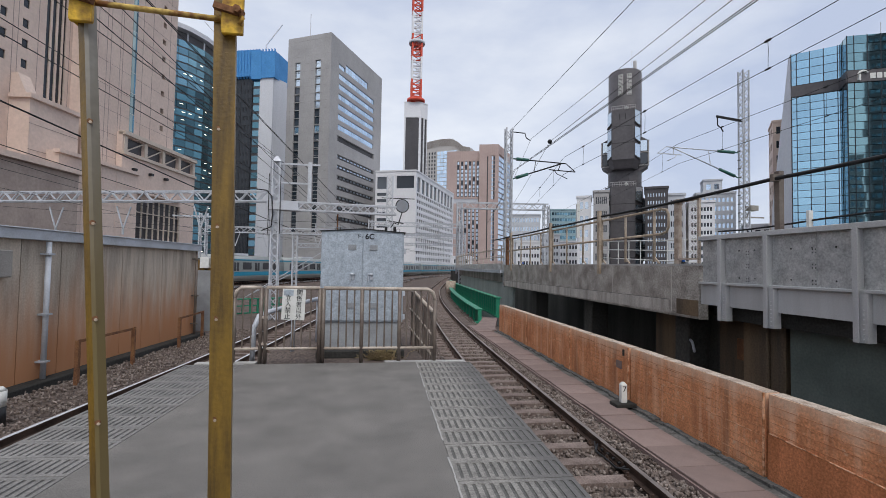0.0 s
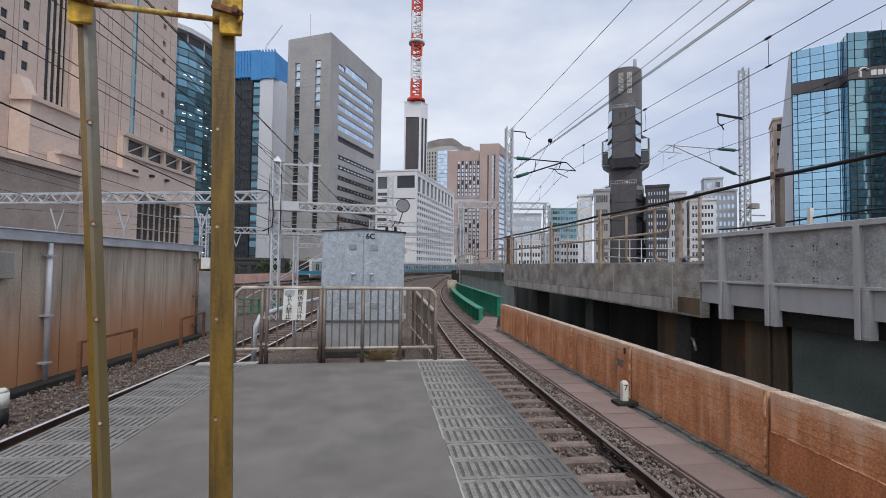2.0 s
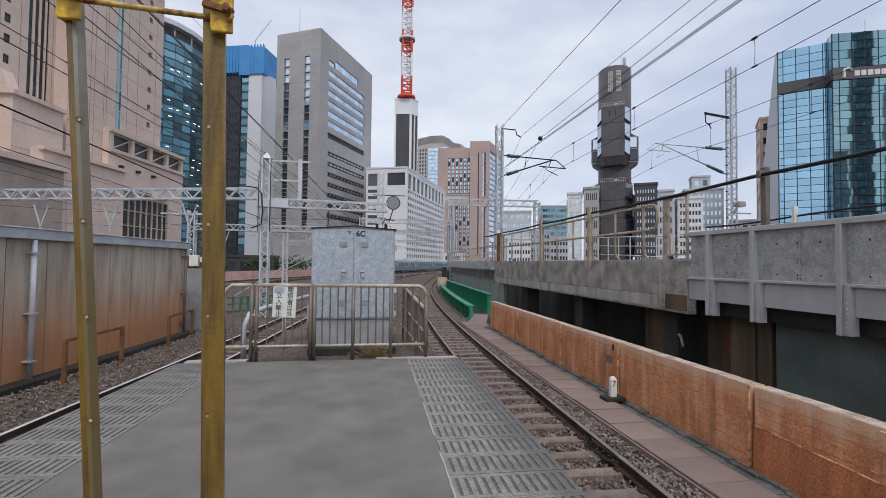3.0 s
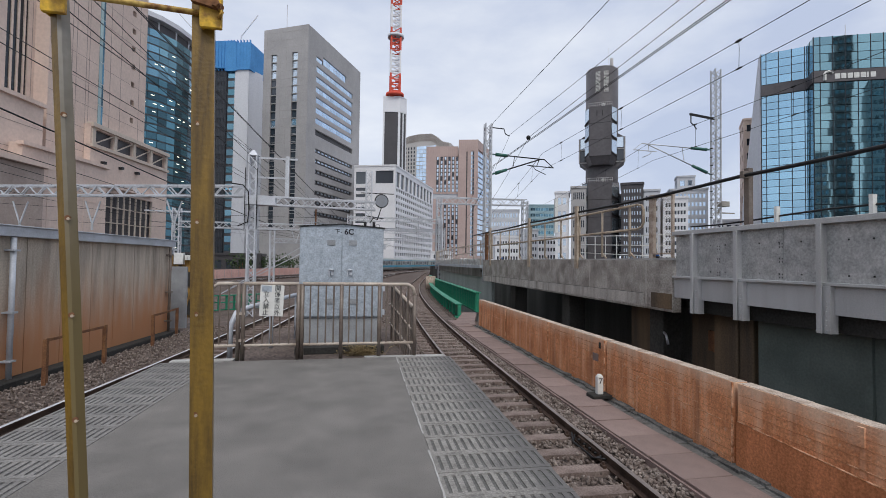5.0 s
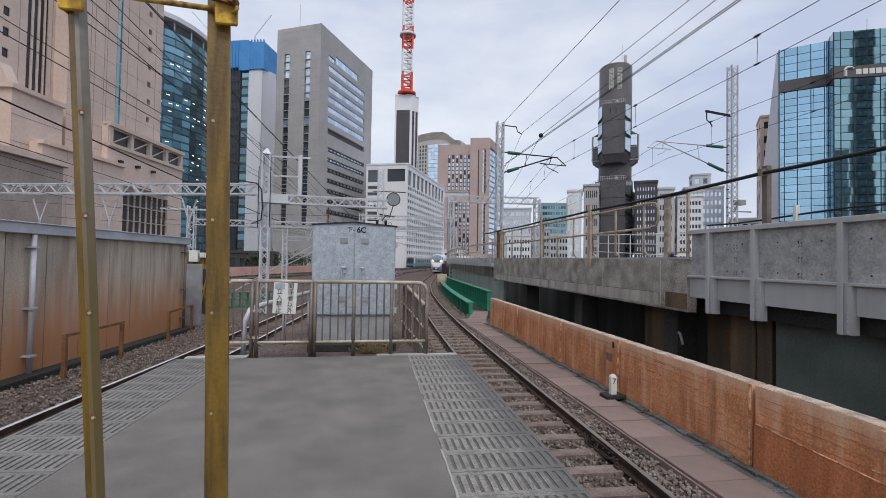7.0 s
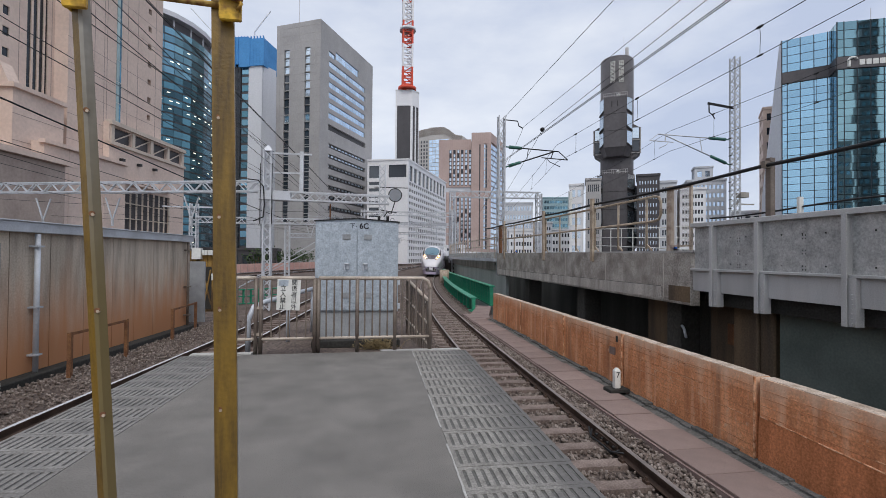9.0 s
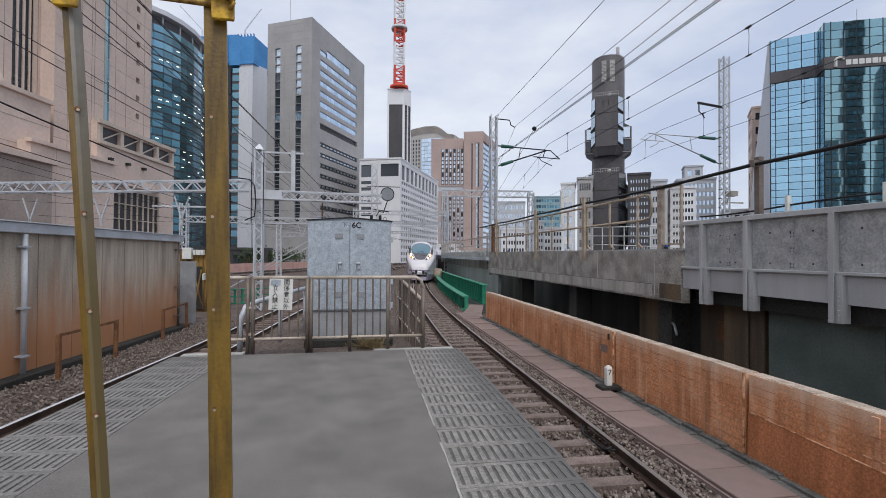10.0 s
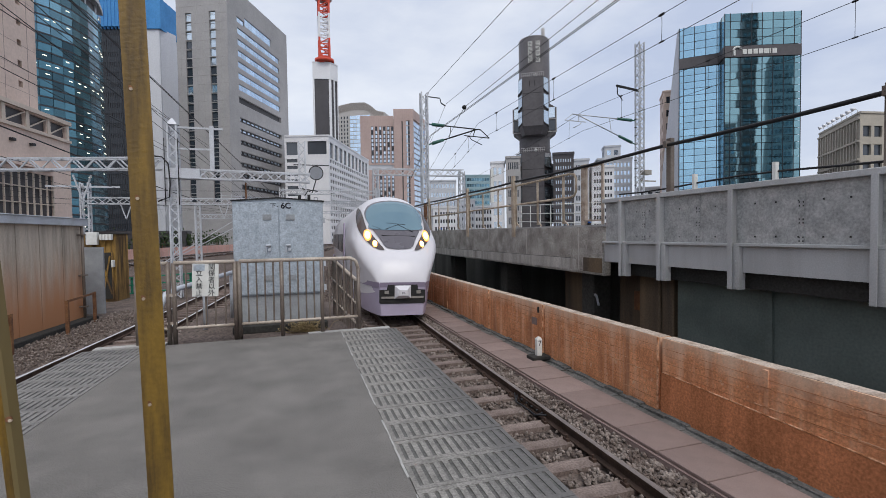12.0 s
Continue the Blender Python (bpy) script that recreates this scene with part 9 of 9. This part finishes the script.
def make_commuter():
    cars = []
    sec = [(-1.38, 0.3), (-1.42, 0.9), (-1.43, 2.9), (-1.38, 3.25), (-1.1, 3.52), (-0.5, 3.64), (0.5, 3.64), (1.1, 3.52), (1.38, 3.25), (1.43, 2.9), (1.42, 0.9), (1.38, 0.3)]

    def car(name, label):
        c = empty(name)
        tagged(c, label, "train", "commuter train cars")
        part("body", loft([(0.2, sec), (10, sec), (19.8, sec)]), M_STAINLESS, c)
        for sx in (-1, 1):
            for z0, z1, nm in ((1.0, 1.5, "stripe"), (2.95, 3.12, "stripe")):
                bm = bmesh.new()
                a, b = sorted((sx * 1.4, sx * 1.452))
                add_box(bm, a, b, 0.2, 19.8, z0, z1)
                part(nm, bm, M_SKYBLUE, c, "sky-blue stripe")
            for i in range(4):
                y = 2.6 + 4.9 * i
                bm = bmesh.new()
                a, b = sorted((sx * 1.4, sx * 1.448))
                add_box(bm, a, b, y - 0.56, y - 0.08, 1.62, 2.7)
                part("door_glass", bm, M_SCREEN, c)
                bm = bmesh.new()
                add_box(bm, a, b, y + 0.08, y + 0.56, 1.62, 2.7)
                part("door_glass", bm, M_SCREEN, c)
            for i in range(3):
                y = 5.05 + 4.9 * i
                bm = bmesh.new()
                a, b = sorted((sx * 1.4, sx * 1.446))
                add_box(bm, a, b, y - 1.0, y + 1.0, 1.8, 2.72)
                part("side_window", bm, M_SCREEN, c)
        bm = bmesh.new()
        add_box(bm, -1.2, 1.2, 0.0, 20.0, 0.15, 0.9)
        part("underframe", bm, M_UNDER, c)
        bm = bmesh.new()
        add_box(bm, -0.9, 0.9, 7, 11, 3.6, 3.9)
        part("roof_unit", bm, M_PALECLAD, c)
        return c

    tail = car("commuter_train_car", "rear cab car of a stainless commuter train with sky-blue stripe")
    bm = bmesh.new()
    add_box(bm, -1.3, 1.3, 0.08, 0.25, 1.5, 3.3)
    part("cab_front", bm, M_SCREEN, tail, "black cab front")
    bm = bmesh.new()
    add_box(bm, -1.35, 1.35, 0.1, 0.3, 0.6, 1.02)
    part("cab_apron", bm, M_WHITE, tail)
    bm = bmesh.new()
    add_box(bm, -1.38, 1.38, 0.06, 0.3, 1.02, 1.5)
    part("cab_band", bm, M_SKYBLUE, tail, "sky-blue band across the cab")
    for sx in (-1, 1):
        bm = bmesh.new()
        add_box(bm, sx * 1.36 - 0.12, sx * 1.36 + 0.12, 0.05, 0.5, 1.5, 3.3)
        part("cab_pillar", bm, M_WHITE, tail, "white cab pillar")
    bm = bmesh.new()
    add_box(bm, -0.45, 0.45, 0.03, 0.07, 3.02, 3.22)
    part("destination_panel", bm, M_SURROUND, tail)
    bm = bmesh.new()
    for sx in (-1, 1):
        add_box(bm, sx * 1.0 - 0.12, sx * 1.0 + 0.12, 0.04, 0.1, 3.05, 3.2)
    part("tail_lamp", bm, glow_mat("tail_lamp", (1.0, 0.08, 0.03), 3.0), tail)
    cars.append((tail, 0.0))
    mid = car("commuter_train_car", "stainless commuter train car with sky-blue stripe")
    cars.append((mid, 20.0))
    for k in range(2, 10):
        cars.append((copy_thing(mid, Matrix()), 20.0 * k))
    return cars


def car_pose(course, s, length, shift=0.0, cant=0.0):
    """A car whose two bogies stand on the course, front end at arc length s, leaning with the track's cant."""
    a, b = course.at(s + 3.2), course.at(s + length - 3.2)
    d = (b - a).normalized()
    p = a - d * 3.2
    return Matrix.Translation((p.x + shift, p.y, RAIL_Z)) @ Matrix.Rotation(math.atan2(-d.x, d.y), 4, "Z") @ Matrix.Rotation(radians(cant), 4, "Y")


def nose_y(t):
    return 13.5 + 14.4 * (12 - t) + 0.3 * (12 - t) ** 2 + 1.0 * max(0.0, 9 - t) ** 2


def motions():
    times = [0.5 * k for k in range(25)]
    s0 = EXPRESS.of_y(13.5)
    for car, back in EXPRESS_CARS:
        walk(car, [(t, car_pose(EXPRESS, s0 + (nose_y(t) - 13.5) + back, 20.4, 0.03, 1.6)) for t in times])
    c0 = COMMUTER.of_y(69.5)
    for car, ahead in COMMUTER_CARS:
        rows = []
        for t in times:
            s = c0 + 14.6 * (t - 1) + ahead
            rows.append((t, car_pose(COMMUTER, s, 19.8)))
        walk(car, rows)


# ---- the place ----
make_ground()
make_platform_ob = make_platform()
make_orange_wall()
make_girder_bridge()
make_green_bridge()
make_far_viaduct()
make_left_wall()
make_yellow_hut()
make_hotel()
make_teal_tower()
make_blue_tower()
make_grey_tower()
make_mast_tower()
make_white_block()
make_red_pair()
make_city()
make_dark_tower()
make_mirror_block()
make_gantries()
make_masts()
make_wires()
EXPRESS_CARS = make_express()
COMMUTER_CARS = make_commuter()
make_fence()
make_sign()
make_cabinet()
make_posts()
make_marker()
make_rail_joint()
make_beacons()
make_shoulder()
make_troughs()
make_treads(make_platform_ob)
make_track("brown sleepered express track with dull rail heads, curving away", EXPRESS, -9.0, 150, 40, True, M_RAIL_DULL)
make_track("sleepered platform track with polished rail heads", NEAR_LEFT, -9.0, 140, 30, False)
make_track("distant sleepered track", MIDDLE, 12, 150, 13, False)
make_track("distant sleepered commuter track", COMMUTER, 20, 300, 21, False)
stones("ballast_stones", 5200, spot_right, 11)
stones("ballast_stones", 4200, spot_left, 12)
stones("ballast_stones", 6500, spot_far, 13)
stones("ballast_stones", 3000, spot_between, 14)
motions()
